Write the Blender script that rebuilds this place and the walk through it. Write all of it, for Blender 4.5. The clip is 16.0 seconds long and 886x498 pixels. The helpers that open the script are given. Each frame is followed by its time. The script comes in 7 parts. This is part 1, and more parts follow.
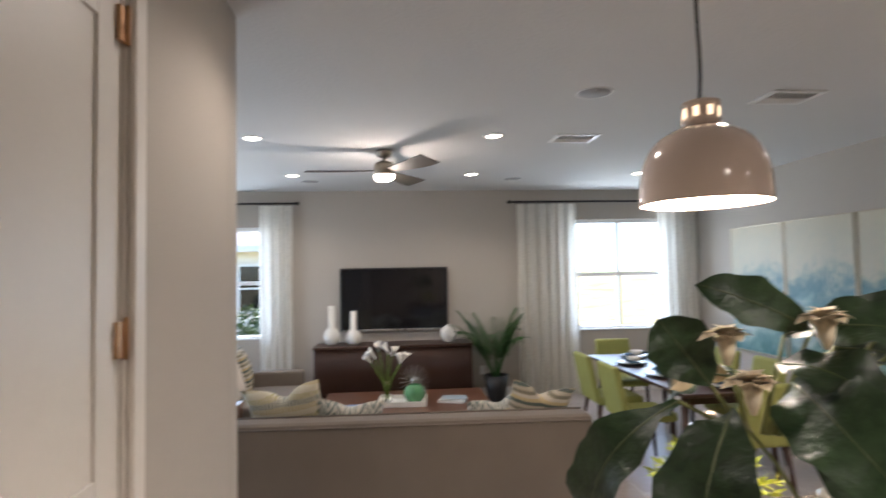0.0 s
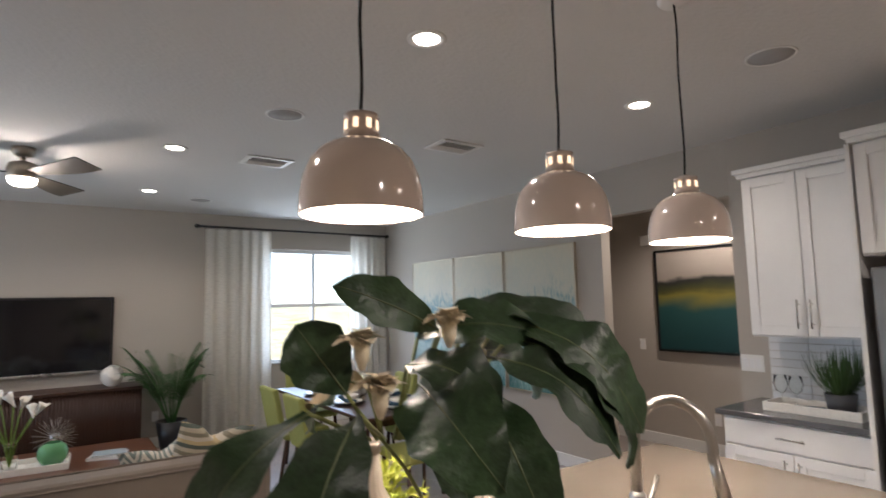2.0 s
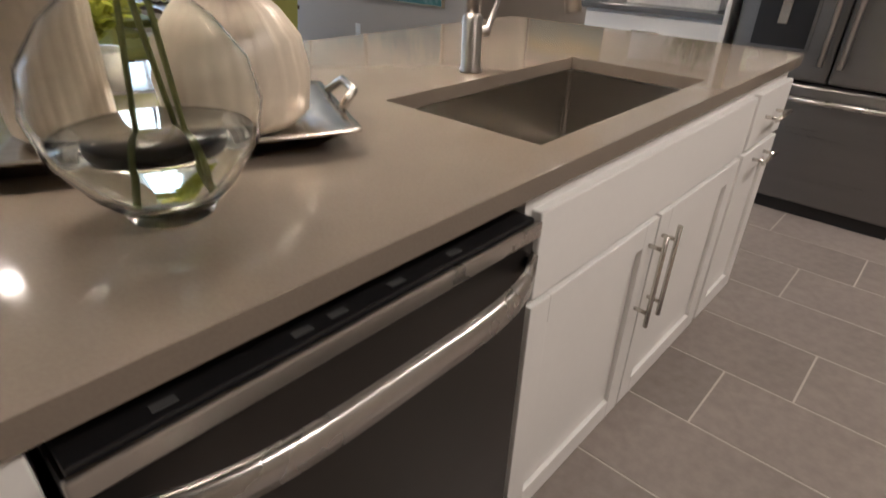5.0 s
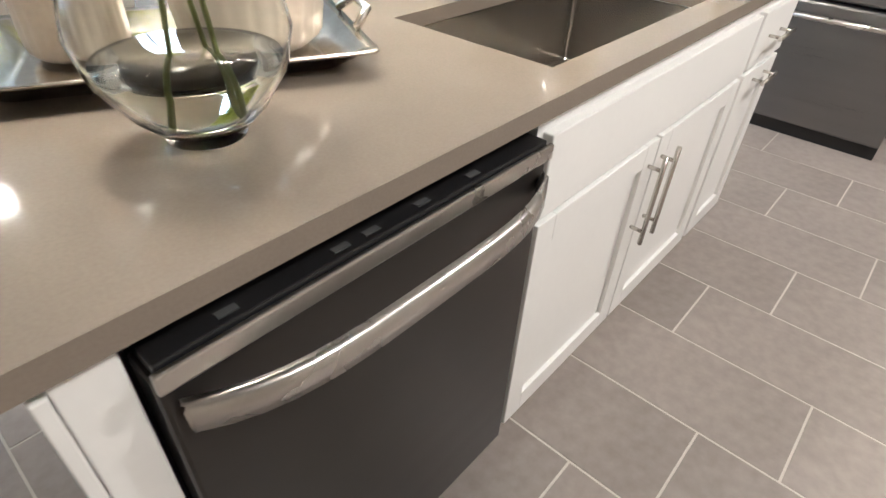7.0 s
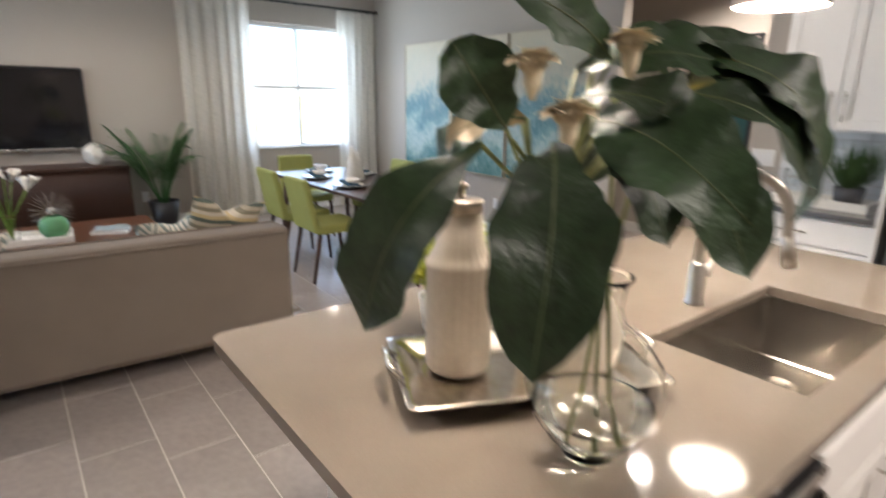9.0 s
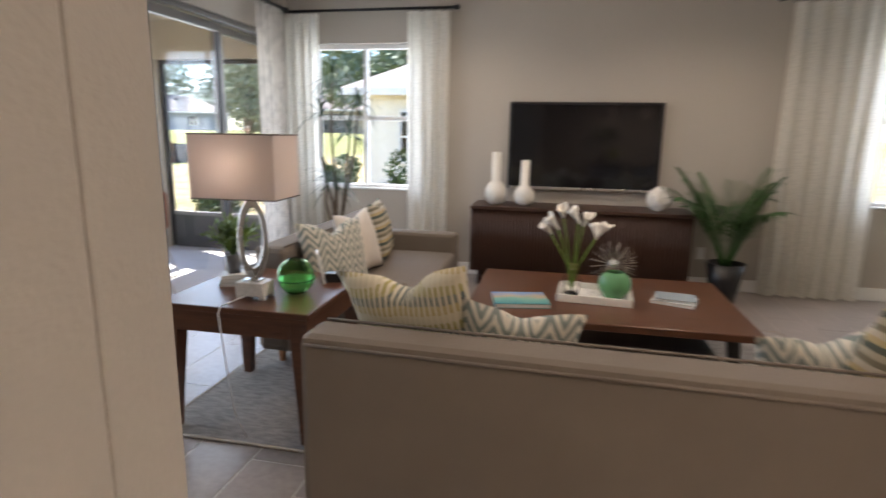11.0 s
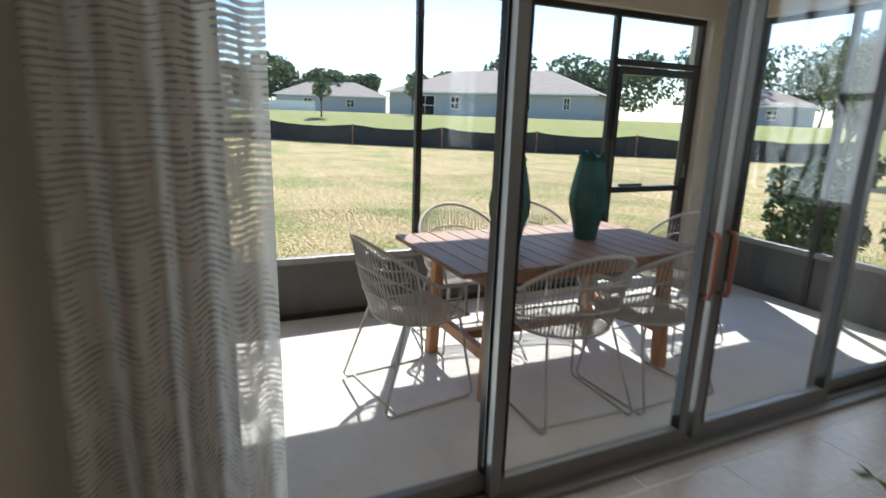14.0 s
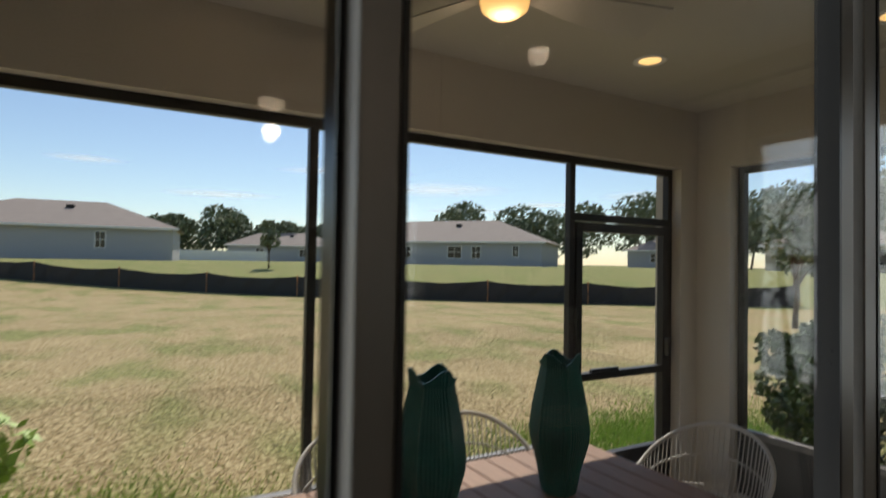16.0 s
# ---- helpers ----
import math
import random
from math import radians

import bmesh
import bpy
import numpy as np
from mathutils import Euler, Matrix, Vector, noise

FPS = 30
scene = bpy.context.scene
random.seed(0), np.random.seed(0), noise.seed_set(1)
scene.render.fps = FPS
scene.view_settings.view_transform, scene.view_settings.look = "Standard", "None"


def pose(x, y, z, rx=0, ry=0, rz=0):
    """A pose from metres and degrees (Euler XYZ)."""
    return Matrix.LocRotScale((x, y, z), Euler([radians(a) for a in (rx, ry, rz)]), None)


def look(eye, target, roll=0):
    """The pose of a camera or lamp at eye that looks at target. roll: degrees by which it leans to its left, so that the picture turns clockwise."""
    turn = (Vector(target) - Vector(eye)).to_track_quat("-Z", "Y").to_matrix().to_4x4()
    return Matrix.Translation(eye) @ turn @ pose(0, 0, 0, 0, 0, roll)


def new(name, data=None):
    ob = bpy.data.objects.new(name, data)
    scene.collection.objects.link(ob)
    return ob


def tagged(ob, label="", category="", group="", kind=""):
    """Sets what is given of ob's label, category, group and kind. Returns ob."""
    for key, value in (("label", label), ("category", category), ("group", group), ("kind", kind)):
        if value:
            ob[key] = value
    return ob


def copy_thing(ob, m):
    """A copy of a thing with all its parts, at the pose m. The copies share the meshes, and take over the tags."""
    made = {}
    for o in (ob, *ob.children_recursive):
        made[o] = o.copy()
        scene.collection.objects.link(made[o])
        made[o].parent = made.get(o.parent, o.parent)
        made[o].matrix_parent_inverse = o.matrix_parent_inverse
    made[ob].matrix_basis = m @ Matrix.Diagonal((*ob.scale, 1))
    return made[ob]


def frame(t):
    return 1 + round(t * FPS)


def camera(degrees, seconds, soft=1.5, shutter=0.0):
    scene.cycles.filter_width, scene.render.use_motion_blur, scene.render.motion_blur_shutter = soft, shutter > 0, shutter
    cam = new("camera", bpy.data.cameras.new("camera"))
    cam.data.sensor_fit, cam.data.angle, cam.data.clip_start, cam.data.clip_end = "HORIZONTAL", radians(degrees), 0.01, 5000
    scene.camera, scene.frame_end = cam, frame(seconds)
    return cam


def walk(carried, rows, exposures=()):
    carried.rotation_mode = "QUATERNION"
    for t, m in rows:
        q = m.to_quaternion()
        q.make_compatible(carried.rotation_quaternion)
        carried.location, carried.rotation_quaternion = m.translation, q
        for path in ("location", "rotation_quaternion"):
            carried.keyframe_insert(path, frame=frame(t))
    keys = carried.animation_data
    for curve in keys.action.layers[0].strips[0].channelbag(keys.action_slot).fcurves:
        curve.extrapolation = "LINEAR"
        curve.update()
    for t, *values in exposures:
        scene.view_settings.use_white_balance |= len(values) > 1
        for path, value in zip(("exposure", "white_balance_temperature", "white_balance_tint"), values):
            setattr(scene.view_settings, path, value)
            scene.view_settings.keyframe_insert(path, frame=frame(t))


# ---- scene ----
cam = camera(77.0, 16.0, shutter=0.5)
PATH = [
    (0, (2.073, 2.61, 1.689), (2.254, 4.6, 1.778), -1.1),
    (0.5, (2.056, 2.597, 1.69), (2.612, 4.511, 1.851), -1.1),
    (1, (2.111, 2.637, 1.692), (2.929, 4.452, 1.885), -1.1),
    (1.5, (2.159, 2.656, 1.672), (3.176, 4.367, 1.871), -1.1),
    (2, (2.221, 2.688, 1.631), (3.365, 4.317, 1.823), -1.3),
    (2.5, (2.285, 2.691, 1.548), (3.525, 4.261, 1.565), -1.7),
    (3, (2.337, 2.689, 1.478), (3.615, 4.209, 1.246), -1.7),
    (3.5, (2.421, 2.742, 1.432), (3.712, 4.176, 0.906), 0.1),
    (4, (2.468, 2.822, 1.364), (3.798, 4.123, 0.632), 1.7),
    (4.5, (2.527, 2.837, 1.29), (3.837, 4.065, 0.409), 1.6),
    (5, (2.572, 2.855, 1.222), (3.864, 4.024, 0.241), 1.6),
    (5.2, (2.582, 2.858, 1.199), (3.869, 4.009, 0.189), 1.4),
    (7.3, (2.473, 2.862, 1.278), (3.678, 3.877, 0.047), 2.8),
    (7.5, (2.429, 2.868, 1.317), (3.642, 3.881, 0.091), 2.9),
    (8, (2.297, 2.884, 1.45), (3.547, 3.941, 0.301), 2.9),
    (8.5, (2.140, 2.860, 1.509), (3.438, 4.148, 0.697), 1.0),
    (9, (2.063, 2.969, 1.526), (3.250, 4.492, 1.004), 0.8),
    (9.5, (2.061, 3.148, 1.590), (2.994, 4.877, 1.226), 0.1),
    (10, (2.026, 3.452, 1.597), (2.553, 5.355, 1.277), 0.7),
    (10.2, (1.992, 3.681, 1.557), (2.336, 5.621, 1.217), 0.7),
    (11.2, (1.84, 4.68, 1.45), (1.29, 6.55, 1.02), 1.2),
    (12.3, (1.484, 5.575, 1.358), (0.269, 7.051, 0.77), 1.9),
    (12.5, (1.382, 5.69, 1.376), (0.056, 7.066, 0.785), 2.5),
    (13, (1.063, 5.894, 1.406), (-0.457, 7.041, 0.794), 3.2),
    (13.5, (0.739, 6.062, 1.353), (-0.929, 7.022, 0.812), 2.5),
    (14, (0.437, 6.2, 1.408), (-1.32, 7.033, 0.939), 1.9),
    (14.5, (0.153, 6.287, 1.453), (-1.652, 7.062, 1.075), 1.7),
    (15, (-0.111, 6.457, 1.476), (-1.933, 7.233, 1.196), 1.7),
    (15.5, (-0.365, 6.715, 1.521), (-2.154, 7.596, 1.371), 1.1),
    (16, (-0.552, 6.943, 1.559), (-2.291, 7.93, 1.608), 1.0),
]
walk(cam, [(t, look(eye, target, roll)) for t, eye, target, roll in PATH],
     exposures=[(0, 1.95, 5500, 11), (0.8, 1.75, 5500, 11), (2.5, 1.75, 5500, 12), (3.5, 1.52, 5600, 14), (5, 1.48, 5450, 9), (7.3, 2.45, 5050, 3), (8.2, 2.25, 5100, 3), (9, 2.2, 5450, 9), (9.5, 2.4, 5600, 12), (10.2, 2.05, 5900, 15),
                (12.3, 1.75, 6150, 9), (13.5, 1.3, 6000, 6), (14.2, 0.7, 6050, 5), (15, 0.05, 6300, 6), (16, -0.2, 6800, 8)])

# ---- world and light ----
SUN = Vector((0.66, -0.35, -1.0)).normalized()      # the way the sunlight travels
world = bpy.data.worlds.new("sky")
scene.world = world
world.use_nodes = True
wn = world.node_tree
sky = wn.nodes.new("ShaderNodeTexSky")
sky.sky_type = 'NISHITA'
sky.sun_disc = False
sky.sun_elevation = math.asin(-SUN.z)
sky.sun_rotation = math.atan2(-SUN.x, -SUN.y)
wn.nodes["Background"].inputs[1].default_value = 0.14
sky.dust_density, sky.ozone_density, sky.air_density = 0.25, 3.0, 1.0
wn.links.new(sky.outputs[0], wn.nodes["Background"].inputs[0])
sun_data = bpy.data.lights.new("sun", "SUN")
sun_data.energy, sun_data.angle, sun_data.color = 5.0, radians(0.5), (1, 0.95, 0.87)
sun = new("sun", sun_data)
sun.rotation_euler = SUN.to_track_quat("-Z", "Y").to_euler()


def lamp(name, kind, at, energy, colour, size=0.1, aim=(0, 0, -1), spread=None, size_y=None):
    d = bpy.data.lights.new(name, kind)
    d.energy, d.color = energy, colour
    if kind == "AREA":
        d.size = size
        if size_y:
            d.shape, d.size_y = "RECTANGLE", size_y
        else:
            d.shape = "DISK"
        if spread:
            d.spread = radians(spread)
    elif kind == "SPOT":
        d.shadow_soft_size, d.spot_size, d.spot_blend = size, radians(spread or 130), 0.6
    else:
        d.shadow_soft_size = size
    ob = new(name, d)
    ob.location = at
    ob.rotation_euler = Vector(aim).to_track_quat("-Z", "Y").to_euler()
    return ob


WARM = (1, 0.79, 0.60)
DAY = (0.86, 0.94, 1.0)
CANS = [(0.93, 7.3), (0.95, 9.05), (3.0, 9.0), (5.0, 8.95), (2.94, 7.2), (3.59, 4.73), (2.06, 4.78), (5.2, 4.75)]
for cx, cy in CANS:
    lamp("can_lamp", "SPOT", (cx, cy, 2.80), 9.5, WARM, 0.06, spread=150)
lamp("hall_lamp", "SPOT", (7.2, 5.6, 2.72), 26, WARM, 0.06, spread=150)
# unseen lamps added over the aisle to brighten the kitchen
lamp("kitchen_fill", "SPOT", (3.2, 1.6, 2.80), 38, WARM, 0.06, spread=150)
lamp("kitchen_fill", "SPOT", (4.9, 1.9, 2.80), 40, WARM, 0.06, spread=150)
for cx in (2.83, 3.535, 4.245):
    lamp("pendant_lamp", "POINT", (cx, 3.9, 1.93), 5.5, WARM, 0.05)
lamp("fan_lamp", "POINT", (2.01, 7.75, 2.40), 5, WARM, 0.06)
lamp("table_lamp_bulb", "POINT", (0.40, 6.90, 1.31), 0.4, (1, 0.86, 0.72), 0.04)
lamp("lanai_fan_lamp", "POINT", (-2.2, 8.12, 2.43), 2, WARM, 0.06)
# area lamps added at the glazing to strengthen the daylight indoors
lamp("window_fill", "AREA", (5.2, 10.33, 1.65), 11, DAY, 1.4, (0, -1, 0), size_y=1.6)
lamp("window_fill", "AREA", (-0.2, 10.33, 1.65), 7, DAY, 1.1, (0, -1, 0), size_y=1.5)
lamp("door_fill", "AREA", (-1.13, 8.1, 1.25), 16, DAY, 3.4, (1, 0, 0), size_y=2.2)


# ---- materials ----
def mat(name, colour, rough=0.6, metal=0.0, colour2=None, scale=6.0, fine=60.0, bump=0.0, spec=0.5, trans=0.0,
        emit=None, power=0.0, coat=0.0, vary=0.0, stretch=(1, 1, 1), detail=6.0, ior=1.45, wear=0.08, fine_bump=0.5):
    m = bpy.data.materials.new(name)
    m.use_nodes = True
    n, l = m.node_tree.nodes, m.node_tree.links
    b = n["Principled BSDF"]
    b.inputs["Roughness"].default_value, b.inputs["Metallic"].default_value = rough, metal
    b.inputs["Specular IOR Level"].default_value, b.inputs["IOR"].default_value = spec, ior
    b.inputs["Transmission Weight"].default_value, b.inputs["Coat Weight"].default_value = trans, coat
    if emit:
        b.inputs["Emission Color"].default_value, b.inputs["Emission Strength"].default_value = (*emit, 1), power
    c2 = colour2 or tuple(c * (1 - wear) for c in colour)
    tc = n.new("ShaderNodeTexCoord")
    mp = n.new("ShaderNodeMapping")
    mp.inputs["Scale"].default_value = stretch
    l.new(tc.outputs["Object"], mp.inputs[0])
    big, small = n.new("ShaderNodeTexNoise"), n.new("ShaderNodeTexNoise")
    big.inputs["Scale"].default_value, big.inputs["Detail"].default_value = scale, detail
    small.inputs["Scale"].default_value, small.inputs["Detail"].default_value = fine, 4
    l.new(mp.outputs[0], big.inputs["Vector"]), l.new(mp.outputs[0], small.inputs["Vector"])
    mixf = n.new("ShaderNodeMath")
    mixf.operation = "MULTIPLY_ADD"
    l.new(small.outputs["Fac"], mixf.inputs[0])
    mixf.inputs[1].default_value = 0.45
    half = n.new("ShaderNodeMath")
    half.operation = "MULTIPLY"
    half.inputs[1].default_value = 0.55
    l.new(big.outputs["Fac"], half.inputs[0]), l.new(half.outputs[0], mixf.inputs[2])
    ramp = n.new("ShaderNodeValToRGB")
    ramp.color_ramp.elements[0].position, ramp.color_ramp.elements[1].position = 0.36, 0.64
    ramp.color_ramp.elements[0].color, ramp.color_ramp.elements[1].color = (*c2, 1), (*colour, 1)
    l.new(mixf.outputs[0], ramp.inputs[0])
    out = ramp.outputs[0]
    if vary:
        oi, hsv, mr = n.new("ShaderNodeObjectInfo"), n.new("ShaderNodeHueSaturation"), n.new("ShaderNodeMapRange")
        mr.inputs[3].default_value, mr.inputs[4].default_value = 1 - vary, 1 + vary
        l.new(oi.outputs["Random"], mr.inputs[0]), l.new(mr.outputs[0], hsv.inputs["Value"]), l.new(out, hsv.inputs["Color"])
        out = hsv.outputs[0]
    l.new(out, b.inputs["Base Color"])
    rr = n.new("ShaderNodeMapRange")
    rr.inputs[3].default_value, rr.inputs[4].default_value = max(0.0, rough - 0.08 * (rough > 0.05)), min(1, rough + 0.08 * (rough > 0.05))
    l.new(mixf.outputs[0], rr.inputs[0]), l.new(rr.outputs[0], b.inputs["Roughness"])
    if bump:
        bp = n.new("ShaderNodeBump")
        bp.inputs["Strength"].default_value, bp.inputs["Distance"].default_value = bump, 0.004
        l.new(small.outputs["Fac"] if fine_bump else big.outputs["Fac"], bp.inputs["Height"])
        l.new(bp.outputs[0], b.inputs["Normal"])
    return m


def striped(name, colours, freq, axis=2, wobble=0.0, rough=0.85, zigzag=0.0, dash=0.0):
    """Woven cloth in stripes along one axis, with an optional zigzag or dashed weave."""
    m = mat(name, colours[0], rough, bump=0.3, fine=300)
    n, l = m.node_tree.nodes, m.node_tree.links
    b = n["Principled BSDF"]
    tc, sx = n.new("ShaderNodeTexCoord"), n.new("ShaderNodeSeparateXYZ")
    l.new(tc.outputs["Object"], sx.inputs[0])

    def op(kind, a, bb):
        q = n.new("ShaderNodeMath")
        q.operation = kind
        for k, v in enumerate((a, bb)):
            if isinstance(v, (int, float)):
                q.inputs[k].default_value = v
            else:
                l.new(v, q.inputs[k])
        return q.outputs[0]
    along, cross = sx.outputs[axis], sx.outputs[0]
    if zigzag:
        along = op("ADD", along, op("MULTIPLY", op("PINGPONG", cross, zigzag), 1.6))
    nz = n.new("ShaderNodeTexNoise")
    nz.inputs["Scale"].default_value = 14
    l.new(tc.outputs["Object"], nz.inputs["Vector"])
    along = op("ADD", along, op("MULTIPLY", nz.outputs["Fac"], wobble))
    f = op("FRACT", op("MULTIPLY", along, freq), 0.0)
    ramp = n.new("ShaderNodeValToRGB")
    ramp.color_ramp.interpolation = "CONSTANT"
    e = ramp.color_ramp.elements
    while len(e) < len(colours):
        e.new(0.5)
    for k, c in enumerate(colours):
        e[k].position, e[k].color = k / len(colours), (*c, 1)
    l.new(f, ramp.inputs[0])
    out = ramp.outputs[0]
    if dash:
        d = op("GREATER_THAN", op("FRACT", op("MULTIPLY", cross, dash), 0.0), 0.45)
        mx = n.new("ShaderNodeMix")
        mx.data_type = "RGBA"
        l.new(d, mx.inputs[0]), l.new(out, mx.inputs[6])
        mx.inputs[7].default_value = (0.62, 0.56, 0.42, 1)
        out = mx.outputs[2]
    l.new(out, b.inputs["Base Color"])
    return m


def glass(name, colour=(1, 1, 1), rough=0.0, ior=1.45, clear=False):
    m = bpy.data.materials.new(name)
    m.use_nodes = True
    n, l = m.node_tree.nodes, m.node_tree.links
    if clear:                                           # a thin pane: mostly see-through, with a mirror's gloss at a slant
        n.remove(n["Principled BSDF"])
        t, g, f, pw, mu, mx = (n.new("ShaderNode" + k) for k in ("BsdfTransparent", "BsdfGlossy", "LayerWeight", "Math", "Math", "MixShader"))
        t.inputs[0].default_value, g.inputs["Roughness"].default_value = (*colour, 1), rough
        f.inputs[0].default_value = 0.5
        pw.operation, mu.operation = "POWER", "MULTIPLY_ADD"
        pw.inputs[1].default_value, mu.inputs[1].default_value, mu.inputs[2].default_value = 4.0, 0.7, 0.02
        l.new(f.outputs["Facing"], pw.inputs[0]), l.new(pw.outputs[0], mu.inputs[0]), l.new(mu.outputs[0], mx.inputs[0])
        l.new(t.outputs[0], mx.inputs[1]), l.new(g.outputs[0], mx.inputs[2])
        l.new(mx.outputs[0], n["Material Output"].inputs[0])
    else:
        b = n["Principled BSDF"]
        b.inputs["Base Color"].default_value, b.inputs["Roughness"].default_value = (*colour, 1), rough
        b.inputs["Transmission Weight"].default_value, b.inputs["IOR"].default_value = 1, ior
    return m


def sheer(name, colour, weave, open_part):
    """Curtain cloth: part lets light through, and horizontal open threads where weave (per metre) is given."""
    m = bpy.data.materials.new(name)
    m.use_nodes = True
    n, l = m.node_tree.nodes, m.node_tree.links
    n.remove(n["Principled BSDF"])
    d, t, p = (n.new("ShaderNodeBsdf" + k) for k in ("Diffuse", "Translucent", "Transparent"))
    d.inputs[0].default_value = t.inputs[0].default_value = (*colour, 1)
    a, b = n.new("ShaderNodeMixShader"), n.new("ShaderNodeMixShader")
    a.inputs[0].default_value = 0.45
    l.new(d.outputs[0], a.inputs[1]), l.new(t.outputs[0], a.inputs[2])
    tc, mp, nz, rp = (n.new("ShaderNode" + k) for k in ("TexCoord", "Mapping", "TexNoise", "ValToRGB"))
    mp.inputs["Scale"].default_value = (24, 24, weave) if open_part > 0.5 else (18, 18, weave)
    l.new(tc.outputs["Object"], mp.inputs[0]), l.new(mp.outputs[0], nz.inputs["Vector"])
    nz.inputs["Scale"].default_value, nz.inputs["Detail"].default_value = 1.0, 1.0
    rp.color_ramp.elements[0].position, rp.color_ramp.elements[1].position = (0.60, 0.74) if open_part > 0.5 else (0.5, 0.6)
    if open_part > 0.5:                                 # open rows of thread, broken along their length
        sx, fr2, ad = n.new("ShaderNodeSeparateXYZ"), n.new("ShaderNodeMath"), n.new("ShaderNodeMath")
        sn2 = n.new("ShaderNodeMath")
        l.new(tc.outputs["Object"], sx.inputs[0])
        fr2.operation, sn2.operation, ad.operation = "MULTIPLY", "SINE", "MULTIPLY_ADD"
        fr2.inputs[1].default_value = 2 * math.pi / 0.0165
        l.new(sx.outputs[2], fr2.inputs[0]), l.new(fr2.outputs[0], sn2.inputs[0])
        ad.inputs[1].default_value = 0.24
        l.new(sn2.outputs[0], ad.inputs[0])
    rp.color_ramp.elements[0].color = (0.05, 0.05, 0.05, 1) if open_part else (0, 0, 0, 1)
    rp.color_ramp.elements[1].color = (open_part, open_part, open_part, 1)
    l.new(nz.outputs["Fac"], rp.inputs[0]), l.new(rp.outputs[0], b.inputs[0])
    if open_part > 0.5:
        l.new(nz.outputs["Fac"], ad.inputs[2]), l.new(ad.outputs[0], rp.inputs[0])
    l.new(a.outputs[0], b.inputs[1]), l.new(p.outputs[0], b.inputs[2])
    l.new(b.outputs[0], n["Material Output"].inputs[0])
    return m


def picture(name, stops, noise_scale, smear, amount=0.25, low=0.0, high=1.0, axis=2):
    """An abstract painting: colour bands up the canvas, broken by smeared brushwork."""
    m = mat(name, (0.5, 0.5, 0.5), 0.5, bump=0.25, fine=120)
    n, l = m.node_tree.nodes, m.node_tree.links
    tc, sx, mp, nz, nz2 = (n.new("ShaderNode" + k) for k in ("TexCoord", "SeparateXYZ", "Mapping", "TexNoise", "TexNoise"))
    l.new(tc.outputs["Object"], sx.inputs[0]), l.new(tc.outputs["Object"], mp.inputs[0])
    mp.inputs["Scale"].default_value = smear
    nz.inputs["Scale"].default_value, nz.inputs["Detail"].default_value = noise_scale, 8
    nz2.inputs["Scale"].default_value, nz2.inputs["Detail"].default_value = 2.2, 3
    l.new(mp.outputs[0], nz.inputs["Vector"]), l.new(tc.outputs["Object"], nz2.inputs["Vector"])
    mr, a1, a2, s1, rp = n.new("ShaderNodeMapRange"), n.new("ShaderNodeMath"), n.new("ShaderNodeMath"), n.new("ShaderNodeMath"), n.new("ShaderNodeValToRGB")
    mr.inputs[1].default_value, mr.inputs[2].default_value = low, high
    l.new(sx.outputs[axis], mr.inputs[0])
    a1.operation = a2.operation = "MULTIPLY_ADD"
    s1.operation = "SUBTRACT"
    a1.inputs[1].default_value, a2.inputs[1].default_value, s1.inputs[1].default_value = amount, amount, amount
    l.new(nz.outputs["Fac"], a1.inputs[0]), l.new(mr.outputs[0], a1.inputs[2])
    l.new(nz2.outputs["Fac"], a2.inputs[0]), l.new(a1.outputs[0], a2.inputs[2]), l.new(a2.outputs[0], s1.inputs[0])
    l.new(s1.outputs[0], rp.inputs[0])
    e = rp.color_ramp.elements
    while len(e) < len(stops):
        e.new(0.5)
    for k, (p, c) in enumerate(stops):
        e[k].position, e[k].color = p, (*c, 1)
    l.new(rp.outputs[0], n["Principled BSDF"].inputs["Base Color"])
    return m


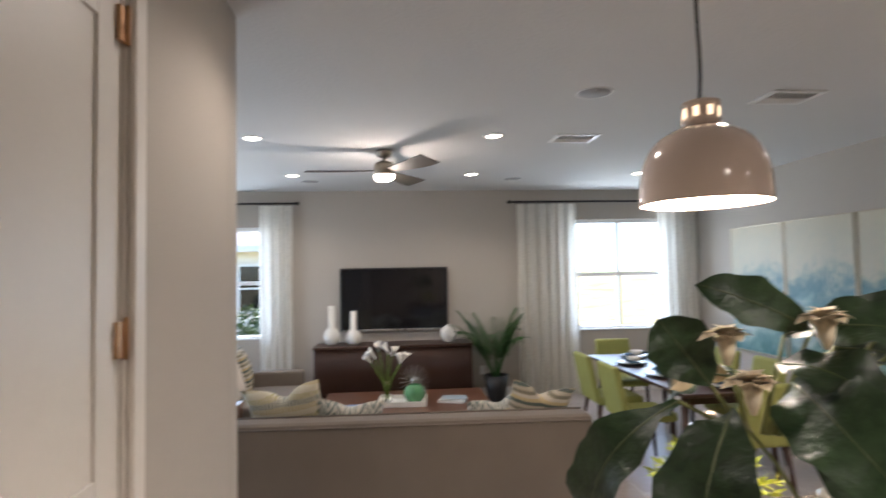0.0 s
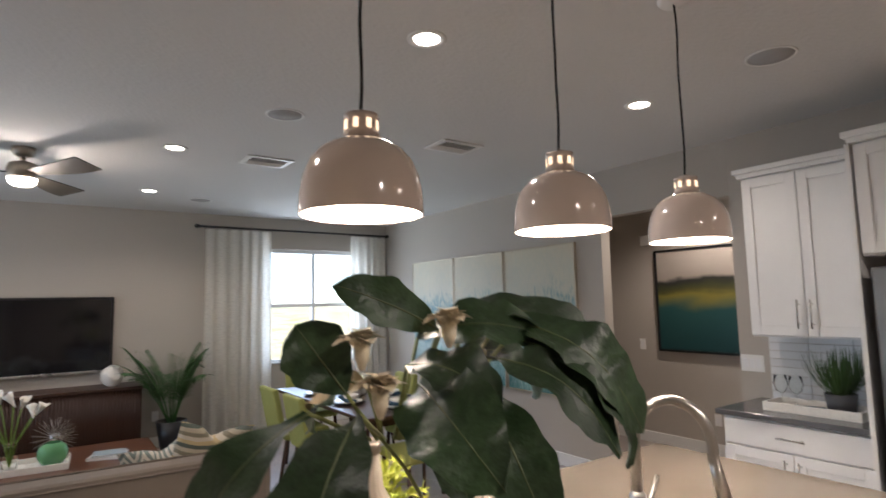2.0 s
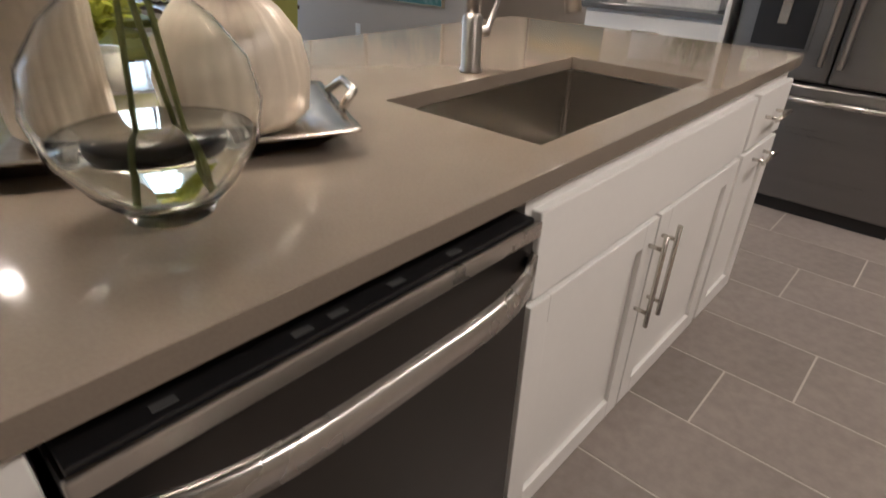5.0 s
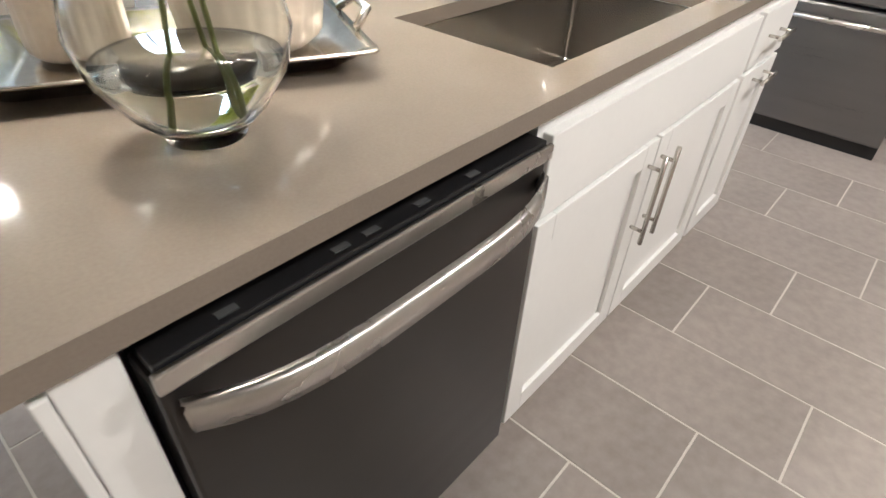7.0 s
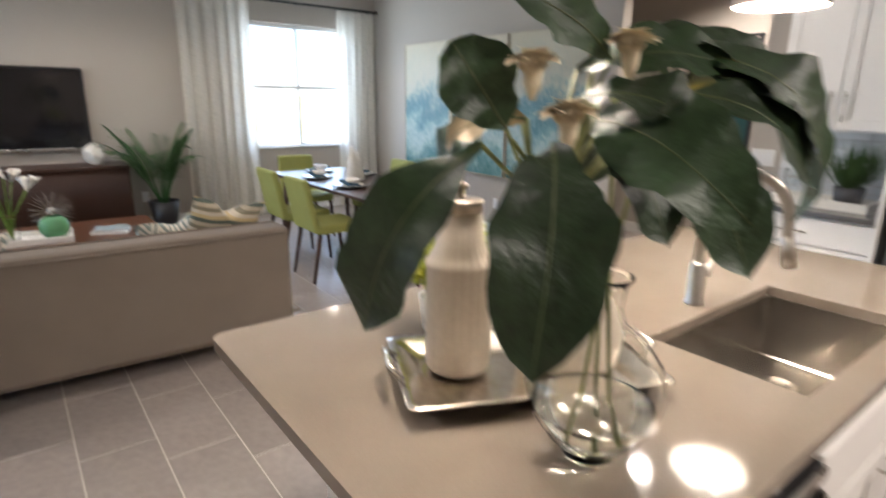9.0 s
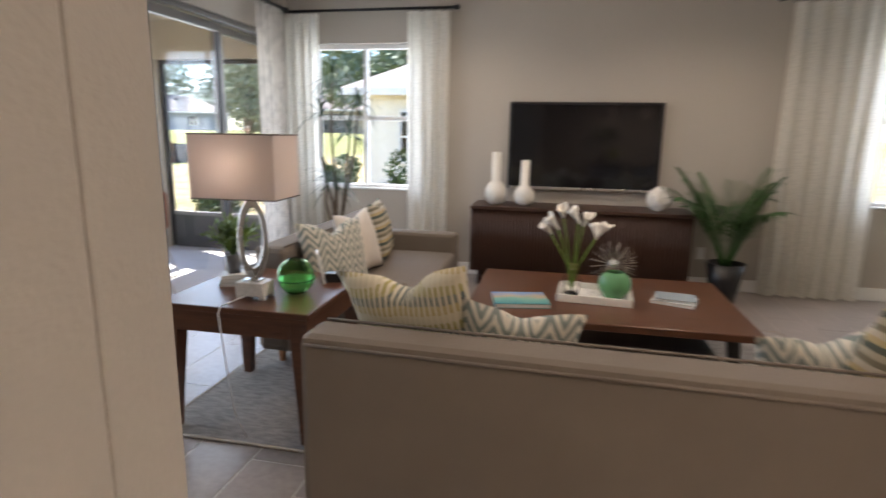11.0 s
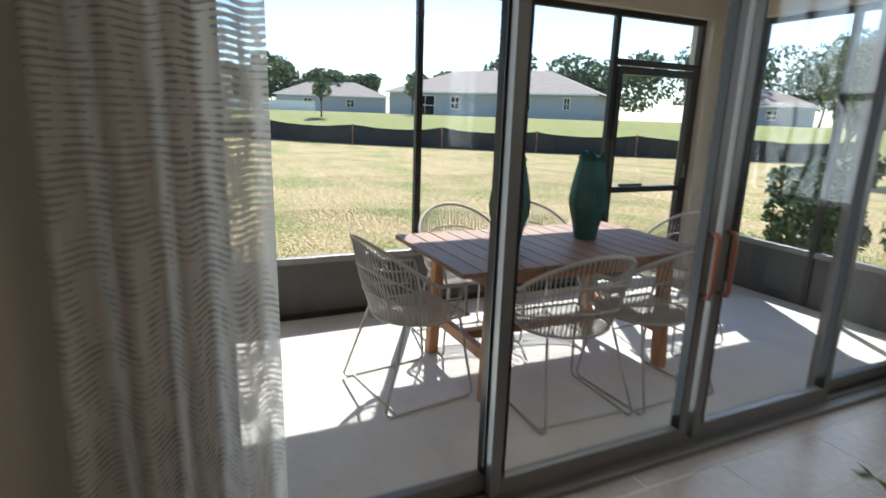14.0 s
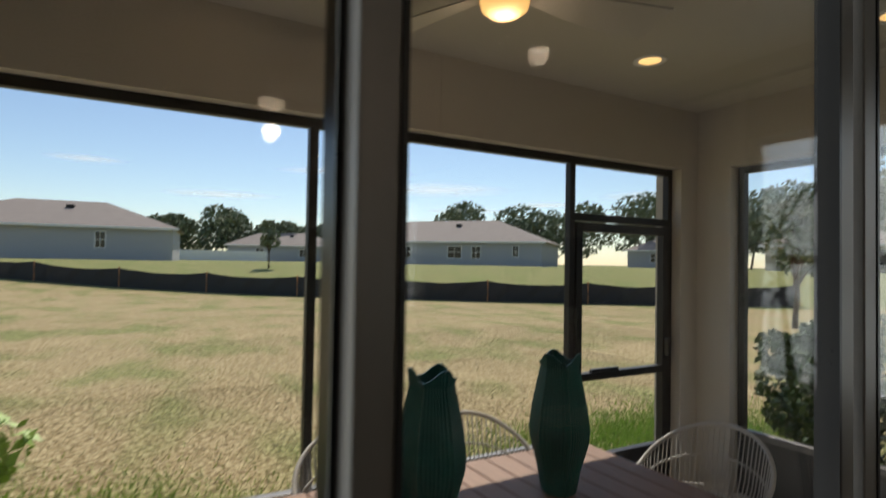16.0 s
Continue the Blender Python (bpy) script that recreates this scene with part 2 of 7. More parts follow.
def lawn(name):
    """Mown grass: straw, brown thatch and green in patches, with fine blades; greener beyond the silt fence."""
    m = bpy.data.materials.new(name)
    m.use_nodes = True
    n, l = m.node_tree.nodes, m.node_tree.links
    b = n["Principled BSDF"]
    b.inputs["Roughness"].default_value, b.inputs["Specular IOR Level"].default_value = 0.95, 0.15
    tc = n.new("ShaderNodeTexCoord")

    def noise_at(scale, detail, stretch=(1, 1, 1)):
        mp, nz = n.new("ShaderNodeMapping"), n.new("ShaderNodeTexNoise")
        mp.inputs["Scale"].default_value = stretch
        nz.inputs["Scale"].default_value, nz.inputs["Detail"].default_value = scale, detail
        l.new(tc.outputs["Object"], mp.inputs[0]), l.new(mp.outputs[0], nz.inputs["Vector"])
        return nz.outputs["Fac"]

    def ramp(fac, *stops):
        q = n.new("ShaderNodeValToRGB")
        e = q.color_ramp.elements
        while len(e) < len(stops):
            e.new(0.5)
        for k, (p, c) in enumerate(stops):
            e[k].position, e[k].color = p, (*c, 1)
        l.new(fac, q.inputs[0])
        return q.outputs[0]

    def blend(fac, a, bb):
        q = n.new("ShaderNodeMix")
        q.data_type = "RGBA"
        l.new(fac, q.inputs[0]), l.new(a, q.inputs[6]), l.new(bb, q.inputs[7])
        return q.outputs[2]
    fine = noise_at(20, 15)
    straw = ramp(fine, (0.34, (0.15, 0.105, 0.05)), (0.47, (0.32, 0.24, 0.12)), (0.62, (0.52, 0.42, 0.24)))
    green = ramp(fine, (0.36, (0.055, 0.075, 0.02)), (0.5, (0.15, 0.19, 0.05)), (0.64, (0.33, 0.34, 0.12)))
    patch = ramp(noise_at(0.55, 7, (1, 1.6, 1)), (0.46, (0, 0, 0)), (0.66, (0.75, 0.75, 0.75)))
    near = blend(patch, straw, green)
    dot, far = n.new("ShaderNodeVectorMath"), n.new("ShaderNodeMapRange")
    dot.operation = "DOT_PRODUCT"
    dot.inputs[1].default_value = (-0.818, 0.576, 0)
    l.new(tc.outputs["Object"], dot.inputs[0]), l.new(dot.outputs["Value"], far.inputs[0])
    far.inputs[1].default_value, far.inputs[2].default_value, far.inputs[4].default_value = 27.5, 29.5, 0.7
    l.new(blend(far.outputs[0], near, green), b.inputs["Base Color"])
    return m


M_WALL = mat("wall_paint", (0.45, 0.41, 0.355), 0.75, bump=0.25, fine=90, scale=1.2, wear=0.05)
M_CEIL = mat("ceiling_paint", (0.66, 0.65, 0.63), 0.85, bump=0.9, fine=38, scale=1.0, wear=0.04)
M_TRIM = mat("white_trim", (0.80, 0.79, 0.76), 0.4, wear=0.03)
M_DOOR = mat("door_paint", (0.72, 0.68, 0.62), 0.4, wear=0.03)
M_CAB = mat("cabinet_paint", (0.80, 0.79, 0.77), 0.35, wear=0.03)
M_TILE = mat("floor_tile", (0.345, 0.302, 0.276), 0.30, colour2=(0.25, 0.218, 0.198), scale=2.5, fine=26, vary=0.07, bump=0.05)
M_GROUT = mat("grout", (0.62, 0.575, 0.53), 0.9, bump=0.3, fine=200)
M_QUARTZ = mat("quartz", (0.212, 0.178, 0.142), 0.08, colour2=(0.182, 0.152, 0.12), scale=3, fine=240, wear=0.05)
M_DARKTOP = mat("dark_counter", (0.10, 0.10, 0.10), 0.2, wear=0.2, fine=200)
M_STEEL = mat("brushed_steel", (0.56, 0.54, 0.51), 0.28, 1.0, scale=2, fine=8, wear=0.02)
M_CHROME = mat("satin_nickel", (0.60, 0.57, 0.52), 0.24, 1.0, wear=0.06)
M_TAP = mat("brushed_nickel", (0.42, 0.40, 0.37), 0.30, 1.0, wear=0.10, fine=120)
# one slate finish, two tones: the fridge's lighter colour carries a window reflection
M_SLATE = mat("slate_steel_lightened", (0.20, 0.195, 0.19), 0.30, 0.8, scale=2, fine=90, stretch=(1, 1, 12), wear=0.08)
# darker copy of that finish for the dishwasher door
M_DWDOOR = mat("slate_steel_darkened", (0.060, 0.056, 0.052), 0.36, 0.8, scale=2, fine=90, stretch=(1, 1, 12), wear=0.08)
M_BLACK = mat("black_plastic", (0.012, 0.012, 0.013), 0.3)
M_BLKMET = mat("black_metal", (0.016, 0.015, 0.014), 0.4, 0.3)
M_WALNUT = mat("walnut", (0.125, 0.052, 0.026), 0.3, colour2=(0.062, 0.025, 0.013), scale=5, fine=60, stretch=(1, 9, 9), bump=0.08)
M_DARKWD = mat("dark_walnut", (0.065, 0.030, 0.018), 0.35, colour2=(0.035, 0.016, 0.010), scale=5, fine=60, stretch=(9, 1, 9), bump=0.08)
M_TEAK = mat("teak", (0.42, 0.20, 0.085), 0.5, colour2=(0.30, 0.13, 0.05), scale=6, fine=70, stretch=(8, 8, 1), bump=0.12)
M_TEAKTOP = mat("weathered_teak", (0.30, 0.17, 0.105), 0.55, colour2=(0.21, 0.115, 0.07), scale=6, fine=70, stretch=(1, 10, 10), bump=0.15, vary=0.12)
M_SOFA = mat("sofa_cloth", (0.183, 0.152, 0.121), 0.85, colour2=(0.156, 0.129, 0.101), scale=3, fine=420, bump=0.35)
M_LIME = mat("lime_cloth", (0.34, 0.35, 0.10), 0.75, colour2=(0.29, 0.30, 0.08), fine=300, bump=0.2)
M_RUG = mat("rug", (0.62, 0.59, 0.55), 0.95, colour2=(0.33, 0.31, 0.285), scale=14, fine=90, stretch=(1, 3, 1), bump=1.0)
M_PEND = mat("enamel", (0.62, 0.52, 0.45), 0.13, coat=0.6, wear=0.02)
# glow put into the liner and slots for the bulb's light on them
M_PENDIN = mat("glowing_enamel_inside", (0.9, 0.86, 0.8), 0.5, emit=(1, 0.80, 0.58), power=3.0)
M_SLOT = mat("glowing_slot", (0.85, 0.7, 0.5), 0.4, emit=(1, 0.66, 0.36), power=0.55)
M_GLOW = mat("lamp_glow", (1, 0.9, 0.8), 0.5, emit=(1, 0.80, 0.58), power=6)
M_SHADE = sheer("lamp_linen", (0.76, 0.70, 0.67), 1, 0.0)
M_CERAM = mat("white_ceramic", (0.78, 0.75, 0.69), 0.28, wear=0.04)
M_CREAM = mat("cream_ceramic", (0.58, 0.51, 0.415), 0.32, wear=0.14)
M_MARBLE = mat("white_marble", (0.78, 0.77, 0.74), 0.25, colour2=(0.62, 0.61, 0.58), scale=4)
M_TEAL = mat("teal_ceramic", (0.012, 0.125, 0.11), 0.35, colour2=(0.008, 0.085, 0.075))
M_SCREEN = mat("tv_screen", (0.006, 0.006, 0.008), 0.08)
M_LEAF = mat("magnolia_leaf", (0.034, 0.066, 0.026), 0.40, colour2=(0.014, 0.030, 0.012), scale=16, fine=70, vary=0.35, bump=0.7, detail=8)
M_RIB = mat("leaf_midrib", (0.09, 0.11, 0.045), 0.5)
M_LEAFB = mat("magnolia_leaf_back", (0.30, 0.22, 0.10), 0.6, colour2=(0.22, 0.16, 0.07), vary=0.2)
M_FLOWER = mat("dried_bloom", (0.82, 0.74, 0.56), 0.75, colour2=(0.62, 0.52, 0.34), scale=26, bump=0.5)
M_STEM = mat("stem", (0.22, 0.24, 0.08), 0.5)
M_PALM = mat("palm_leaf", (0.05, 0.13, 0.03), 0.45, vary=0.25, wear=0.3)
M_YUCCA = mat("yucca_leaf", (0.02, 0.05, 0.018), 0.5, vary=0.2, wear=0.3)
M_BARK = mat("bark", (0.12, 0.085, 0.055), 0.9, bump=0.6, fine=60, wear=0.4)
M_FERN = mat("fern", (0.20, 0.32, 0.05), 0.5, vary=0.2, wear=0.3)
M_GRASSY = mat("pot_grass", (0.055, 0.11, 0.025), 0.5, wear=0.4)
M_CONC = mat("lanai_concrete", (0.66, 0.63, 0.585), 0.8, colour2=(0.57, 0.54, 0.50), scale=3, fine=40, bump=0.3)
M_STUCCO = mat("stucco", (0.50, 0.455, 0.39), 0.9, bump=0.8, fine=70, wear=0.05)
M_LCEIL = mat("lanai_ceiling", (0.44, 0.405, 0.34), 0.85, bump=0.4, fine=60, wear=0.04)
M_BRONZE = mat("bronze_frame", (0.020, 0.018, 0.017), 0.45, 0.4)
M_ALU = mat("slider_frame", (0.20, 0.19, 0.18), 0.38, 0.6, wear=0.06)
M_WHITEFR = mat("white_frame", (0.80, 0.80, 0.79), 0.4, wear=0.02)
M_WIRE = mat("cord_weave", (0.50, 0.47, 0.43), 0.6, wear=0.15)
M_PANE = glass("pane", clear=True, ior=1.25)
M_CLEAR = glass("clear_glass", (0.98, 0.99, 0.98), 0.0, 1.1)
M_GREENGL = glass("green_glass", (0.50, 0.86, 0.46), 0.02, 1.25)
M_WATER = glass("water", (0.93, 0.96, 0.93), 0.0, 1.33)
M_SHEER = sheer("linen_sheer", (0.80, 0.77, 0.70), 160, 0.16)
M_WEAVE = sheer("open_weave", (0.60, 0.56, 0.51), 12, 0.55)
M_HEM = sheer("hem_linen", (0.60, 0.56, 0.51), 160, 0.0)
M_STRIPE = striped("stripe_cloth", [(0.10, 0.12, 0.10), (0.50, 0.40, 0.22), (0.55, 0.50, 0.40), (0.22, 0.20, 0.14), (0.45, 0.40, 0.30)], 9, wobble=0.01)
M_ZIG = striped("zigzag_cloth", [(0.60, 0.56, 0.47), (0.20, 0.23, 0.21)], 18, zigzag=0.05)
M_DASH = striped("dash_cloth", [(0.10, 0.13, 0.13), (0.34, 0.30, 0.10), (0.55, 0.50, 0.36), (0.42, 0.33, 0.13)], 7, wobble=0.01, dash=45)
M_CREAMC = mat("cream_cloth", (0.66, 0.60, 0.52), 0.85, bump=0.4, fine=260)
M_GRASS = lawn("field_grass")
M_FENCE = mat("silt_cloth", (0.028, 0.028, 0.03), 0.7, wear=0.2)
M_HOUSE = mat("house_stucco", (0.42, 0.42, 0.43), 0.9, wear=0.05)
M_ROOF = mat("roof_shingle", (0.30, 0.255, 0.225), 0.9, colour2=(0.24, 0.20, 0.18), scale=1.5, fine=8)
M_TREE = mat("tree_leaf", (0.20, 0.24, 0.13), 0.7, wear=0.5, fine=3)
M_HEDGE = mat("hedge_leaf", (0.075, 0.125, 0.035), 0.5, wear=0.4, fine=12)
M_BULBW = mat("bulb", (1, 0.95, 0.85), 0.5, emit=(1, 0.78, 0.5), power=3)


# ---- builders ----
def box(bm, x0, x1, y0, y1, z0, z1, bev=0.0, seg=2):
    vs = [bm.verts.new(p) for p in ((x0, y0, z0), (x1, y0, z0), (x1, y1, z0), (x0, y1, z0), (x0, y0, z1), (x1, y0, z1), (x1, y1, z1), (x0, y1, z1))]
    fs = [bm.faces.new([vs[i] for i in f]) for f in ((0, 3, 2, 1), (4, 5, 6, 7), (0, 1, 5, 4), (1, 2, 6, 5), (2, 3, 7, 6), (3, 0, 4, 7))]
    if bev:
        bmesh.ops.bevel(bm, geom=list({e for f in fs for e in f.edges}), offset=bev, segments=seg, affect="EDGES", profile=0.5)
    return bm


def boxes(*rows, bev=0.0):
    bm = bmesh.new()
    for r in rows:
        box(bm, *r[:6], bev=r[6] if len(r) > 6 else bev)
    return bm


def lathe(bm, profile, n=24, cx=0.0, cy=0.0, wave=0.0, lobes=0, caps=True):
    rings = []
    for r, z in profile:
        ring = []
        for k in range(n):
            a = 2 * math.pi * k / n
            q = r * (1 + wave * math.cos(lobes * a)) if lobes else r
            ring.append(bm.verts.new((cx + q * math.cos(a), cy + q * math.sin(a), z)))
        rings.append(ring)
    for a, b in zip(rings, rings[1:]):
        for k in range(n):
            f = bm.faces.new((a[k], a[(k + 1) % n], b[(k + 1) % n], b[k]))
            f.smooth = True
    if caps and profile[0][0] > 1e-4:
        bm.faces.new(rings[0][::-1])
    if caps and profile[-1][0] > 1e-4:
        bm.faces.new(rings[-1])
    return bm


def turned(profile, n=24, **k):
    return lathe(bmesh.new(), profile, n, **k)


def tube(bm, pts, r, n=6, closed=False):
    pts = [Vector(p) for p in pts]
    rings, up, m = [], None, len(pts)
    for i, p in enumerate(pts):
        d = (pts[(i + 1) % m] - pts[i - 1]) if closed else (pts[min(i + 1, m - 1)] - pts[max(i - 1, 0)])
        d.normalize()
        if up is None:
            up = Vector((0, 0, 1)) if abs(d.z) < 0.9 else Vector((1, 0, 0))
        s = d.cross(up).normalized()
        up = s.cross(d).normalized()
        q = r[i] if isinstance(r, (list, tuple)) else r
        rings.append([bm.verts.new(p + (s * math.cos(2 * math.pi * k / n) + up * math.sin(2 * math.pi * k / n)) * q) for k in range(n)])
    pairs = list(zip(rings, rings[1:])) + ([(rings[-1], rings[0])] if closed else [])
    for a, b in pairs:
        for k in range(n):
            f = bm.faces.new((a[k], b[k], b[(k + 1) % n], a[(k + 1) % n]))
            f.smooth = True
    if not closed:
        bm.faces.new(rings[0]), bm.faces.new(rings[-1][::-1])
    return bm


def mesh(name, bm, material):
    me = bpy.data.meshes.new(name)
    bmesh.ops.recalc_face_normals(bm, faces=bm.faces[:])
    bm.to_mesh(me)
    bm.free()
    for mm in material if isinstance(material, (list, tuple)) else (material,):
        me.materials.append(mm)
    return me


def part(name, bm, material, parent, label=""):
    ob = new(name, mesh(name, bm, material))
    ob.parent = parent
    if label:
        tagged(ob, label)
    return ob


def thing(name, label, category, at=(0, 0, 0), rz=0, group="", kind=""):
    ob = new(name)
    ob.empty_display_size = 0.1
    ob.location, ob.rotation_euler = at, (0, 0, radians(rz))
    return tagged(ob, label, category, group, kind)


def solid(name, bm, material, label, category, at=(0, 0, 0), rz=0, group="", kind=""):
    ob = new(name, mesh(name, bm, material))
    ob.location, ob.rotation_euler = at, (0, 0, radians(rz))
    return tagged(ob, label, category, group, kind)


def setting(name, bm, material, label, category="structure"):
    return solid(name, bm, material, label, category, kind="structure")


# ---- the structure ----
CEIL, TVY, RX, LX = 2.84, 10.25, 6.45, -1.02
floor = setting("floor", boxes((LX - 0.2, 8.0, -0.4, 10.45, -0.12, -0.0015)), M_GROUT, "tiled living room and kitchen floor with pale grout", "floor")
setting("ceiling", boxes((LX - 0.22, 8.1, -0.4, 10.5, CEIL, CEIL + 0.15)), M_CEIL, "white knockdown-textured ceiling", "ceiling")
WR = (4.60, 5.96, 0.86, 2.42)       # window right of the television: x0 x1 z0 z1
WL = (-0.75, 0.40, 0.86, 2.36)


def wall_y(name, y0, y1, x0, x1, holes, label, material=M_WALL, top=CEIL):
    bm, x = bmesh.new(), x0
    for a, b, z0, z1 in holes:
        box(bm, x, a, y0, y1, 0, top), box(bm, a, b, y0, y1, 0, z0), box(bm, a, b, y0, y1, z1, top)
        x = b
    box(bm, x, x1, y0, y1, 0, top)
    return setting(name, bm, material, label, "wall")


wall_y("wall_north", TVY, TVY + 0.2, LX - 0.2, RX + 0.2, [WL, WR], "greige painted wall behind the television")
setting("wall_east", boxes((RX, RX + 0.12, 6.11, TVY - 0.001, 0, CEIL), (RX, RX + 0.12, 4.88, 6.109, 2.40, CEIL), (RX, RX + 0.12, -0.3, 4.879, 0, CEIL)),
        M_WALL, "greige wall with a cased hallway opening", "wall")
SLIDE = (6.20, 10.06, 2.42)
setting("wall_west", boxes((LX - 0.2, LX, 5.1, SLIDE[0], 0, CEIL), (LX - 0.2, LX, SLIDE[0] + 0.001, SLIDE[1], SLIDE[2], CEIL), (LX - 0.2, LX, SLIDE[1] + 0.001, TVY - 0.001, 0, CEIL)),
        M_WALL, "greige wall round the sliding glass doors", "wall")
DOOR = (3.25, 4.08, 2.44)           # closet door: y0 y1 top
setting("wall_closet_end", boxes((LX, 1.40, 4.98, 5.10, 0, CEIL), bev=0.004), M_WALL, "greige wall beside the living room passage", "wall")
setting("wall_closet", boxes((1.28, 1.40, DOOR[1] + 0.02, 4.979, 0, CEIL), (1.28, 1.40, DOOR[0] - 0.02, DOOR[1] + 0.019, DOOR[2] + 0.02, CEIL),
        (1.28, 1.40, 0.2, DOOR[0] - 0.021, 0, CEIL), bev=0.004), M_WALL, "greige closet wall ending in a rounded corner", "wall")
setting("wall_south", boxes((1.28, RX + 0.12, 0.05, 0.2, 0, CEIL)), M_WALL, "greige wall behind the kitchen aisle", "wall")
setting("wall_hall", boxes((7.9, 8.05, 3.4, 8.2, 0, CEIL)), M_WALL, "greige hallway wall behind the landscape painting", "wall")
setting("wall_hall_north", boxes((RX + 0.12, 7.9, 7.9, 8.05, 0, CEIL)), M_WALL, "greige wall closing the hallway", "wall")
setting("wall_hall_south", boxes((RX + 0.12, 7.9, 3.4, 3.55, 0, CEIL)), M_WALL, "greige wall at the hallway's kitchen end", "wall")


def baseboard(name, x0, x1, y0, y1):
    setting(name, boxes((x0, x1, y0, y1, 0, 0.12, 0.004)), M_TRIM, "white painted baseboard", "baseboard")


baseboard("baseboard", LX, 6.43, TVY - 0.018, TVY - 0.001)
baseboard("baseboard", RX - 0.018, RX - 0.001, 6.12, TVY - 0.02)
baseboard("baseboard", 7.882, 7.899, 3.56, 7.89)
baseboard("baseboard", LX + 0.001, LX + 0.018, 5.12, 6.18)
baseboard("baseboard", LX + 0.02, 1.40, 5.101, 5.118)
baseboard("baseboard", 1.401, 1.418, 4.17, 5.118)
baseboard("baseboard", RX - 0.018, RX - 0.001, 4.74, 4.87)


def window(name, x0, x1, z0, z1, y, label):
    w = thing(name, label, "window", (0, y, 0), kind="structure")
    bm = bmesh.new()
    f = 0.05
    box(bm, x0, x0 + f, 0.06, 0.13, z0, z1, 0.004), box(bm, x1 - f, x1, 0.06, 0.13, z0, z1, 0.004)
    box(bm, x0 + f, x1 - f, 0.06, 0.13, z0, z0 + f, 0.004), box(bm, x0 + f, x1 - f, 0.06, 0.13, z1 - f, z1, 0.004)
    part("window_frame", bm, M_WHITEFR, w, "white vinyl window frame")
    zm, xm = (z0 + z1) / 2, (x0 + x1) / 2
    part("meeting_rail", boxes((x0 + f, x1 - f, 0.055, 0.12, zm - 0.025, zm + 0.025, 0.004)), M_WHITEFR, w)
    part("mullion", boxes((xm - 0.022, xm + 0.022, 0.05, 0.125, z0 + f, z1 - f, 0.004)), M_WHITEFR, w)
    part("window_sill", boxes((x0 + 0.002, x1 - 0.002, -0.02, 0.06, z0, z0 + 0.018, 0.004)), M_MARBLE, w, "white marble sill")
    for a, b in ((x0 + f, xm - 0.022), (xm + 0.022, x1 - f)):
        for c, d in ((z0 + f, zm - 0.025), (zm + 0.025, z1 - f)):
            p = part("pane", boxes((a, b, 0.088, 0.092, c, d)), M_PANE, w)
            p.visible_shadow = False
    return w


window("window_1", *WR, TVY, "white double-hung window above the dining table")
window("window_2", *WL, TVY, "white double-hung window beside the sofa")

# sliding glass doors: four panels in a frame
sl = thing("sliding_glass_door", "four-panel grey aluminium sliding glass door to the lanai", "sliding door", (LX - 0.05, 0, 0), kind="structure")
part("door_frame", boxes((-0.14, 0.03, SLIDE[0], SLIDE[0] + 0.05, 0.03, SLIDE[2], 0.004), (-0.14, 0.03, SLIDE[1] - 0.05, SLIDE[1], 0.03, SLIDE[2], 0.004),
     (-0.14, 0.03, SLIDE[0] + 0.05, SLIDE[1] - 0.05, SLIDE[2] - 0.05, SLIDE[2], 0.004)), M_ALU, sl)
part("track", boxes((-0.14, 0.04, SLIDE[0], SLIDE[1], -0.005, 0.028, 0.004), (-0.10, -0.085, SLIDE[0], SLIDE[1], 0.028, 0.04), (-0.03, -0.015, SLIDE[0], SLIDE[1], 0.028, 0.04)), M_ALU, sl)
for k, (a, b, dx) in enumerate(((6.25, 7.19, -0.077), (7.142, 8.13, -0.03), (8.17, 9.14, -0.03), (9.092, 10.01, -0.077))):
    pn = part("sliding_panel", boxes((dx - 0.02, dx + 0.02, a, a + 0.048, 0.045, 2.36, 0.003), (dx - 0.02, dx + 0.02, b - 0.048, b, 0.045, 2.36, 0.003),
              (dx - 0.02, dx + 0.02, a + 0.048, b - 0.048, 0.045, 0.115, 0.003), (dx - 0.02, dx + 0.02, a + 0.048, b - 0.048, 2.29, 2.36, 0.003)), M_ALU, sl)
    g = part("pane", boxes((dx - 0.003, dx + 0.003, a + 0.048, b - 0.048, 0.115, 2.29)), M_PANE, pn)
    g.visible_shadow = False
    part("gasket", boxes((dx - 0.022, dx + 0.022, b - 0.056, b - 0.048, 0.115, 2.29), (dx - 0.022, dx + 0.022, a + 0.048, a + 0.056, 0.115, 2.29)), M_BLACK, pn)
    if k in (1, 2):
        y = b - 0.03 if k == 1 else a + 0.03
        bm = bmesh.new()
        tube(bm, [(dx + 0.02, y, 0.72), (dx + 0.055, y, 0.72), (dx + 0.06, y, 0.74), (dx + 0.06, y, 0.96), (dx + 0.055, y, 0.98), (dx + 0.02, y, 0.98)], 0.011, 8)
        part("door_handle", bm, mat("handle_wood", (0.28, 0.10, 0.05), 0.4), pn, "reddish brown pull handle")

# closet door with its casing and hinges
dr = thing("door_1", "beige painted panel door, closed, with brass hinges", "door", (1.40, 0, 0), kind="structure")
y0, y1, zt = DOOR
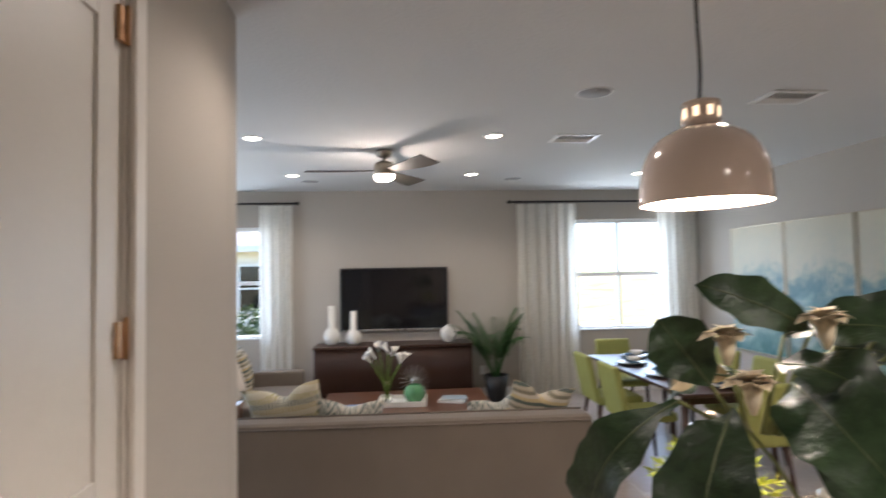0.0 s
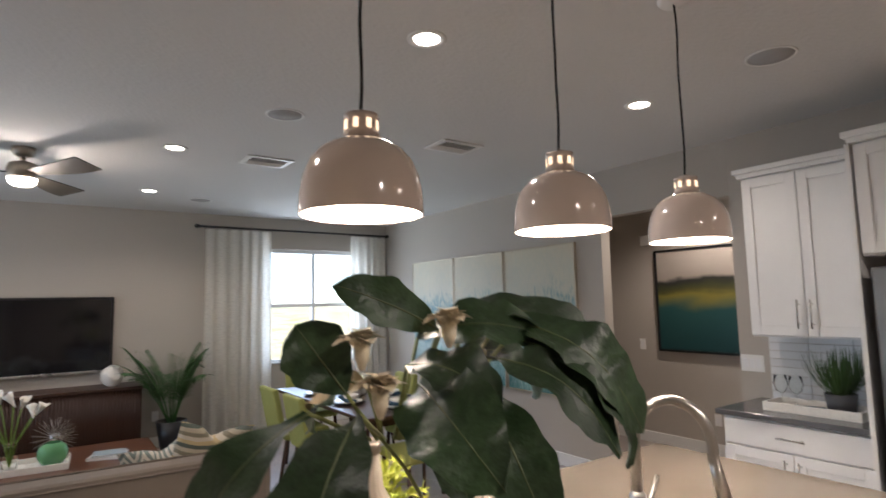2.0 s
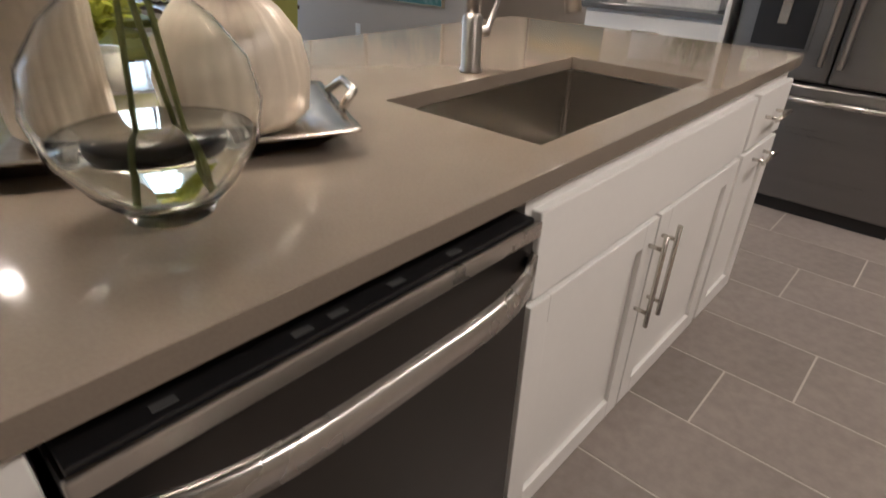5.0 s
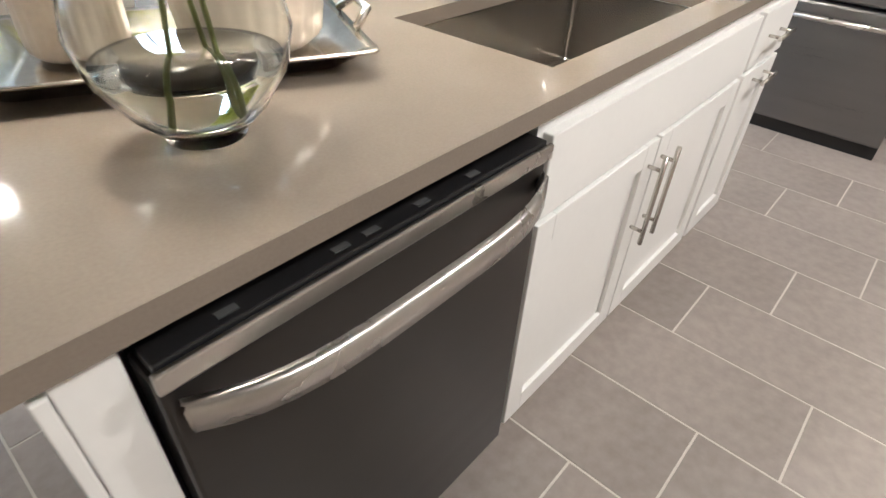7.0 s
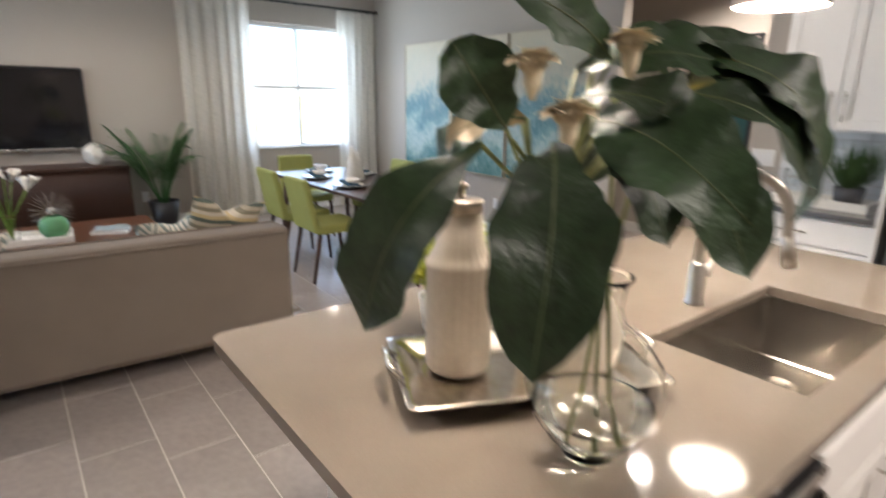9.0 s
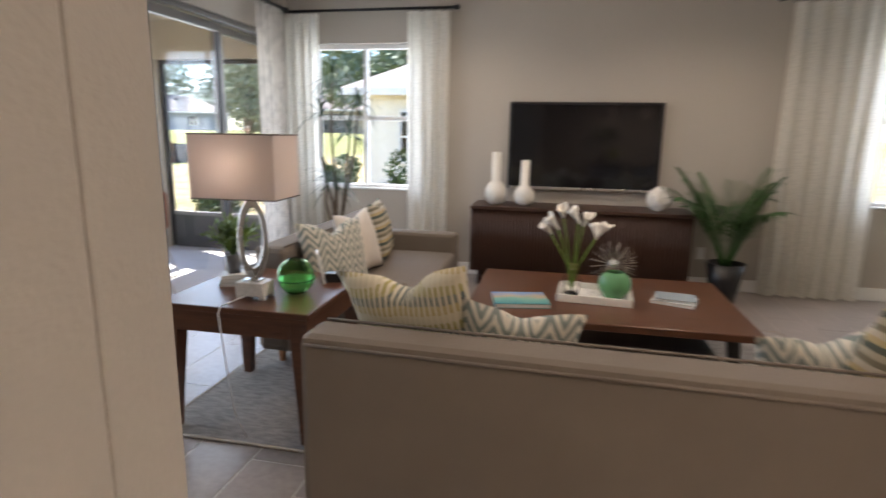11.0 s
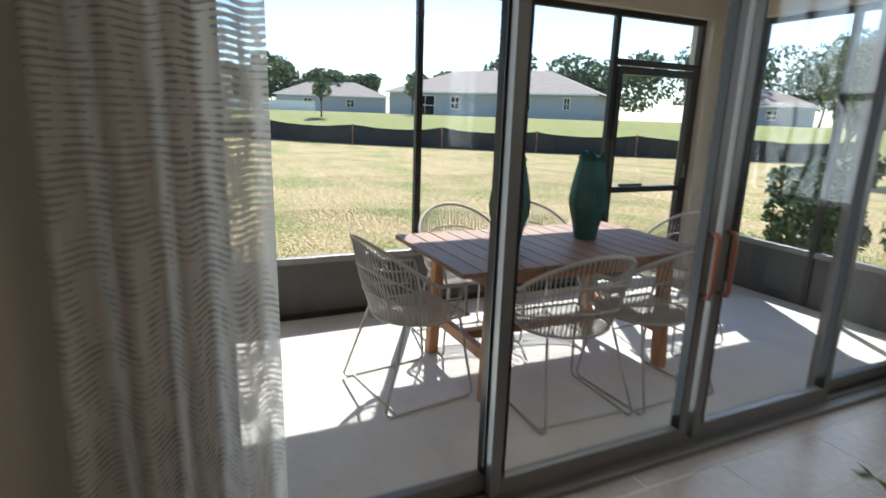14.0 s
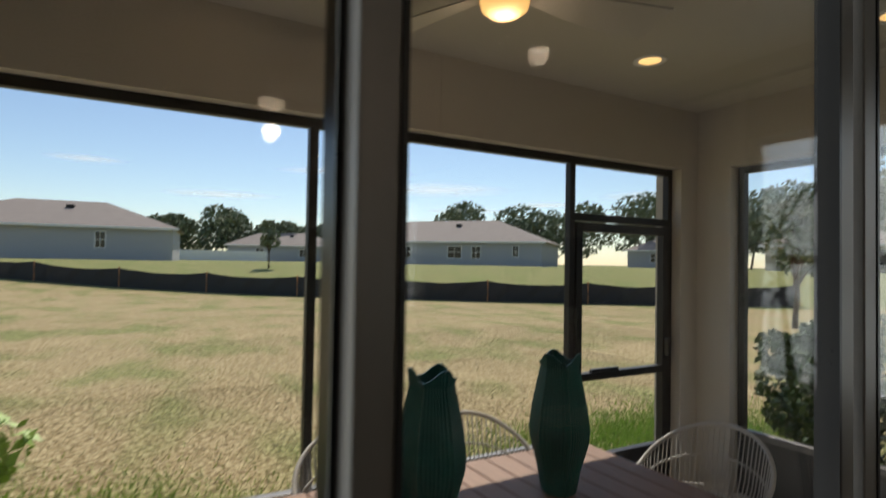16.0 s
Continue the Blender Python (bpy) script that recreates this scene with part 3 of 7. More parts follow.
part("slab", boxes((-0.055, -0.02, y0, y1, 0.01, zt), (-0.02, -0.012, y0, y0 + 0.11, 0.01, zt, 0.003), (-0.02, -0.012, y1 - 0.11, y1, 0.01, zt, 0.003),
     (-0.02, -0.012, y0 + 0.11, y1 - 0.11, 0.01, 0.22, 0.003), (-0.02, -0.012, y0 + 0.11, y1 - 0.11, 1.10, 1.23, 0.003), (-0.02, -0.012, y0 + 0.11, y1 - 0.11, zt - 0.12, zt, 0.003)), M_DOOR, dr)
part("casing", boxes((-0.001, 0.018, y1 + 0.02, y1 + 0.085, 0, zt + 0.085, 0.005), (-0.001, 0.018, y0 - 0.085, y0 - 0.02, 0, zt + 0.085, 0.005), (-0.001, 0.018, y0 - 0.02, y1 + 0.02, zt + 0.02, zt + 0.085, 0.005)), M_DOOR, dr)
part("jamb", boxes((-0.12, -0.002, y1 + 0.004, y1 + 0.0195, 0, zt + 0.004), (-0.12, -0.002, y0 - 0.0195, y0 - 0.004, 0, zt + 0.004)), M_DOOR, dr)
for z in (0.25, 0.85, 1.56, 2.36):
    bm = turned([(0.007, -0.05), (0.007, 0.05), (0.004, 0.056)], 10, cx=0.004, cy=y1 + 0.002)
    box(bm, -0.012, 0.001, y1 - 0.028, y1 + 0.018, -0.045, 0.045)
    part("hinge", bm, mat("brass", (0.45, 0.27, 0.14), 0.3, 1.0), dr, "small brass hinge").location = (0, 0, z - 0.02)

# lanai
LSX, LY0, LY1, LC = -3.30, 6.17, 10.60, 2.70
setting("lanai_floor", boxes((LSX - 0.2, LX - 0.2, LY0 - 0.2, LY1 + 0.25, -0.16, -0.012), (LSX - 0.2, LX - 0.2, 8.0, 8.006, -0.02, -0.0115)), M_CONC, "sunlit pale concrete lanai floor", "floor")
setting("lanai_ceiling", boxes((LSX - 0.3, LX - 0.2, LY0 - 0.2, LY1 + 0.3, LC, LC + 0.12)), M_LCEIL, "tan painted lanai ceiling", "ceiling")
# added above view to block the sun; its edge is set by the lanai's sunlight
setting("unseen_roof_slab", boxes((LSX - 0.2, 8.6, -1.0, 11.0, LC + 0.2, LC + 0.4)), M_ROOF, "plain unseen slab blocking sun above the house", "roof")
setting("lanai_wall_south", boxes((LSX - 0.1, LX - 0.201, LY0 - 0.2, LY0, -0.1, LC)), M_STUCCO, "cream stucco wall at the end of the lanai", "wall")
setting("lanai_beam", boxes((LSX - 0.06, LSX + 0.1, LY0, LY1 + 0.2, 2.27, LC), (LSX + 0.1, LSX + 0.104, 8.415, 8.42, 2.29, LC - 0.01), (LSX + 0.101, LX - 0.2, LY1, LY1 + 0.2, 2.27, LC)), M_STUCCO, "tan stucco beam above the insect screen", "beam")
setting("lanai_pillar", boxes((LSX - 0.12, LSX + 0.1, 10.42, LY1 + 0.2, -0.1, 2.269), (LSX + 0.101, LSX + 0.36, LY1, LY1 + 0.2, -0.1, 2.269), (-1.5, LX - 0.2, LY1, LY1 + 0.2, -0.1, 2.269)), M_STUCCO, "tan stucco corner pillar of the lanai", "pillar")
setting("house_outer_wall", boxes((LX - 0.26, LX - 0.201, 10.07, LY1, -0.1, LC), (LX - 0.26, LX - 0.201, LY0, 6.19, -0.1, LC), (LX - 0.26, LX - 0.201, 6.191, 10.069, 2.43, LC)), M_STUCCO, "tan stucco outer wall round the sliding doors", "wall")

sc = thing("screen_wall", "dark bronze framed insect screen with solid kick panels", "screen", (LSX, 0, 0), kind="structure")
for a, b, c, d in ((LY0, LY0 + 0.045, 0, 2.27), (7.72, 7.765, 0.40, 2.22), (9.43, 9.475, 0, 2.22), (10.375, 10.42, 0, 2.27)):
    part("post", boxes((-0.025, 0.025, a, b, c, d, 0.003)), M_BRONZE, sc)
part("top_rail", boxes((-0.025, 0.025, LY0 + 0.045, 10.375, 2.22, 2.268, 0.003)), M_BRONZE, sc)
part("chair_rail", boxes((-0.025, 0.025, LY0 + 0.045, 9.43, 0.385, 0.43, 0.003)), M_ALU, sc)
part("sole_rail", boxes((-0.025, 0.025, LY0 + 0.045, 9.43, -0.012, 0.03, 0.003)), M_BRONZE, sc)
M_KICK = mat("kick_panel", (0.06, 0.057, 0.052), 0.5, wear=0.15)
part("kick_panel", boxes((-0.006, 0.006, LY0 + 0.045, 9.43, 0.03, 0.385)), M_KICK, sc, "charcoal aluminium kick panel")
sd = part("screen_door", boxes((-0.02, 0.035, 9.48, 9.535, 0.02, 1.84, 0.003), (-0.02, 0.035, 10.315, 10.37, 0.02, 1.84, 0.003), (-0.02, 0.035, 9.535, 10.315, 1.78, 1.84, 0.003),
     (-0.02, 0.035, 9.535, 10.315, 0.80, 0.85, 0.003), (-0.02, 0.035, 9.535, 10.315, 0.02, 0.30, 0.003)), M_BRONZE, sc, "bronze framed screen door")
part("push_bar", boxes((0.035, 0.06, 9.6, 9.85, 0.855, 0.88, 0.004)), M_BLACK, sd)
part("door_latch", boxes((0.035, 0.075, 10.325, 10.35, 0.92, 1.05, 0.006)), M_BLACK, sd)
part("transom", boxes((-0.025, 0.025, 9.475, 10.375, 1.85, 1.90, 0.003)), M_BRONZE, sc)
sn = thing("screen_wall_side", "dark bronze framed insect screen facing the shrubs", "screen", (0, LY1 + 0.1, 0), kind="structure")
for x in (-2.93, -2.22, -1.55):
    part("post", boxes((x, x + 0.045, -0.025, 0.025, 0, 2.268, 0.003)), M_BRONZE, sn)
part("top_rail", boxes((-2.885, -1.55, -0.024, 0.024, 2.22, 2.267, 0.003)), M_BRONZE, sn)
part("chair_rail", boxes((-2.885, -1.55, -0.024, 0.024, 0.40, 0.445, 0.003)), M_ALU, sn)
part("kick_panel", boxes((-2.885, -1.55, -0.006, 0.006, -0.01, 0.40)), M_KICK, sn)

# ---- kitchen ----
IT = 0.93


def shaker(bm, x0, x1, z0, z1, y, rail=0.06, t=0.02):
    """A shaker front that faces -y: four rails round a sunk panel."""
    box(bm, x0, x1, y + 0.012, y + t, z0, z1)
    box(bm, x0, x0 + rail, y, y + 0.012, z0, z1, 0.002), box(bm, x1 - rail, x1, y, y + 0.012, z0, z1, 0.002)
    box(bm, x0 + rail, x1 - rail, y, y + 0.012, z0, z0 + rail, 0.002), box(bm, x0 + rail, x1 - rail, y, y + 0.012, z1 - rail, z1, 0.002)
    return bm


def pull(bm, p, q, out, r=0.006):
    p, q, out = Vector(p), Vector(q), Vector(out)
    tube(bm, [p + out, q + out], r, 8)
    for k in (0.15, 0.85):
        c = p.lerp(q, k)
        tube(bm, [c, c + out], r * 0.8, 6)
    return bm


isl = thing("kitchen_island", "white shaker kitchen island with drawers and doors", "kitchen island", (0, 0, 0))
part("body", boxes((2.52, 2.575, 3.262, 3.85, 0.0, 0.895, 0.003), (2.575, 3.212, 3.84, 3.86, 0.0, 0.895), (3.212, 4.60, 3.271, 3.85, 0.10, 0.62), (3.212, 3.29, 3.271, 3.85, 0.62, 0.895),
     (4.05, 4.60, 3.271, 3.85, 0.62, 0.895), (3.29, 4.05, 3.271, 3.30, 0.62, 0.895), (3.29, 4.05, 3.74, 3.85, 0.62, 0.895), (2.52, 4.62, 3.861, 3.93, 0.0, 0.895, 0.003)), M_CAB, isl)
part("toe_kick", boxes((3.212, 4.60, 3.31, 3.34, 0, 0.10)), M_CAB, isl)
part("end_moulding", boxes((2.50, 2.519, 3.26, 3.93, 0, 0.11, 0.004), (2.505, 2.519, 3.26, 3.33, 0.11, 0.88, 0.002), (2.505, 2.519, 3.86, 3.93, 0.11, 0.88, 0.002), (2.505, 2.519, 3.33, 3.86, 0.81, 0.88, 0.002)), M_CAB, isl)
part("bracket", boxes((2.53, 2.60, 3.93, 4.20, 0.78, 0.895, 0.006)), M_CAB, isl)
part("drawer_front", boxes((3.228, 4.255, 3.25, 3.27, 0.705, 0.865, 0.003)), M_CAB, isl, "white false drawer front")
for a, b in ((3.228, 3.725), (3.735, 4.255), (4.285, 4.60)):
    d = part("door", shaker(bmesh.new(), a, b, 0.115, 0.69, 3.25), M_CAB, isl)
    if b < 4.3:
        x = b - 0.03 if a < 3.5 else a + 0.03
        part("handle", pull(bmesh.new(), (x, 3.25, 0.42), (x, 3.25, 0.665), (0, -0.035, 0)), M_CHROME, d, "brushed nickel bar pull")
    else:
        part("handle", pull(bmesh.new(), (4.37, 3.25, 0.655), (4.52, 3.25, 0.655), (0, -0.035, 0)), M_CHROME, d, "brushed nickel bar pull")
d = part("drawer", boxes((4.285, 4.60, 3.25, 3.27, 0.705, 0.865, 0.003)), M_CAB, isl)
part("handle", pull(bmesh.new(), (4.37, 3.25, 0.785), (4.52, 3.25, 0.785), (0, -0.035, 0)), M_CHROME, d, "brushed nickel bar pull")

bm = bmesh.new()                                        # worktop with the sink cut through, rounded corners
X0, X1, Y0, Y1, SX0, SX1, SY0, SY1 = 2.405, 4.66, 3.25, 4.38, 3.32, 4.03, 3.325, 3.70
R = 0.035
outer = []
for cx, cy, a0 in ((X1 - R, Y1 - R, 0), (X0 + R, Y1 - R, 90), (X0 + R, Y0 + R, 180), (X1 - R, Y0 + R, 270)):
    outer += [(cx + R * math.cos(radians(a0 + k * 15)), cy + R * math.sin(radians(a0 + k * 15))) for k in range(7)]
inner = [(SX1, SY1), (SX0, SY1), (SX0, SY0), (SX1, SY0)]
for z, flip in ((IT, 0), (IT - 0.032, 1)):
    o, i = [bm.verts.new((*p, z)) for p in outer], [bm.verts.new((*p, z)) for p in inner]
    for q in range(4):
        seg = o[q * 7:q * 7 + 7] + [o[(q * 7 + 7) % 28]]
        bm.faces.new(seg + [i[(q + 1) % 4], i[q]])
    if flip:
        lo_o, lo_i = o, i
    else:
        hi_o, hi_i = o, i
for a, b in ((hi_o, lo_o), (hi_i, lo_i)):
    for k in range(len(a)):
        bm.faces.new((a[k], a[(k + 1) % len(a)], b[(k + 1) % len(a)], b[k]))
bmesh.ops.bevel(bm, geom=[e for e in bm.edges if all(v in hi_o for v in e.verts) and len(e.link_faces) == 2 and abs(e.link_faces[0].normal.z - e.link_faces[1].normal.z) > 0.5], offset=0.004, segments=2, affect="EDGES")
solid("worktop", bm, M_QUARTZ, "polished greige quartz worktop on the kitchen island", "worktop")

bm = boxes((SX0 - 0.001, SX1 + 0.001, SY0 - 0.001, SY1 + 0.001, 0.68, 0.896))          # sink bowl: one shell of sheet steel
bmesh.ops.delete(bm, geom=[f for f in bm.faces if f.calc_center_median().z > 0.89], context="FACES_ONLY")
bmesh.ops.bevel(bm, geom=[e for e in bm.edges if len(e.link_faces) == 2], offset=0.012, segments=3, affect="EDGES")
bmesh.ops.recalc_face_normals(bm, faces=bm.faces[:])
bmesh.ops.solidify(bm, geom=bm.faces[:], thickness=-0.004)
sink = thing("sink", "undermount stainless steel sink set in the worktop", "sink")
part("bowl", bm, mat("sink_steel", (0.50, 0.47, 0.43), 0.24, 1.0, scale=2, fine=6, wear=0.03), sink)
part("drain", turned([(0.0, 0.681), (0.025, 0.682), (0.032, 0.686), (0.055, 0.686), (0.06, 0.681)], 20, cx=3.86, cy=3.555), M_CHROME, sink)

tap = thing("kitchen_faucet", "brushed nickel gooseneck faucet with side lever", "faucet", (3.66, 3.765, IT))
part("base", turned([(0.028, 0), (0.028, 0.006), (0.024, 0.012), (0.024, 0.125), (0.016, 0.135)], 20), M_TAP, tap)
arc = [(0, 0, 0.13), (0, 0, 0.28)] + [(0.0 + 0.045 * (1 - math.cos(radians(a))), -0.095 * (1 - math.cos(radians(a))), 0.28 + 0.125 * math.sin(radians(a))) for a in range(12, 181, 14)] + [(0.09, -0.19, 0.25), (0.095, -0.2, 0.21)]
part("spout", tube(bmesh.new(), arc, 0.0155, 12), M_TAP, tap)
part("spray_head", tube(bmesh.new(), [(0.09, -0.19, 0.255), (0.094, -0.2, 0.20), (0.098, -0.21, 0.15)], [0.0145, 0.017, 0.019], 12), M_TAP, tap)
part("lever", tube(bmesh.new(), [(0, 0, 0.09), (0.05, -0.004, 0.09), (0.055, -0.004, 0.1), (0.085, -0.01, 0.165)], [0.013, 0.013, 0.007, 0.006], 10), M_TAP, tap)

dw = thing("dishwasher", "slate grey steel dishwasher with a curved handle", "dishwasher", (0, 0, 0))
part("body", boxes((2.585, 3.208, 3.302, 3.83, 0.02, 0.88)), M_BLACK, dw)
part("door", boxes((2.585, 3.208, 3.245, 3.30, 0.10, 0.850, 0.006)), M_DWDOOR, dw)
cp = part("control_panel", boxes((2.59, 3.203, 3.246, 3.32, 0.851, 0.868, 0.003)), M_BLACK, dw, "black top control strip")
part("trim", boxes((2.585, 3.208, 3.235, 3.2445, 0.838, 0.864, 0.003)), M_STEEL, dw)
bm = bmesh.new()
n = 20
rows = []
for k in range(n + 1):
    u = k / n
    x, y = 2.60 + 0.592 * u, 3.243 - 0.048 * (1 - (2 * u - 1) ** 4) - 0.004
    rows.append([bm.verts.new(p) for p in ((x, y, 0.775), (x, y - 0.012, 0.782), (x, y - 0.012, 0.816), (x, y, 0.822), (x, y + 0.008, 0.80))])
for a, b in zip(rows, rows[1:]):
    for j in range(5):
        bm.faces.new((a[j], b[j], b[(j + 1) % 5], a[(j + 1) % 5])).smooth = True
part("handle", bm, M_STEEL, dw, "bowed brushed steel handle")
part("badge", turned([(0.012, 0), (0.012, 0.002), (0.009, 0.003)], 16), M_CHROME, dw).matrix_local = pose(2.86, 3.2435, 0.17, 90)
for x in (2.66, 2.80, 2.845, 2.93, 3.03):
    part("button", boxes((x, x + 0.022, 3.256, 3.266, 0.868, 0.8692)), mat("grey_mark", (0.07, 0.07, 0.07), 0.5), cp)

fr = thing("refrigerator", "slate grey french-door refrigerator with water dispenser", "refrigerator", (0, 0, 0))
FX, FY0, FY1 = 5.72, 2.88, 3.79
part("body", boxes((FX + 0.06, 6.42, FY0, FY1, 0.03, 1.75, 0.006)), M_BLACK, fr)
for a, b, hy in ((3.337, FY1, 3.375), (FY0, 3.331, 3.293)):
    d = part("door", boxes((FX, FX + 0.058, a, b, 0.66, 1.765, 0.012)), M_SLATE, fr)
    part("handle", pull(bmesh.new(), (FX, hy, 0.74), (FX, hy, 1.66), (-0.055, 0, 0), 0.013), M_STEEL, d, "tall brushed steel handle")
    if a > 3:
        part("dispenser_surround", boxes((FX - 0.006, FX - 0.0005, 3.45, 3.72, 0.79, 1.19, 0.002)), M_SLATE, d)
        part("dispenser_band", boxes((FX - 0.014, FX - 0.006, 3.45, 3.72, 1.09, 1.19, 0.003)), M_STEEL, d, "brushed steel control band")
        part("dispenser_well", boxes((FX - 0.008, FX - 0.0065, 3.465, 3.705, 0.80, 1.088)), M_BLACK, d)
        part("dispenser_paddle", boxes((FX - 0.02, FX - 0.0085, 3.565, 3.61, 0.90, 1.06, 0.004)), M_CHROME, d)
d = part("freezer_drawer", boxes((FX, FX + 0.058, FY0, FY1, 0.07, 0.645, 0.012)), M_SLATE, fr)
part("handle", pull(bmesh.new(), (FX, FY0 + 0.05, 0.585), (FX, FY1 - 0.05, 0.585), (-0.05, 0, 0), 0.013), M_STEEL, d, "wide brushed steel handle")
part("grille", boxes((FX + 0.03, FX + 0.06, FY0, FY1, 0.0, 0.07)), M_BLACK, fr)


def wall_cabinet(name, label, x, y0, y1, z0, z1, doors, crown, pulls="low"):
    """A cabinet that faces -x."""
    c = thing(name, label, "cabinet", (x, 0, 0))
    part("body", boxes((0.021, RX - x - 0.002, y0, y1, z0, z1, 0.002)), M_CAB, c)
    n = len(doors) - 1
    for k in range(n):
        a, b = doors[k] + 0.003, doors[k + 1] - 0.003
        bm = shaker(bmesh.new(), -b, -a, z0 + 0.012, z1 - 0.012, 0.0)
        bmesh.ops.rotate(bm, cent=(0, 0, 0), matrix=Matrix.Rotation(radians(-90), 3, "Z"), verts=bm.verts)
        d = part("door", bm, M_CAB, c)
        y = (b - 0.035 if k == 0 else a + 0.035) if n > 1 else (a + b) / 2
        if pulls == "low":
            part("handle", pull(bmesh.new(), (0, y, z0 + 0.06), (0, y, z0 + 0.24), (-0.035, 0, 0)), M_CHROME, d, "brushed nickel bar pull")
        elif pulls == "top":
            part("handle", pull(bmesh.new(), (0, y, z1 - 0.24), (0, y, z1 - 0.06), (-0.035, 0, 0)), M_CHROME, d, "brushed nickel bar pull")
    if crown:
        part("crown", boxes((-0.02, RX - x - 0.002, y0 - 0.02, y1 + 0.02, z1, z1 + 0.03, 0.004), (-0.04, RX - x - 0.002, y0 - 0.04, y1 + 0.04, z1 + 0.03, z1 + 0.065, 0.006)), M_CAB, c)
    return c


wall_cabinet("wall_cabinet", "white shaker wall cabinet with two doors and crown", 6.08, 3.91, 4.60, 1.36, 2.43, (3.91, 4.255, 4.60), True)
fc = wall_cabinet("fridge_cabinet", "white shaker cabinet above the refrigerator", 5.78, 2.84, 3.84, 1.83, 2.45, (2.84, 3.34, 3.84), True)
part("end_panel", boxes((-0.01, RX - 5.782, 3.85, 3.875, 0, 2.45, 0.002)), M_CAB, fc)
bc = thing("base_cabinet", "white base cabinet with a drawer below dark worktop", "cabinet", (5.86, 0, 0))
part("body", boxes((0.021, RX - 5.862, 3.88, 4.72, 0.1, 0.865), (0.08, 0.1, 3.88, 4.72, 0, 0.1)), M_CAB, bc)
d = part("drawer", boxes((0, 0.02, 3.89, 4.71, 0.69, 0.85, 0.003)), M_CAB, bc)
part("handle", pull(bmesh.new(), (0, 4.22, 0.77), (0, 4.38, 0.77), (-0.035, 0, 0)), M_CHROME, d)
for a, b, hy in ((3.89, 4.297, 4.262), (4.303, 4.71, 4.338)):
    bm = shaker(bmesh.new(), -b, -a, 0.115, 0.68, 0.0)
    bmesh.ops.rotate(bm, cent=(0, 0, 0), matrix=Matrix.Rotation(radians(-90), 3, "Z"), verts=bm.verts)
    d = part("door", bm, M_CAB, bc)
    part("handle", pull(bmesh.new(), (0, hy, 0.48), (0, hy, 0.65), (-0.035, 0, 0)), M_CHROME, d)
solid("side_worktop", boxes((5.83, RX - 0.002, 3.88, 4.75, 0.867, 0.90, 0.004)), M_DARKTOP, "dark grey stone worktop on the base cabinet", "worktop")
sp = setting("backsplash", boxes((RX - 0.006, RX - 0.001, 3.88, 4.66, 0.902, 1.355)), M_GROUT, "white stacked tile backsplash", "backsplash")
bs_me = mesh("splash_tile", boxes((-0.012, 0, 0.0015, 0.257, 0.0015, 0.054, 0.002)), mat("splash_glaze", (0.72, 0.73, 0.73), 0.12, vary=0.05))
for r in range(8):
    for c in range(3):
        t = new("splash_tile", bs_me)
        t.parent, t.location = sp, (RX - 0.006, 3.885 + 0.259 * c, 0.904 + 0.0565 * r)


# ---- lights on the ceiling ----
def downlight(at, glow):
    d = thing("downlight", "white round recessed downlight, lit, in the ceiling", "ceiling light", at, group="recessed downlights")
    part("trim", turned([(0.062, 0.0), (0.064, -0.004), (0.085, -0.006), (0.092, -0.002), (0.092, 0.0)], 24), M_TRIM, d)
    part("lens", turned([(0.0, -0.0025), (0.06, -0.0025), (0.061, -0.0005)], 20), glow, d, "glowing lens")
    return d


first = downlight((*CANS[0], CEIL), M_GLOW)
# the last two, above the aisle, are added out of sight
for c in CANS[1:] + [(3.2, 1.3), (4.9, 1.5)]:
    copy_thing(first, pose(*c, CEIL))
sp1 = thing("ceiling_speaker", "round grey mesh speaker flush in the ceiling", "speaker", (3.39, 6.06, CEIL), group="ceiling speakers")
part("rim", turned([(0.105, 0), (0.107, -0.004), (0.118, -0.004), (0.12, 0)], 28), M_TRIM, sp1)
part("grille", turned([(0, -0.004), (0.104, -0.003), (0.105, 0)], 28), mat("speaker_mesh", (0.42, 0.41, 0.40), 0.8, bump=0.6, fine=500), sp1)
for c in ((1.09, 9.45), (3.55, 9.3), (5.17, 3.95)):
    copy_thing(sp1, pose(*c, CEIL))


def vent(at):
    v = thing("ceiling_vent", "white louvred air vent in the ceiling", "air vent", at, group="ceiling vents")
    part("backing", boxes((-0.15, 0.15, -0.10, 0.10, -0.003, 0)), M_BLACK, v)
    part("frame", boxes((-0.19, -0.15, -0.14, 0.14, -0.012, 0, 0.003), (0.15, 0.19, -0.14, 0.14, -0.012, 0, 0.003), (-0.15, 0.15, -0.14, -0.10, -0.012, 0, 0.003), (-0.15, 0.15, 0.10, 0.14, -0.012, 0, 0.003)), M_TRIM, v)
    for k in range(7):
        bm = boxes((-0.15, 0.15, -0.012, 0.012, -0.0015, 0.0015))
        part("slat", bm, M_TRIM, v).matrix_local = pose(0, -0.084 + 0.028 * k, -0.009, 35 if k < 4 else -35)
    return v


vent((3.645, 7.25, CEIL)), vent((4.74, 6.1, CEIL))


PZ = 1.85


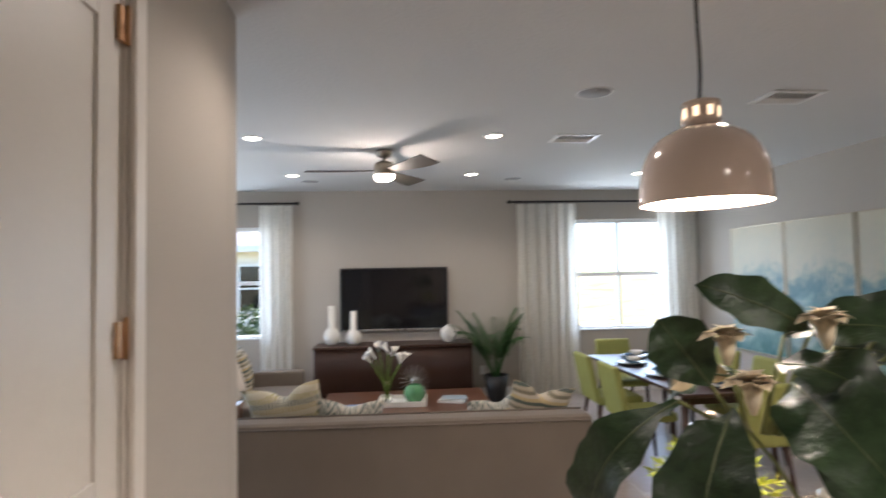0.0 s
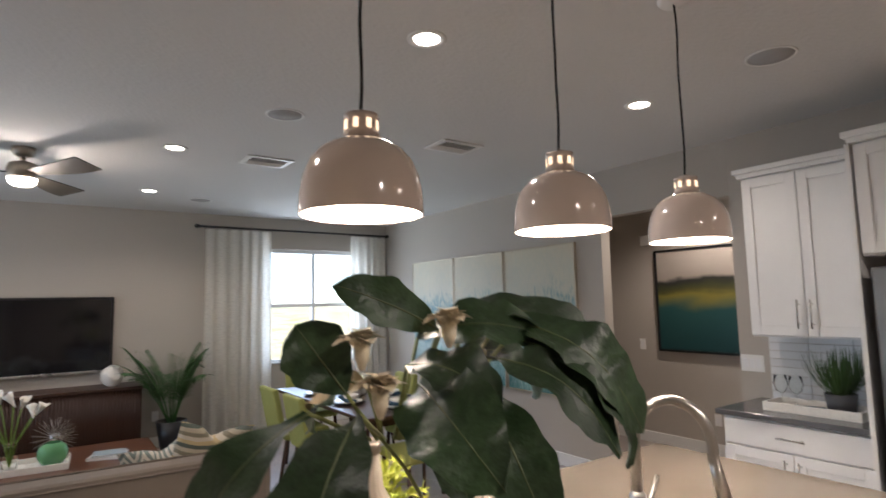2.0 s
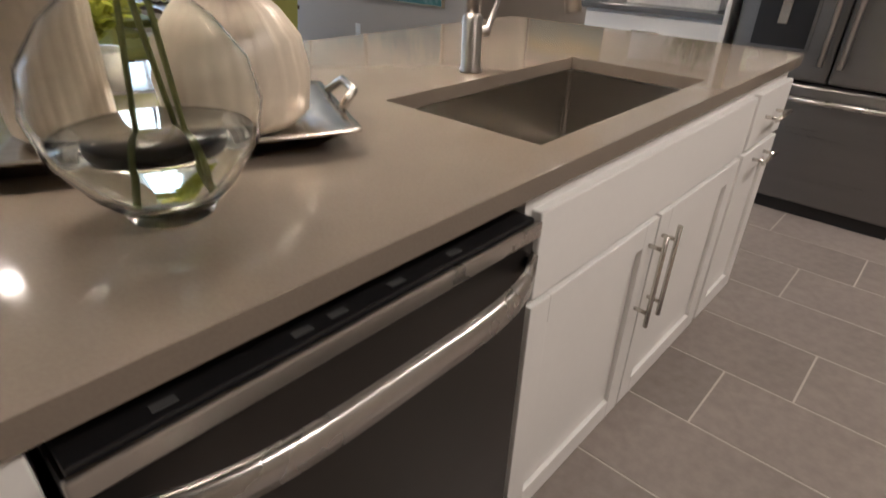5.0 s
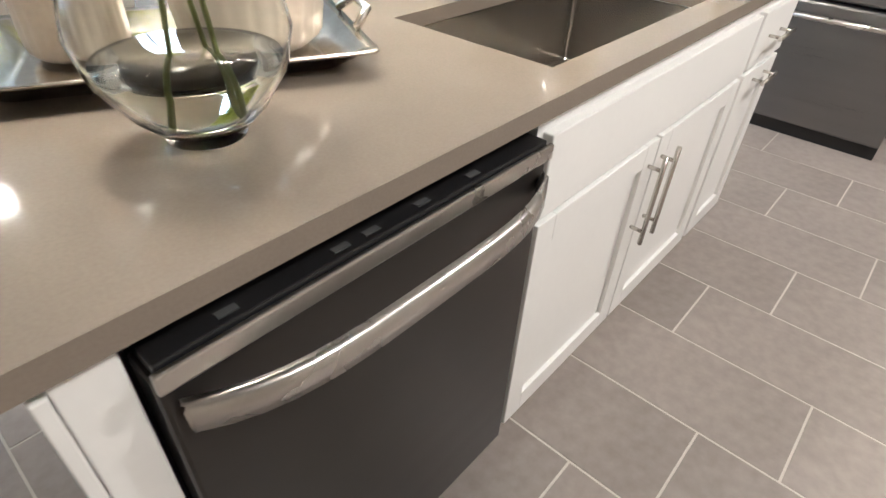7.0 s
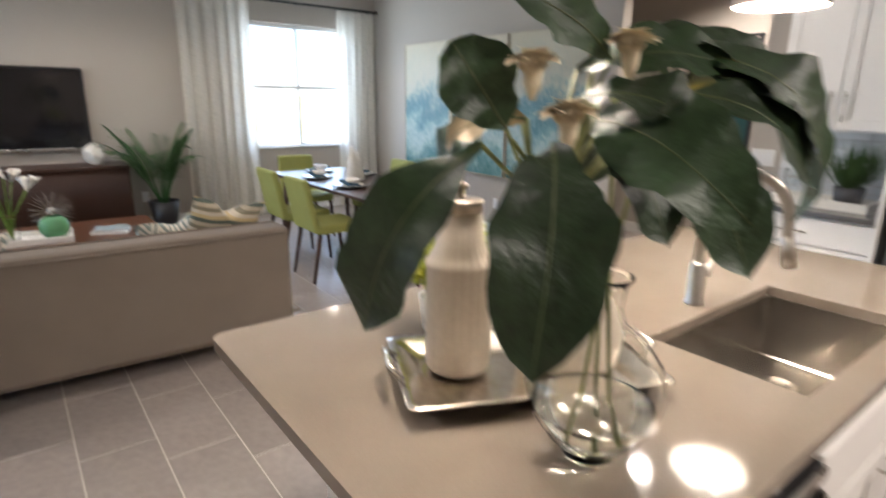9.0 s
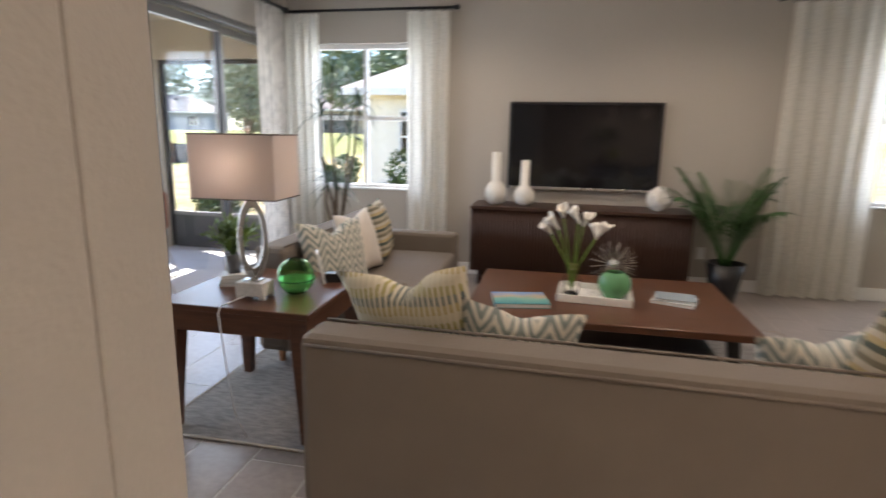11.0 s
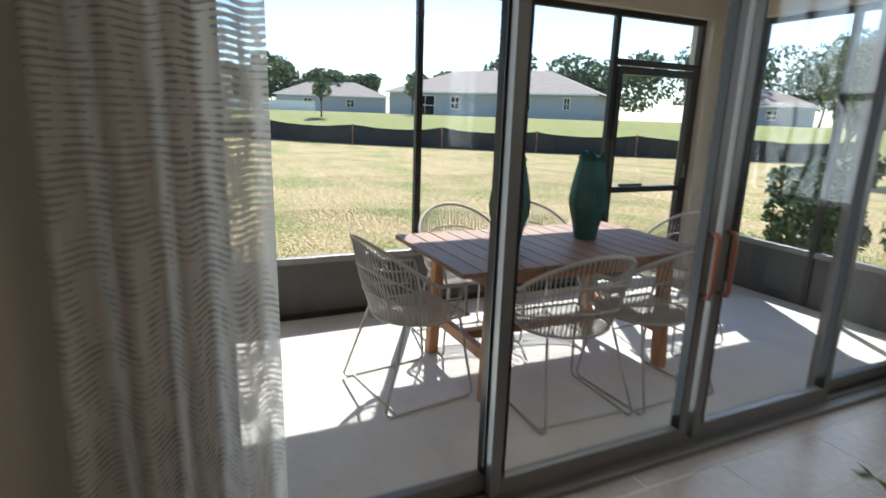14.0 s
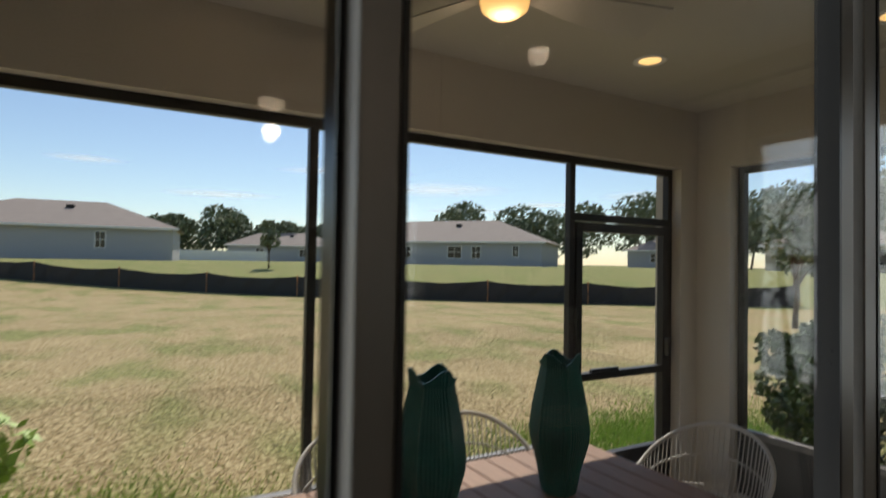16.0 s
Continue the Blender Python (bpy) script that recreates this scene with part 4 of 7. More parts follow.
def pendant(x):
    p = thing("pendant_light", "glossy taupe dome pendant light with brass cutouts, lit", "pendant light", (x, 3.90, PZ), group="pendants above the island")
    R = 0.152
    prof = [(R, 0.0), (R, 0.012), (R * 0.985, 0.05), (R * 0.94, 0.09), (R * 0.85, 0.125), (R * 0.70, 0.155), (R * 0.50, 0.175), (0.046, 0.186)]
    part("shade", turned(prof + [(0.040, 0.186)] + [(r - 0.004, z - 0.003) for r, z in prof[-2::-1]], 48, caps=False), M_PEND, p)
    inside = [(r - 0.006, z - 0.004) for r, z in prof[1:-1]]
    part("inner_liner", turned(inside + [(0.0, 0.176)], 40, caps=False), M_PENDIN, p, "white inside with glow put into the enamel")
    part("neck", turned([(0.046, 0.186), (0.046, 0.20), (0.041, 0.203), (0.041, 0.236), (0.044, 0.238), (0.044, 0.247), (0.02, 0.254), (0.006, 0.262)], 24), M_PEND, p)
    for k in range(8):
        bm = boxes((0.0405, 0.0425, -0.0065, 0.0065, 0.208, 0.231, 0.0))
        q = part("cutout", bm, M_SLOT, p, "lit slot")
        q.rotation_euler = (0, 0, k * math.pi / 4)
    part("cord", tube(bmesh.new(), [(0.003 * math.sin(k * 1.3), 0.003 * math.cos(k), 0.255 + (CEIL - PZ - 0.275) * k / 12) for k in range(13)], 0.0045, 6), M_BLKMET, p)
    part("canopy", turned([(0.01, CEIL - PZ - 0.028), (0.055, CEIL - PZ - 0.024), (0.064, CEIL - PZ - 0.012), (0.064, CEIL - PZ)], 24), M_TRIM, p)
    part("bulb", turned([(0, 0.045), (0.022, 0.05), (0.03, 0.07), (0.024, 0.10), (0.012, 0.13), (0.012, 0.17)], 16), M_BULBW, p)
    return p


p0 = pendant(2.833)
for x in (3.535, 4.245):
    copy_thing(p0, pose(x, 3.90, PZ))


def ceiling_fan(at, label, metal, blade_m, turn, span=0.62, drop=0.0, glow=None):
    f = thing("ceiling_fan", label, "ceiling fan", at)
    part("canopy", turned([(0.075, 0), (0.078, -0.03), (0.06, -0.06), (0.03, -0.07)], 28), metal, f)
    part("downrod", turned([(0.016, -0.06), (0.016, -0.13 - drop)], 12), metal, f)
    part("motor", turned([(0.03, -0.10 - drop), (0.085, -0.12 - drop), (0.10, -0.16 - drop), (0.10, -0.21 - drop), (0.095, -0.23 - drop)], 32), metal, f)
    part("light_bowl", turned([(0.092, -0.232 - drop), (0.085, -0.262 - drop), (0.055, -0.285 - drop), (0.0, -0.292 - drop)], 28), glow or M_GLOW, f, "lit frosted bowl")
    for k in range(3):
        bm = bmesh.new()
        up, lo, m = [], [], 10
        for j in range(m + 1):
            u = j / m
            x = 0.09 + span * u
            w0, w1 = -(0.035 + 0.05 * u), 0.035 + 0.075 * math.sin(u * 1.9)
            for arr, dz in ((up, 0.004), (lo, -0.004)):
                arr.append((bm.verts.new((x, w0, dz - 0.10 * w0)), bm.verts.new((x, w1, dz - 0.35 * w1))))
        for j in range(m):
            bm.faces.new((up[j][0], up[j + 1][0], up[j + 1][1], up[j][1])), bm.faces.new((lo[j][0], lo[j][1], lo[j + 1][1], lo[j + 1][0]))
            for s in (0, 1):
                bm.faces.new((up[j][s], up[j + 1][s], lo[j + 1][s], lo[j][s]))
        bm.faces.new((up[0][0], up[0][1], lo[0][1], lo[0][0])), bm.faces.new((up[m][0], up[m][1], lo[m][1], lo[m][0]))
        part("blade", bm, blade_m, f).matrix_local = pose(0, 0, -0.185 - drop, 0, 0, turn + 120 * k)
    return f


M_FANM = mat("fan_nickel", (0.38, 0.33, 0.27), 0.35, 0.9)
M_BLADE = mat("fan_blade", (0.09, 0.08, 0.065), 0.5)
ceiling_fan((2.01, 7.75, CEIL), "bronze three-blade ceiling fan with a lit bowl", M_FANM, M_BLADE, 62)
ceiling_fan((-2.2, 8.12, LC), "tan three-blade outdoor ceiling fan with a lit bowl", M_LCEIL, M_LCEIL, 80, 0.60, -0.05, mat("amber_bowl", (0.9, 0.7, 0.45), 0.4, emit=(1, 0.56, 0.17), power=1.1))
l0 = downlight((-2.66, 9.44, LC), mat("amber_lens", (0.9, 0.7, 0.45), 0.4, emit=(1, 0.60, 0.22), power=1.4))
for c in ((-2.9, 7.2), (-1.7, 9.9)):
    copy_thing(l0, pose(*c, LC))


# ---- soft furniture ----
def pillow(name, label, material, at, w=0.48, h=0.46, t=0.15, tilt=(70, 0, 0), chop=0.05):
    """A stuffed square cushion with pulled-out corners and a dented top."""
    bm, n = bmesh.new(), 14
    grid = {}
    for s in (1, -1):
        for i in range(n + 1):
            for j in range(n + 1):
                u, v = 2 * i / n - 1, 2 * j / n - 1
                if s == -1 and (i in (0, n) or j in (0, n)):
                    grid[s, i, j] = grid[1, i, j]
                    continue
                puff = (max(0, 1 - u * u) * max(0, 1 - v * v)) ** 0.42
                pinch = 1 - 0.09 * (1 - abs(u) ** 2) * abs(v) ** 3 - 0.09 * (1 - abs(v) ** 2) * abs(u) ** 3
                dent = chop * math.exp(-(u * 3) ** 2) * max(0, v) ** 2
                wob = 0.012 * noise.noise((u * 2.1 + at[0] * 7, v * 2.1, s))
                grid[s, i, j] = bm.verts.new((u * w / 2 * pinch, s * t / 2 * puff + wob, v * h / 2 * pinch - dent * h))
    for s in (1, -1):
        for i in range(n):
            for j in range(n):
                q = [grid[s, i, j], grid[s, i + 1, j], grid[s, i + 1, j + 1], grid[s, i, j + 1]]
                bm.faces.new(q if s == -1 else q[::-1]).smooth = True
    ob = solid(name, bm, material, label, "pillow")
    ob.matrix_basis = pose(*at, *tilt)
    return ob


def sofa(name, label, at, rz, length, depth, seat=0.43, arm=0.60, back=0.78, arms=True, legs=M_TEAK):
    """A track-arm sofa: x runs along it, y from its back (0) to its front."""
    s = thing(name, label, "sofa", at, rz)
    L = length
    part("base", boxes((0.01, L - 0.01, 0.02, depth - 0.02, 0.12, 0.28, 0.015)), M_SOFA, s)
    part("backrest", boxes((0, L, 0, 0.20, 0.125, back, 0.035)), M_SOFA, s)
    bm = bmesh.new()
    tube(bm, [(0.03, -0.002, back - 0.03), (L - 0.03, -0.002, back - 0.03)], 0.006, 6), tube(bm, [(0.03, 0.19, back + 0.0), (L - 0.03, 0.19, back + 0.0)], 0.006, 6)
    part("piping", bm, M_SOFA, s)
    for x in ((0, 0.16), (L - 0.16, L)):
        a = part("arm", boxes((x[0], x[1], 0.201, depth, 0.125, arm, 0.03)), M_SOFA, s)
        bm = bmesh.new()
        tube(bm, [(x[0] + 0.02, depth - 0.004, 0.15), (x[0] + 0.02, depth - 0.004, arm - 0.02), (x[1] - 0.02, depth - 0.004, arm - 0.02), (x[1] - 0.02, depth - 0.004, 0.15)], 0.005, 6)
        part("piping", bm, M_SOFA, a)
    bm = boxes((0.165, L - 0.165, 0.205, depth + 0.01, 0.282, seat, 0.04))
    bmesh.ops.subdivide_edges(bm, edges=[e for e in bm.edges if e.calc_length() > 0.5], cuts=8, use_grid_fill=True)
    for v in bm.verts:
        if v.co.z > seat - 0.06:
            v.co.z += 0.012 * noise.noise(v.co * 2.5) + 0.014
    part("seat_cushion", bm, M_SOFA, s)
    for x in (0.12, L - 0.12):
        for y in (0.10, depth - 0.10):
            part("leg", turned([(0.018, 0), (0.026, 0.125)], 12, cx=x, cy=y), legs, s, "short tapered wooden leg")
    return s


sofa("sofa", "taupe cloth sofa with its back to the kitchen", (1.03, 6.16, 0.0), -2, 2.30, 0.90)
sofa("sofa", "taupe sofa against the sliding doors with pillows", (0.10, 9.38, 0.0), -90, 1.90, 0.92)
pillow("pillow", "green and grey zigzag pillow on the sofa", M_ZIG, (0.48, 7.82, 0.67), 0.50, 0.48, 0.17, (-16, 0, 58), 0.16)
pillow("pillow", "pale cream cloth pillow on the sofa", M_CREAMC, (0.46, 8.33, 0.67), 0.50, 0.47, 0.16, (-18, 0, 82), 0.14)
pillow("pillow", "brown and sand striped pillow on the sofa", M_STRIPE, (0.44, 8.90, 0.68), 0.48, 0.48, 0.16, (-15, 0, 100), 0.10)
pillow("pillow", "woven dash-patterned pillow at the sofa arm", M_DASH, (1.36, 6.52, 0.72), 0.54, 0.54, 0.17, (-20, 8, 170), 0.18)
pillow("pillow", "green and grey zigzag pillow on the front sofa", M_ZIG, (1.75, 6.50, 0.645), 0.46, 0.46, 0.15, (-18, -6, 188), 0.12)
pillow("pillow", "brown and sand striped pillow at the sofa end", M_STRIPE, (3.05, 6.52, 0.68), 0.50, 0.50, 0.16, (-20, -12, 195), 0.16)
pillow("pillow", "grey and white zigzag pillow at the sofa end", M_ZIG, (2.82, 6.55, 0.645), 0.46, 0.44, 0.15, (-22, 10, 180), 0.16)
bm = bmesh.new()
rg = []
for i in range(61):
    rg.append([bm.verts.new((0.0 + 3.6 * i / 60, 6.66 + 2.35 * j / 40, 0.012 + 0.004 * noise.noise((i * 0.9, j * 0.9, 0)))) for j in range(41)])
for i in range(60):
    for j in range(40):
        bm.faces.new((rg[i][j], rg[i + 1][j], rg[i + 1][j + 1], rg[i][j + 1]))
bmesh.ops.solidify(bm, geom=bm.faces[:], thickness=0.010)
rug = thing("rug", "grey and cream textured wool rug under the sofas", "rug")
part("rug_surface", bm, M_RUG, rug)
part("binding", tube(bmesh.new(), [(0, 6.66, 0.009), (3.6, 6.66, 0.009), (3.6, 9.01, 0.009), (0, 9.01, 0.009)], 0.008, 6, True), mat("rug_edge", (0.42, 0.36, 0.28), 0.9), rug)


# ---- tables ----
def leg_table(name, label, x0, x1, y0, y1, h, top_t, apron, leg, wood):
    t = thing(name, label, "table", (0, 0, 0))
    part("tabletop", boxes((x0, x1, y0, y1, h - top_t, h, 0.006)), wood, t)
    i = 0.012
    for a in (boxes((x0 + i + leg, x1 - i - leg, y0 + i, y0 + i + 0.022, h - top_t - apron, h - top_t)), boxes((x0 + i + leg, x1 - i - leg, y1 - i - 0.022, y1 - i, h - top_t - apron, h - top_t)),
              boxes((x0 + i, x0 + i + 0.022, y0 + i + leg, y1 - i - leg, h - top_t - apron, h - top_t)), boxes((x1 - i - 0.022, x1 - i, y0 + i + leg, y1 - i - leg, h - top_t - apron, h - top_t))):
        part("apron", a, wood, t)
    for sx, X in ((1, x0 + i), (-1, x1 - i)):
        for sy, Y in ((1, y0 + i), (-1, y1 - i)):
            bm = bmesh.new()
            prof = [(0.0, 0.55), (0.35, 0.72), (0.75, 0.95), (1.0, 1.0)]
            rings = []
            for u, k in prof:
                z, w = u * (h - top_t), leg * k
                rings.append([bm.verts.new((X + sx * a * w, Y + sy * b * w, z)) for a, b in ((0, 0), (1, 0), (1, 1), (0, 1))])
            for p, q in zip(rings, rings[1:]):
                for k in range(4):
                    bm.faces.new((p[k], p[(k + 1) % 4], q[(k + 1) % 4], q[k]))
            bm.faces.new(rings[0]), bm.faces.new(rings[-1])
            part("leg", bm, wood, t)
    return t


ET = 0.662
leg_table("end_table", "square walnut end table with tapered legs", 0.045, 0.82, 6.69, 7.44, ET, 0.03, 0.10, 0.085, M_WALNUT)

lampt = thing("table_lamp", "table lamp with brushed steel ring and rectangular shade, lit", "table lamp", (0.455, 6.885, ET), 0)
part("base", boxes((-0.075, 0.075, -0.055, 0.055, 0.016, 0.085, 0.006)), M_MARBLE, lampt, "white marble block")
for a in (-1, 1):
    for b in (-1, 1):
        part("foot", boxes((a * 0.06 - 0.014, a * 0.06 + 0.014, b * 0.04 - 0.012, b * 0.04 + 0.012, 0, 0.016, 0.002)), M_MARBLE, lampt)
part("plate", boxes((-0.04, 0.04, -0.03, 0.03, 0.085, 0.092, 0.002)), M_STEEL, lampt)
bm = bmesh.new()
rings = []
for k in range(40):
    a = 2 * math.pi * k / 40
    c, s2 = math.cos(a), math.sin(a)
    cz = 0.285
    rings.append([bm.verts.new(p) for p in ((0.068 * c, -0.024, cz + 0.195 * s2), (0.068 * c, 0.024, cz + 0.195 * s2), (0.046 * c, 0.024, cz + 0.012 + 0.150 * s2), (0.046 * c, -0.024, cz + 0.012 + 0.150 * s2))])
for k in range(40):
    p, q = rings[k], rings[(k + 1) % 40]
    for j in range(4):
        bm.faces.new((p[j], q[j], q[(j + 1) % 4], p[(j + 1) % 4])).smooth = j in (0, 2)
part("ring", bm, M_STEEL, lampt, "brushed steel oval ring").matrix_local = pose(0, 0, 0, 0, 0, 38)
part("stem", turned([(0.007, 0.478), (0.007, 0.795), (0.014, 0.797), (0.014, 0.82)], 10), M_STEEL, lampt)
bm = boxes((-0.205, 0.205, -0.135, 0.135, 0.488, 0.782))
bmesh.ops.delete(bm, geom=[f for f in bm.faces if abs(f.normal.z) > 0.9], context="FACES_ONLY")
bmesh.ops.solidify(bm, geom=bm.faces[:], thickness=0.004)
part("shade", bm, M_SHADE, lampt, "pale pink linen box shade").matrix_local = pose(-0.03, 0.02, 0, 0, 0, 3)
M_TRIMD = mat("shade_trim", (0.10, 0.08, 0.06), 0.6)
for z in (0.489, 0.781):
    part("shade_trim", tube(bmesh.new(), [(-0.206, -0.136, z), (0.206, -0.136, z), (0.206, 0.136, z), (-0.206, 0.136, z)], 0.003, 5, True), M_TRIMD, lampt).matrix_local = pose(-0.03, 0.02, 0, 0, 0, 3)
part("bulb", turned([(0, 0.60), (0.03, 0.63), (0.03, 0.67), (0, 0.70)], 14), M_BULBW, lampt)
part("cord", tube(bmesh.new(), [(0, -0.06, 0.03), (-0.03, -0.15, 0.02), (-0.06, -0.20, 0.008), (-0.06, -0.224, -0.02), (-0.03, -0.226, -0.3), (-0.0, -0.23, -0.50), (0.02, -0.18, -0.648)], 0.0035, 6), M_TRIM, lampt, "white flex")

gv = thing("glass_vase", "round green glass bubble vase on the end table", "vase", (0.615, 7.0, ET))
pr = [(0.03, 0.0), (0.055, 0.012), (0.082, 0.045), (0.092, 0.085), (0.086, 0.125), (0.066, 0.158), (0.040, 0.172), (0.036, 0.178)]
part("bowl", turned(pr + [(r - 0.005, z - 0.001 if z > 0.02 else 0.008) for r, z in pr[::-1]], 36), M_GREENGL, gv)
part("band", turned([(0.0915, 0.070), (0.0945, 0.074), (0.0915, 0.078)], 36), M_GREENGL, gv)


def spray(bm, root, n, length, spread, seed, leaf=0.03, width=0.006, droop=0.3, up=1.0):
    """Leafy sprigs that leave one root and bend outward."""
    rnd = random.Random(seed)
    for _ in range(n):
        a, L = rnd.uniform(0, 2 * math.pi), length * rnd.uniform(0.6, 1.1)
        out = rnd.uniform(0.1, 1) * spread
        pts = []
        for k in range(7):
            u = k / 6
            pts.append(Vector(root) + Vector((math.cos(a) * out * u ** 1.3, math.sin(a) * out * u ** 1.3, L * up * (u - droop * u * u * out / max(spread, 1e-3)))))
        for k in range(1, 7):
            for s in (-1, 1, 0):
                d = (pts[k] - pts[k - 1]).normalized()
                side = d.cross(Vector((rnd.uniform(-1, 1), rnd.uniform(-1, 1), rnd.uniform(-0.3, 1)))).normalized()
                tip = pts[k] + (d * 0.7 + side * s * 0.8).normalized() * leaf * rnd.uniform(0.7, 1.3)
                w = d.cross(side).normalized() * width
                m = pts[k].lerp(tip, 0.5)
                vs = [bm.verts.new(q) for q in (pts[k], m + w, tip, m - w)]
                bm.faces.new(vs)
        tube(bm, pts[::2], 0.0012, 3)
    return bm


pp = thing("potted_fern", "bushy green fern in a grey pot on books", "potted plant", (0.22, 7.08, ET + 0.062))
part("pot", turned([(0.040, 0), (0.055, 0.10), (0.05, 0.10), (0.045, 0.09)], 4), mat("grey_pot", (0.14, 0.14, 0.145), 0.5), pp)
part("fronds", spray(bmesh.new(), (0, 0, 0.09), 60, 0.20, 0.16, 3, 0.035, 0.006), M_FERN, pp, "yellow-green fern fronds")


def book(name, label, cover, at, rz, w, d, h):
    b = thing(name, label, "book", at, rz)
    part("page_block", boxes((-w / 2 + 0.004, w / 2 - 0.004, -d / 2 + 0.004, d / 2 - 0.004, 0.003, h - 0.003)), M_TRIM, b)
    part("cover", boxes((-w / 2, w / 2, -d / 2, d / 2, 0, 0.003), (-w / 2, w / 2, -d / 2, d / 2, h - 0.003, h), (-w / 2, -w / 2 + 0.004, -d / 2, d / 2, 0.003, h - 0.003)), cover, b)
    return b


for k in range(3):
    book("book", "small white book stacked below the fern", mat("book_white", (0.7, 0.68, 0.63), 0.5), (0.23 + 0.004 * k, 7.08, ET + 0.0205 * k), 22 + 5 * k, 0.15, 0.12, 0.020)
pf = thing("photo_frame", "slim white photo frame leaning on its stand", "picture frame", (0.66, 7.24, ET), 116)
part("frame", boxes((-0.06, 0.06, -0.007, 0.007, 0, 0.17, 0.002)), M_WHITEFR, pf).matrix_local = pose(0, 0, 0.0, -12)
part("stand", boxes((-0.03, 0.03, -0.10, -0.002, 0.0, 0.05, 0.003)), M_BLACK, pf)

ct = thing("coffee_table", "dark walnut coffee table with black trestle legs", "coffee table", (0, 0, 0))
part("tabletop", boxes((1.36, 3.02, 7.62, 8.78, 0.38, 0.425, 0.006)), M_WALNUT, ct)
part("shelf", boxes((1.5, 2.88, 7.76, 8.64, 0.14, 0.165, 0.004)), M_BLACK, ct)
for x in (1.46, 2.92):
    for y, s in ((7.70, 1), (8.70, -1)):
        bm = boxes((x - 0.03, x + 0.03, y - 0.03, y + 0.03, 0.018, 0.38, 0.004))
        for v in bm.verts:
            v.co.x += (x - 2.19) * -0.06 * (v.co.z / 0.38)
        part("leg", bm, M_BLKMET, ct)
tray = thing("tray", "square white tray on the coffee table", "tray", (2.15, 8.16, 0.425), -4)
part("floor_panel", boxes((-0.22, 0.22, -0.16, 0.16, 0.0, 0.012)), M_CERAM, tray)
for r in ((-0.23, 0.23, -0.175, -0.16, 0, 0.05, 0.003), (-0.23, 0.23, 0.16, 0.175, 0, 0.05, 0.003), (-0.235, -0.22, -0.16, 0.16, 0, 0.05, 0.003), (0.22, 0.235, -0.16, 0.16, 0, 0.05, 0.003)):
    part("rim", boxes(r), M_CERAM, tray)
gb = thing("glass_vase", "round pale green glass bowl on the tray", "vase", (2.27, 8.15, 0.437))
pr2 = [(0.04, 0.0), (0.075, 0.015), (0.103, 0.06), (0.106, 0.10), (0.09, 0.145), (0.055, 0.172)]
part("bowl", turned(pr2 + [(r - 0.005, z - 0.001 if z > 0.02 else 0.008) for r, z in pr2[::-1]], 32), mat("milky_green", (0.22, 0.50, 0.24), 0.15, trans=0.5), gb)
cv = thing("calla_vase", "clear vase of white calla lilies on the tray", "flower vase", (2.0, 8.17, 0.437))
part("vase", turned([(0.045, 0), (0.05, 0.01), (0.055, 0.10), (0.035, 0.16), (0.04, 0.20), (0.036, 0.20), (0.031, 0.16), (0.05, 0.10), (0.045, 0.015), (0, 0.015)], 24), M_CLEAR, cv)
rnd = random.Random(5)
for k in range(7):
    a = k * 0.9 + 0.3
    ex, ey, ez = 0.16 * math.cos(a), 0.10 * math.sin(a), 0.40 + 0.05 * (k % 3)
    st = part("stem", tube(bmesh.new(), [(0, 0, 0.02), (ex * 0.25, ey * 0.25, 0.2), (ex * 0.7, ey * 0.7, ez * 0.8), (ex, ey, ez)], 0.005, 6), M_FERN, cv)
    bm = turned([(0.006, -0.02), (0.014, 0.02), (0.026, 0.06), (0.038, 0.085), (0.034, 0.085), (0.022, 0.06), (0.008, 0.01)], 12)
    for v in bm.verts:
        if v.co.x > 0.02:
            v.co.z += (v.co.x - 0.02) * 1.6
    part("bloom", bm, M_CERAM, st, "white lily bloom").matrix_local = pose(ex, ey, ez, 35 * math.sin(a), 40 * math.cos(a) - 5, math.degrees(a) * 0.2)
ub = thing("urchin_sculpture", "wire starburst sculpture on the coffee table", "sculpture", (2.28, 8.42, 0.425))
part("core", turned([(0, 0.13), (0.03, 0.14), (0.04, 0.17), (0.03, 0.20), (0, 0.21)], 14), M_CHROME, ub)
bm = bmesh.new()
for k in range(70):
    z = 1 - 2 * (k + 0.5) / 70
    a = k * 2.39996
    q = math.sqrt(1 - z * z)
    d = Vector((q * math.cos(a), q * math.sin(a), z))
    tube(bm, [Vector((0, 0, 0.17)) + d * 0.03, Vector((0, 0, 0.17)) + d * 0.165], 0.0018, 4)
tagged(part("spines", bm, M_FANM, ub, "thin bronze spines"), kind="stuff")
M_COVER = picture("book_cover", [(0.0, (0.05, 0.22, 0.25)), (0.4, (0.16, 0.36, 0.30)), (0.6, (0.45, 0.34, 0.22)), (1.0, (0.14, 0.30, 0.60))], 14, (1, 1, 1), 0.5, -0.13, 0.13, 1)
book("book", "large glossy landscape picture book", M_COVER, (1.68, 7.92, 0.425), 12, 0.34, 0.26, 0.03)
book("book", "white paperback with a blue band lying flat", mat("book_pale", (0.62, 0.63, 0.62), 0.4), (2.65, 8.18, 0.425), -20, 0.26, 0.20, 0.022)
book("book", "grey magazine lying on a paperback", mat("book_grey", (0.30, 0.36, 0.40), 0.4), (2.66, 8.19, 0.4475), -8, 0.24, 0.18, 0.014)

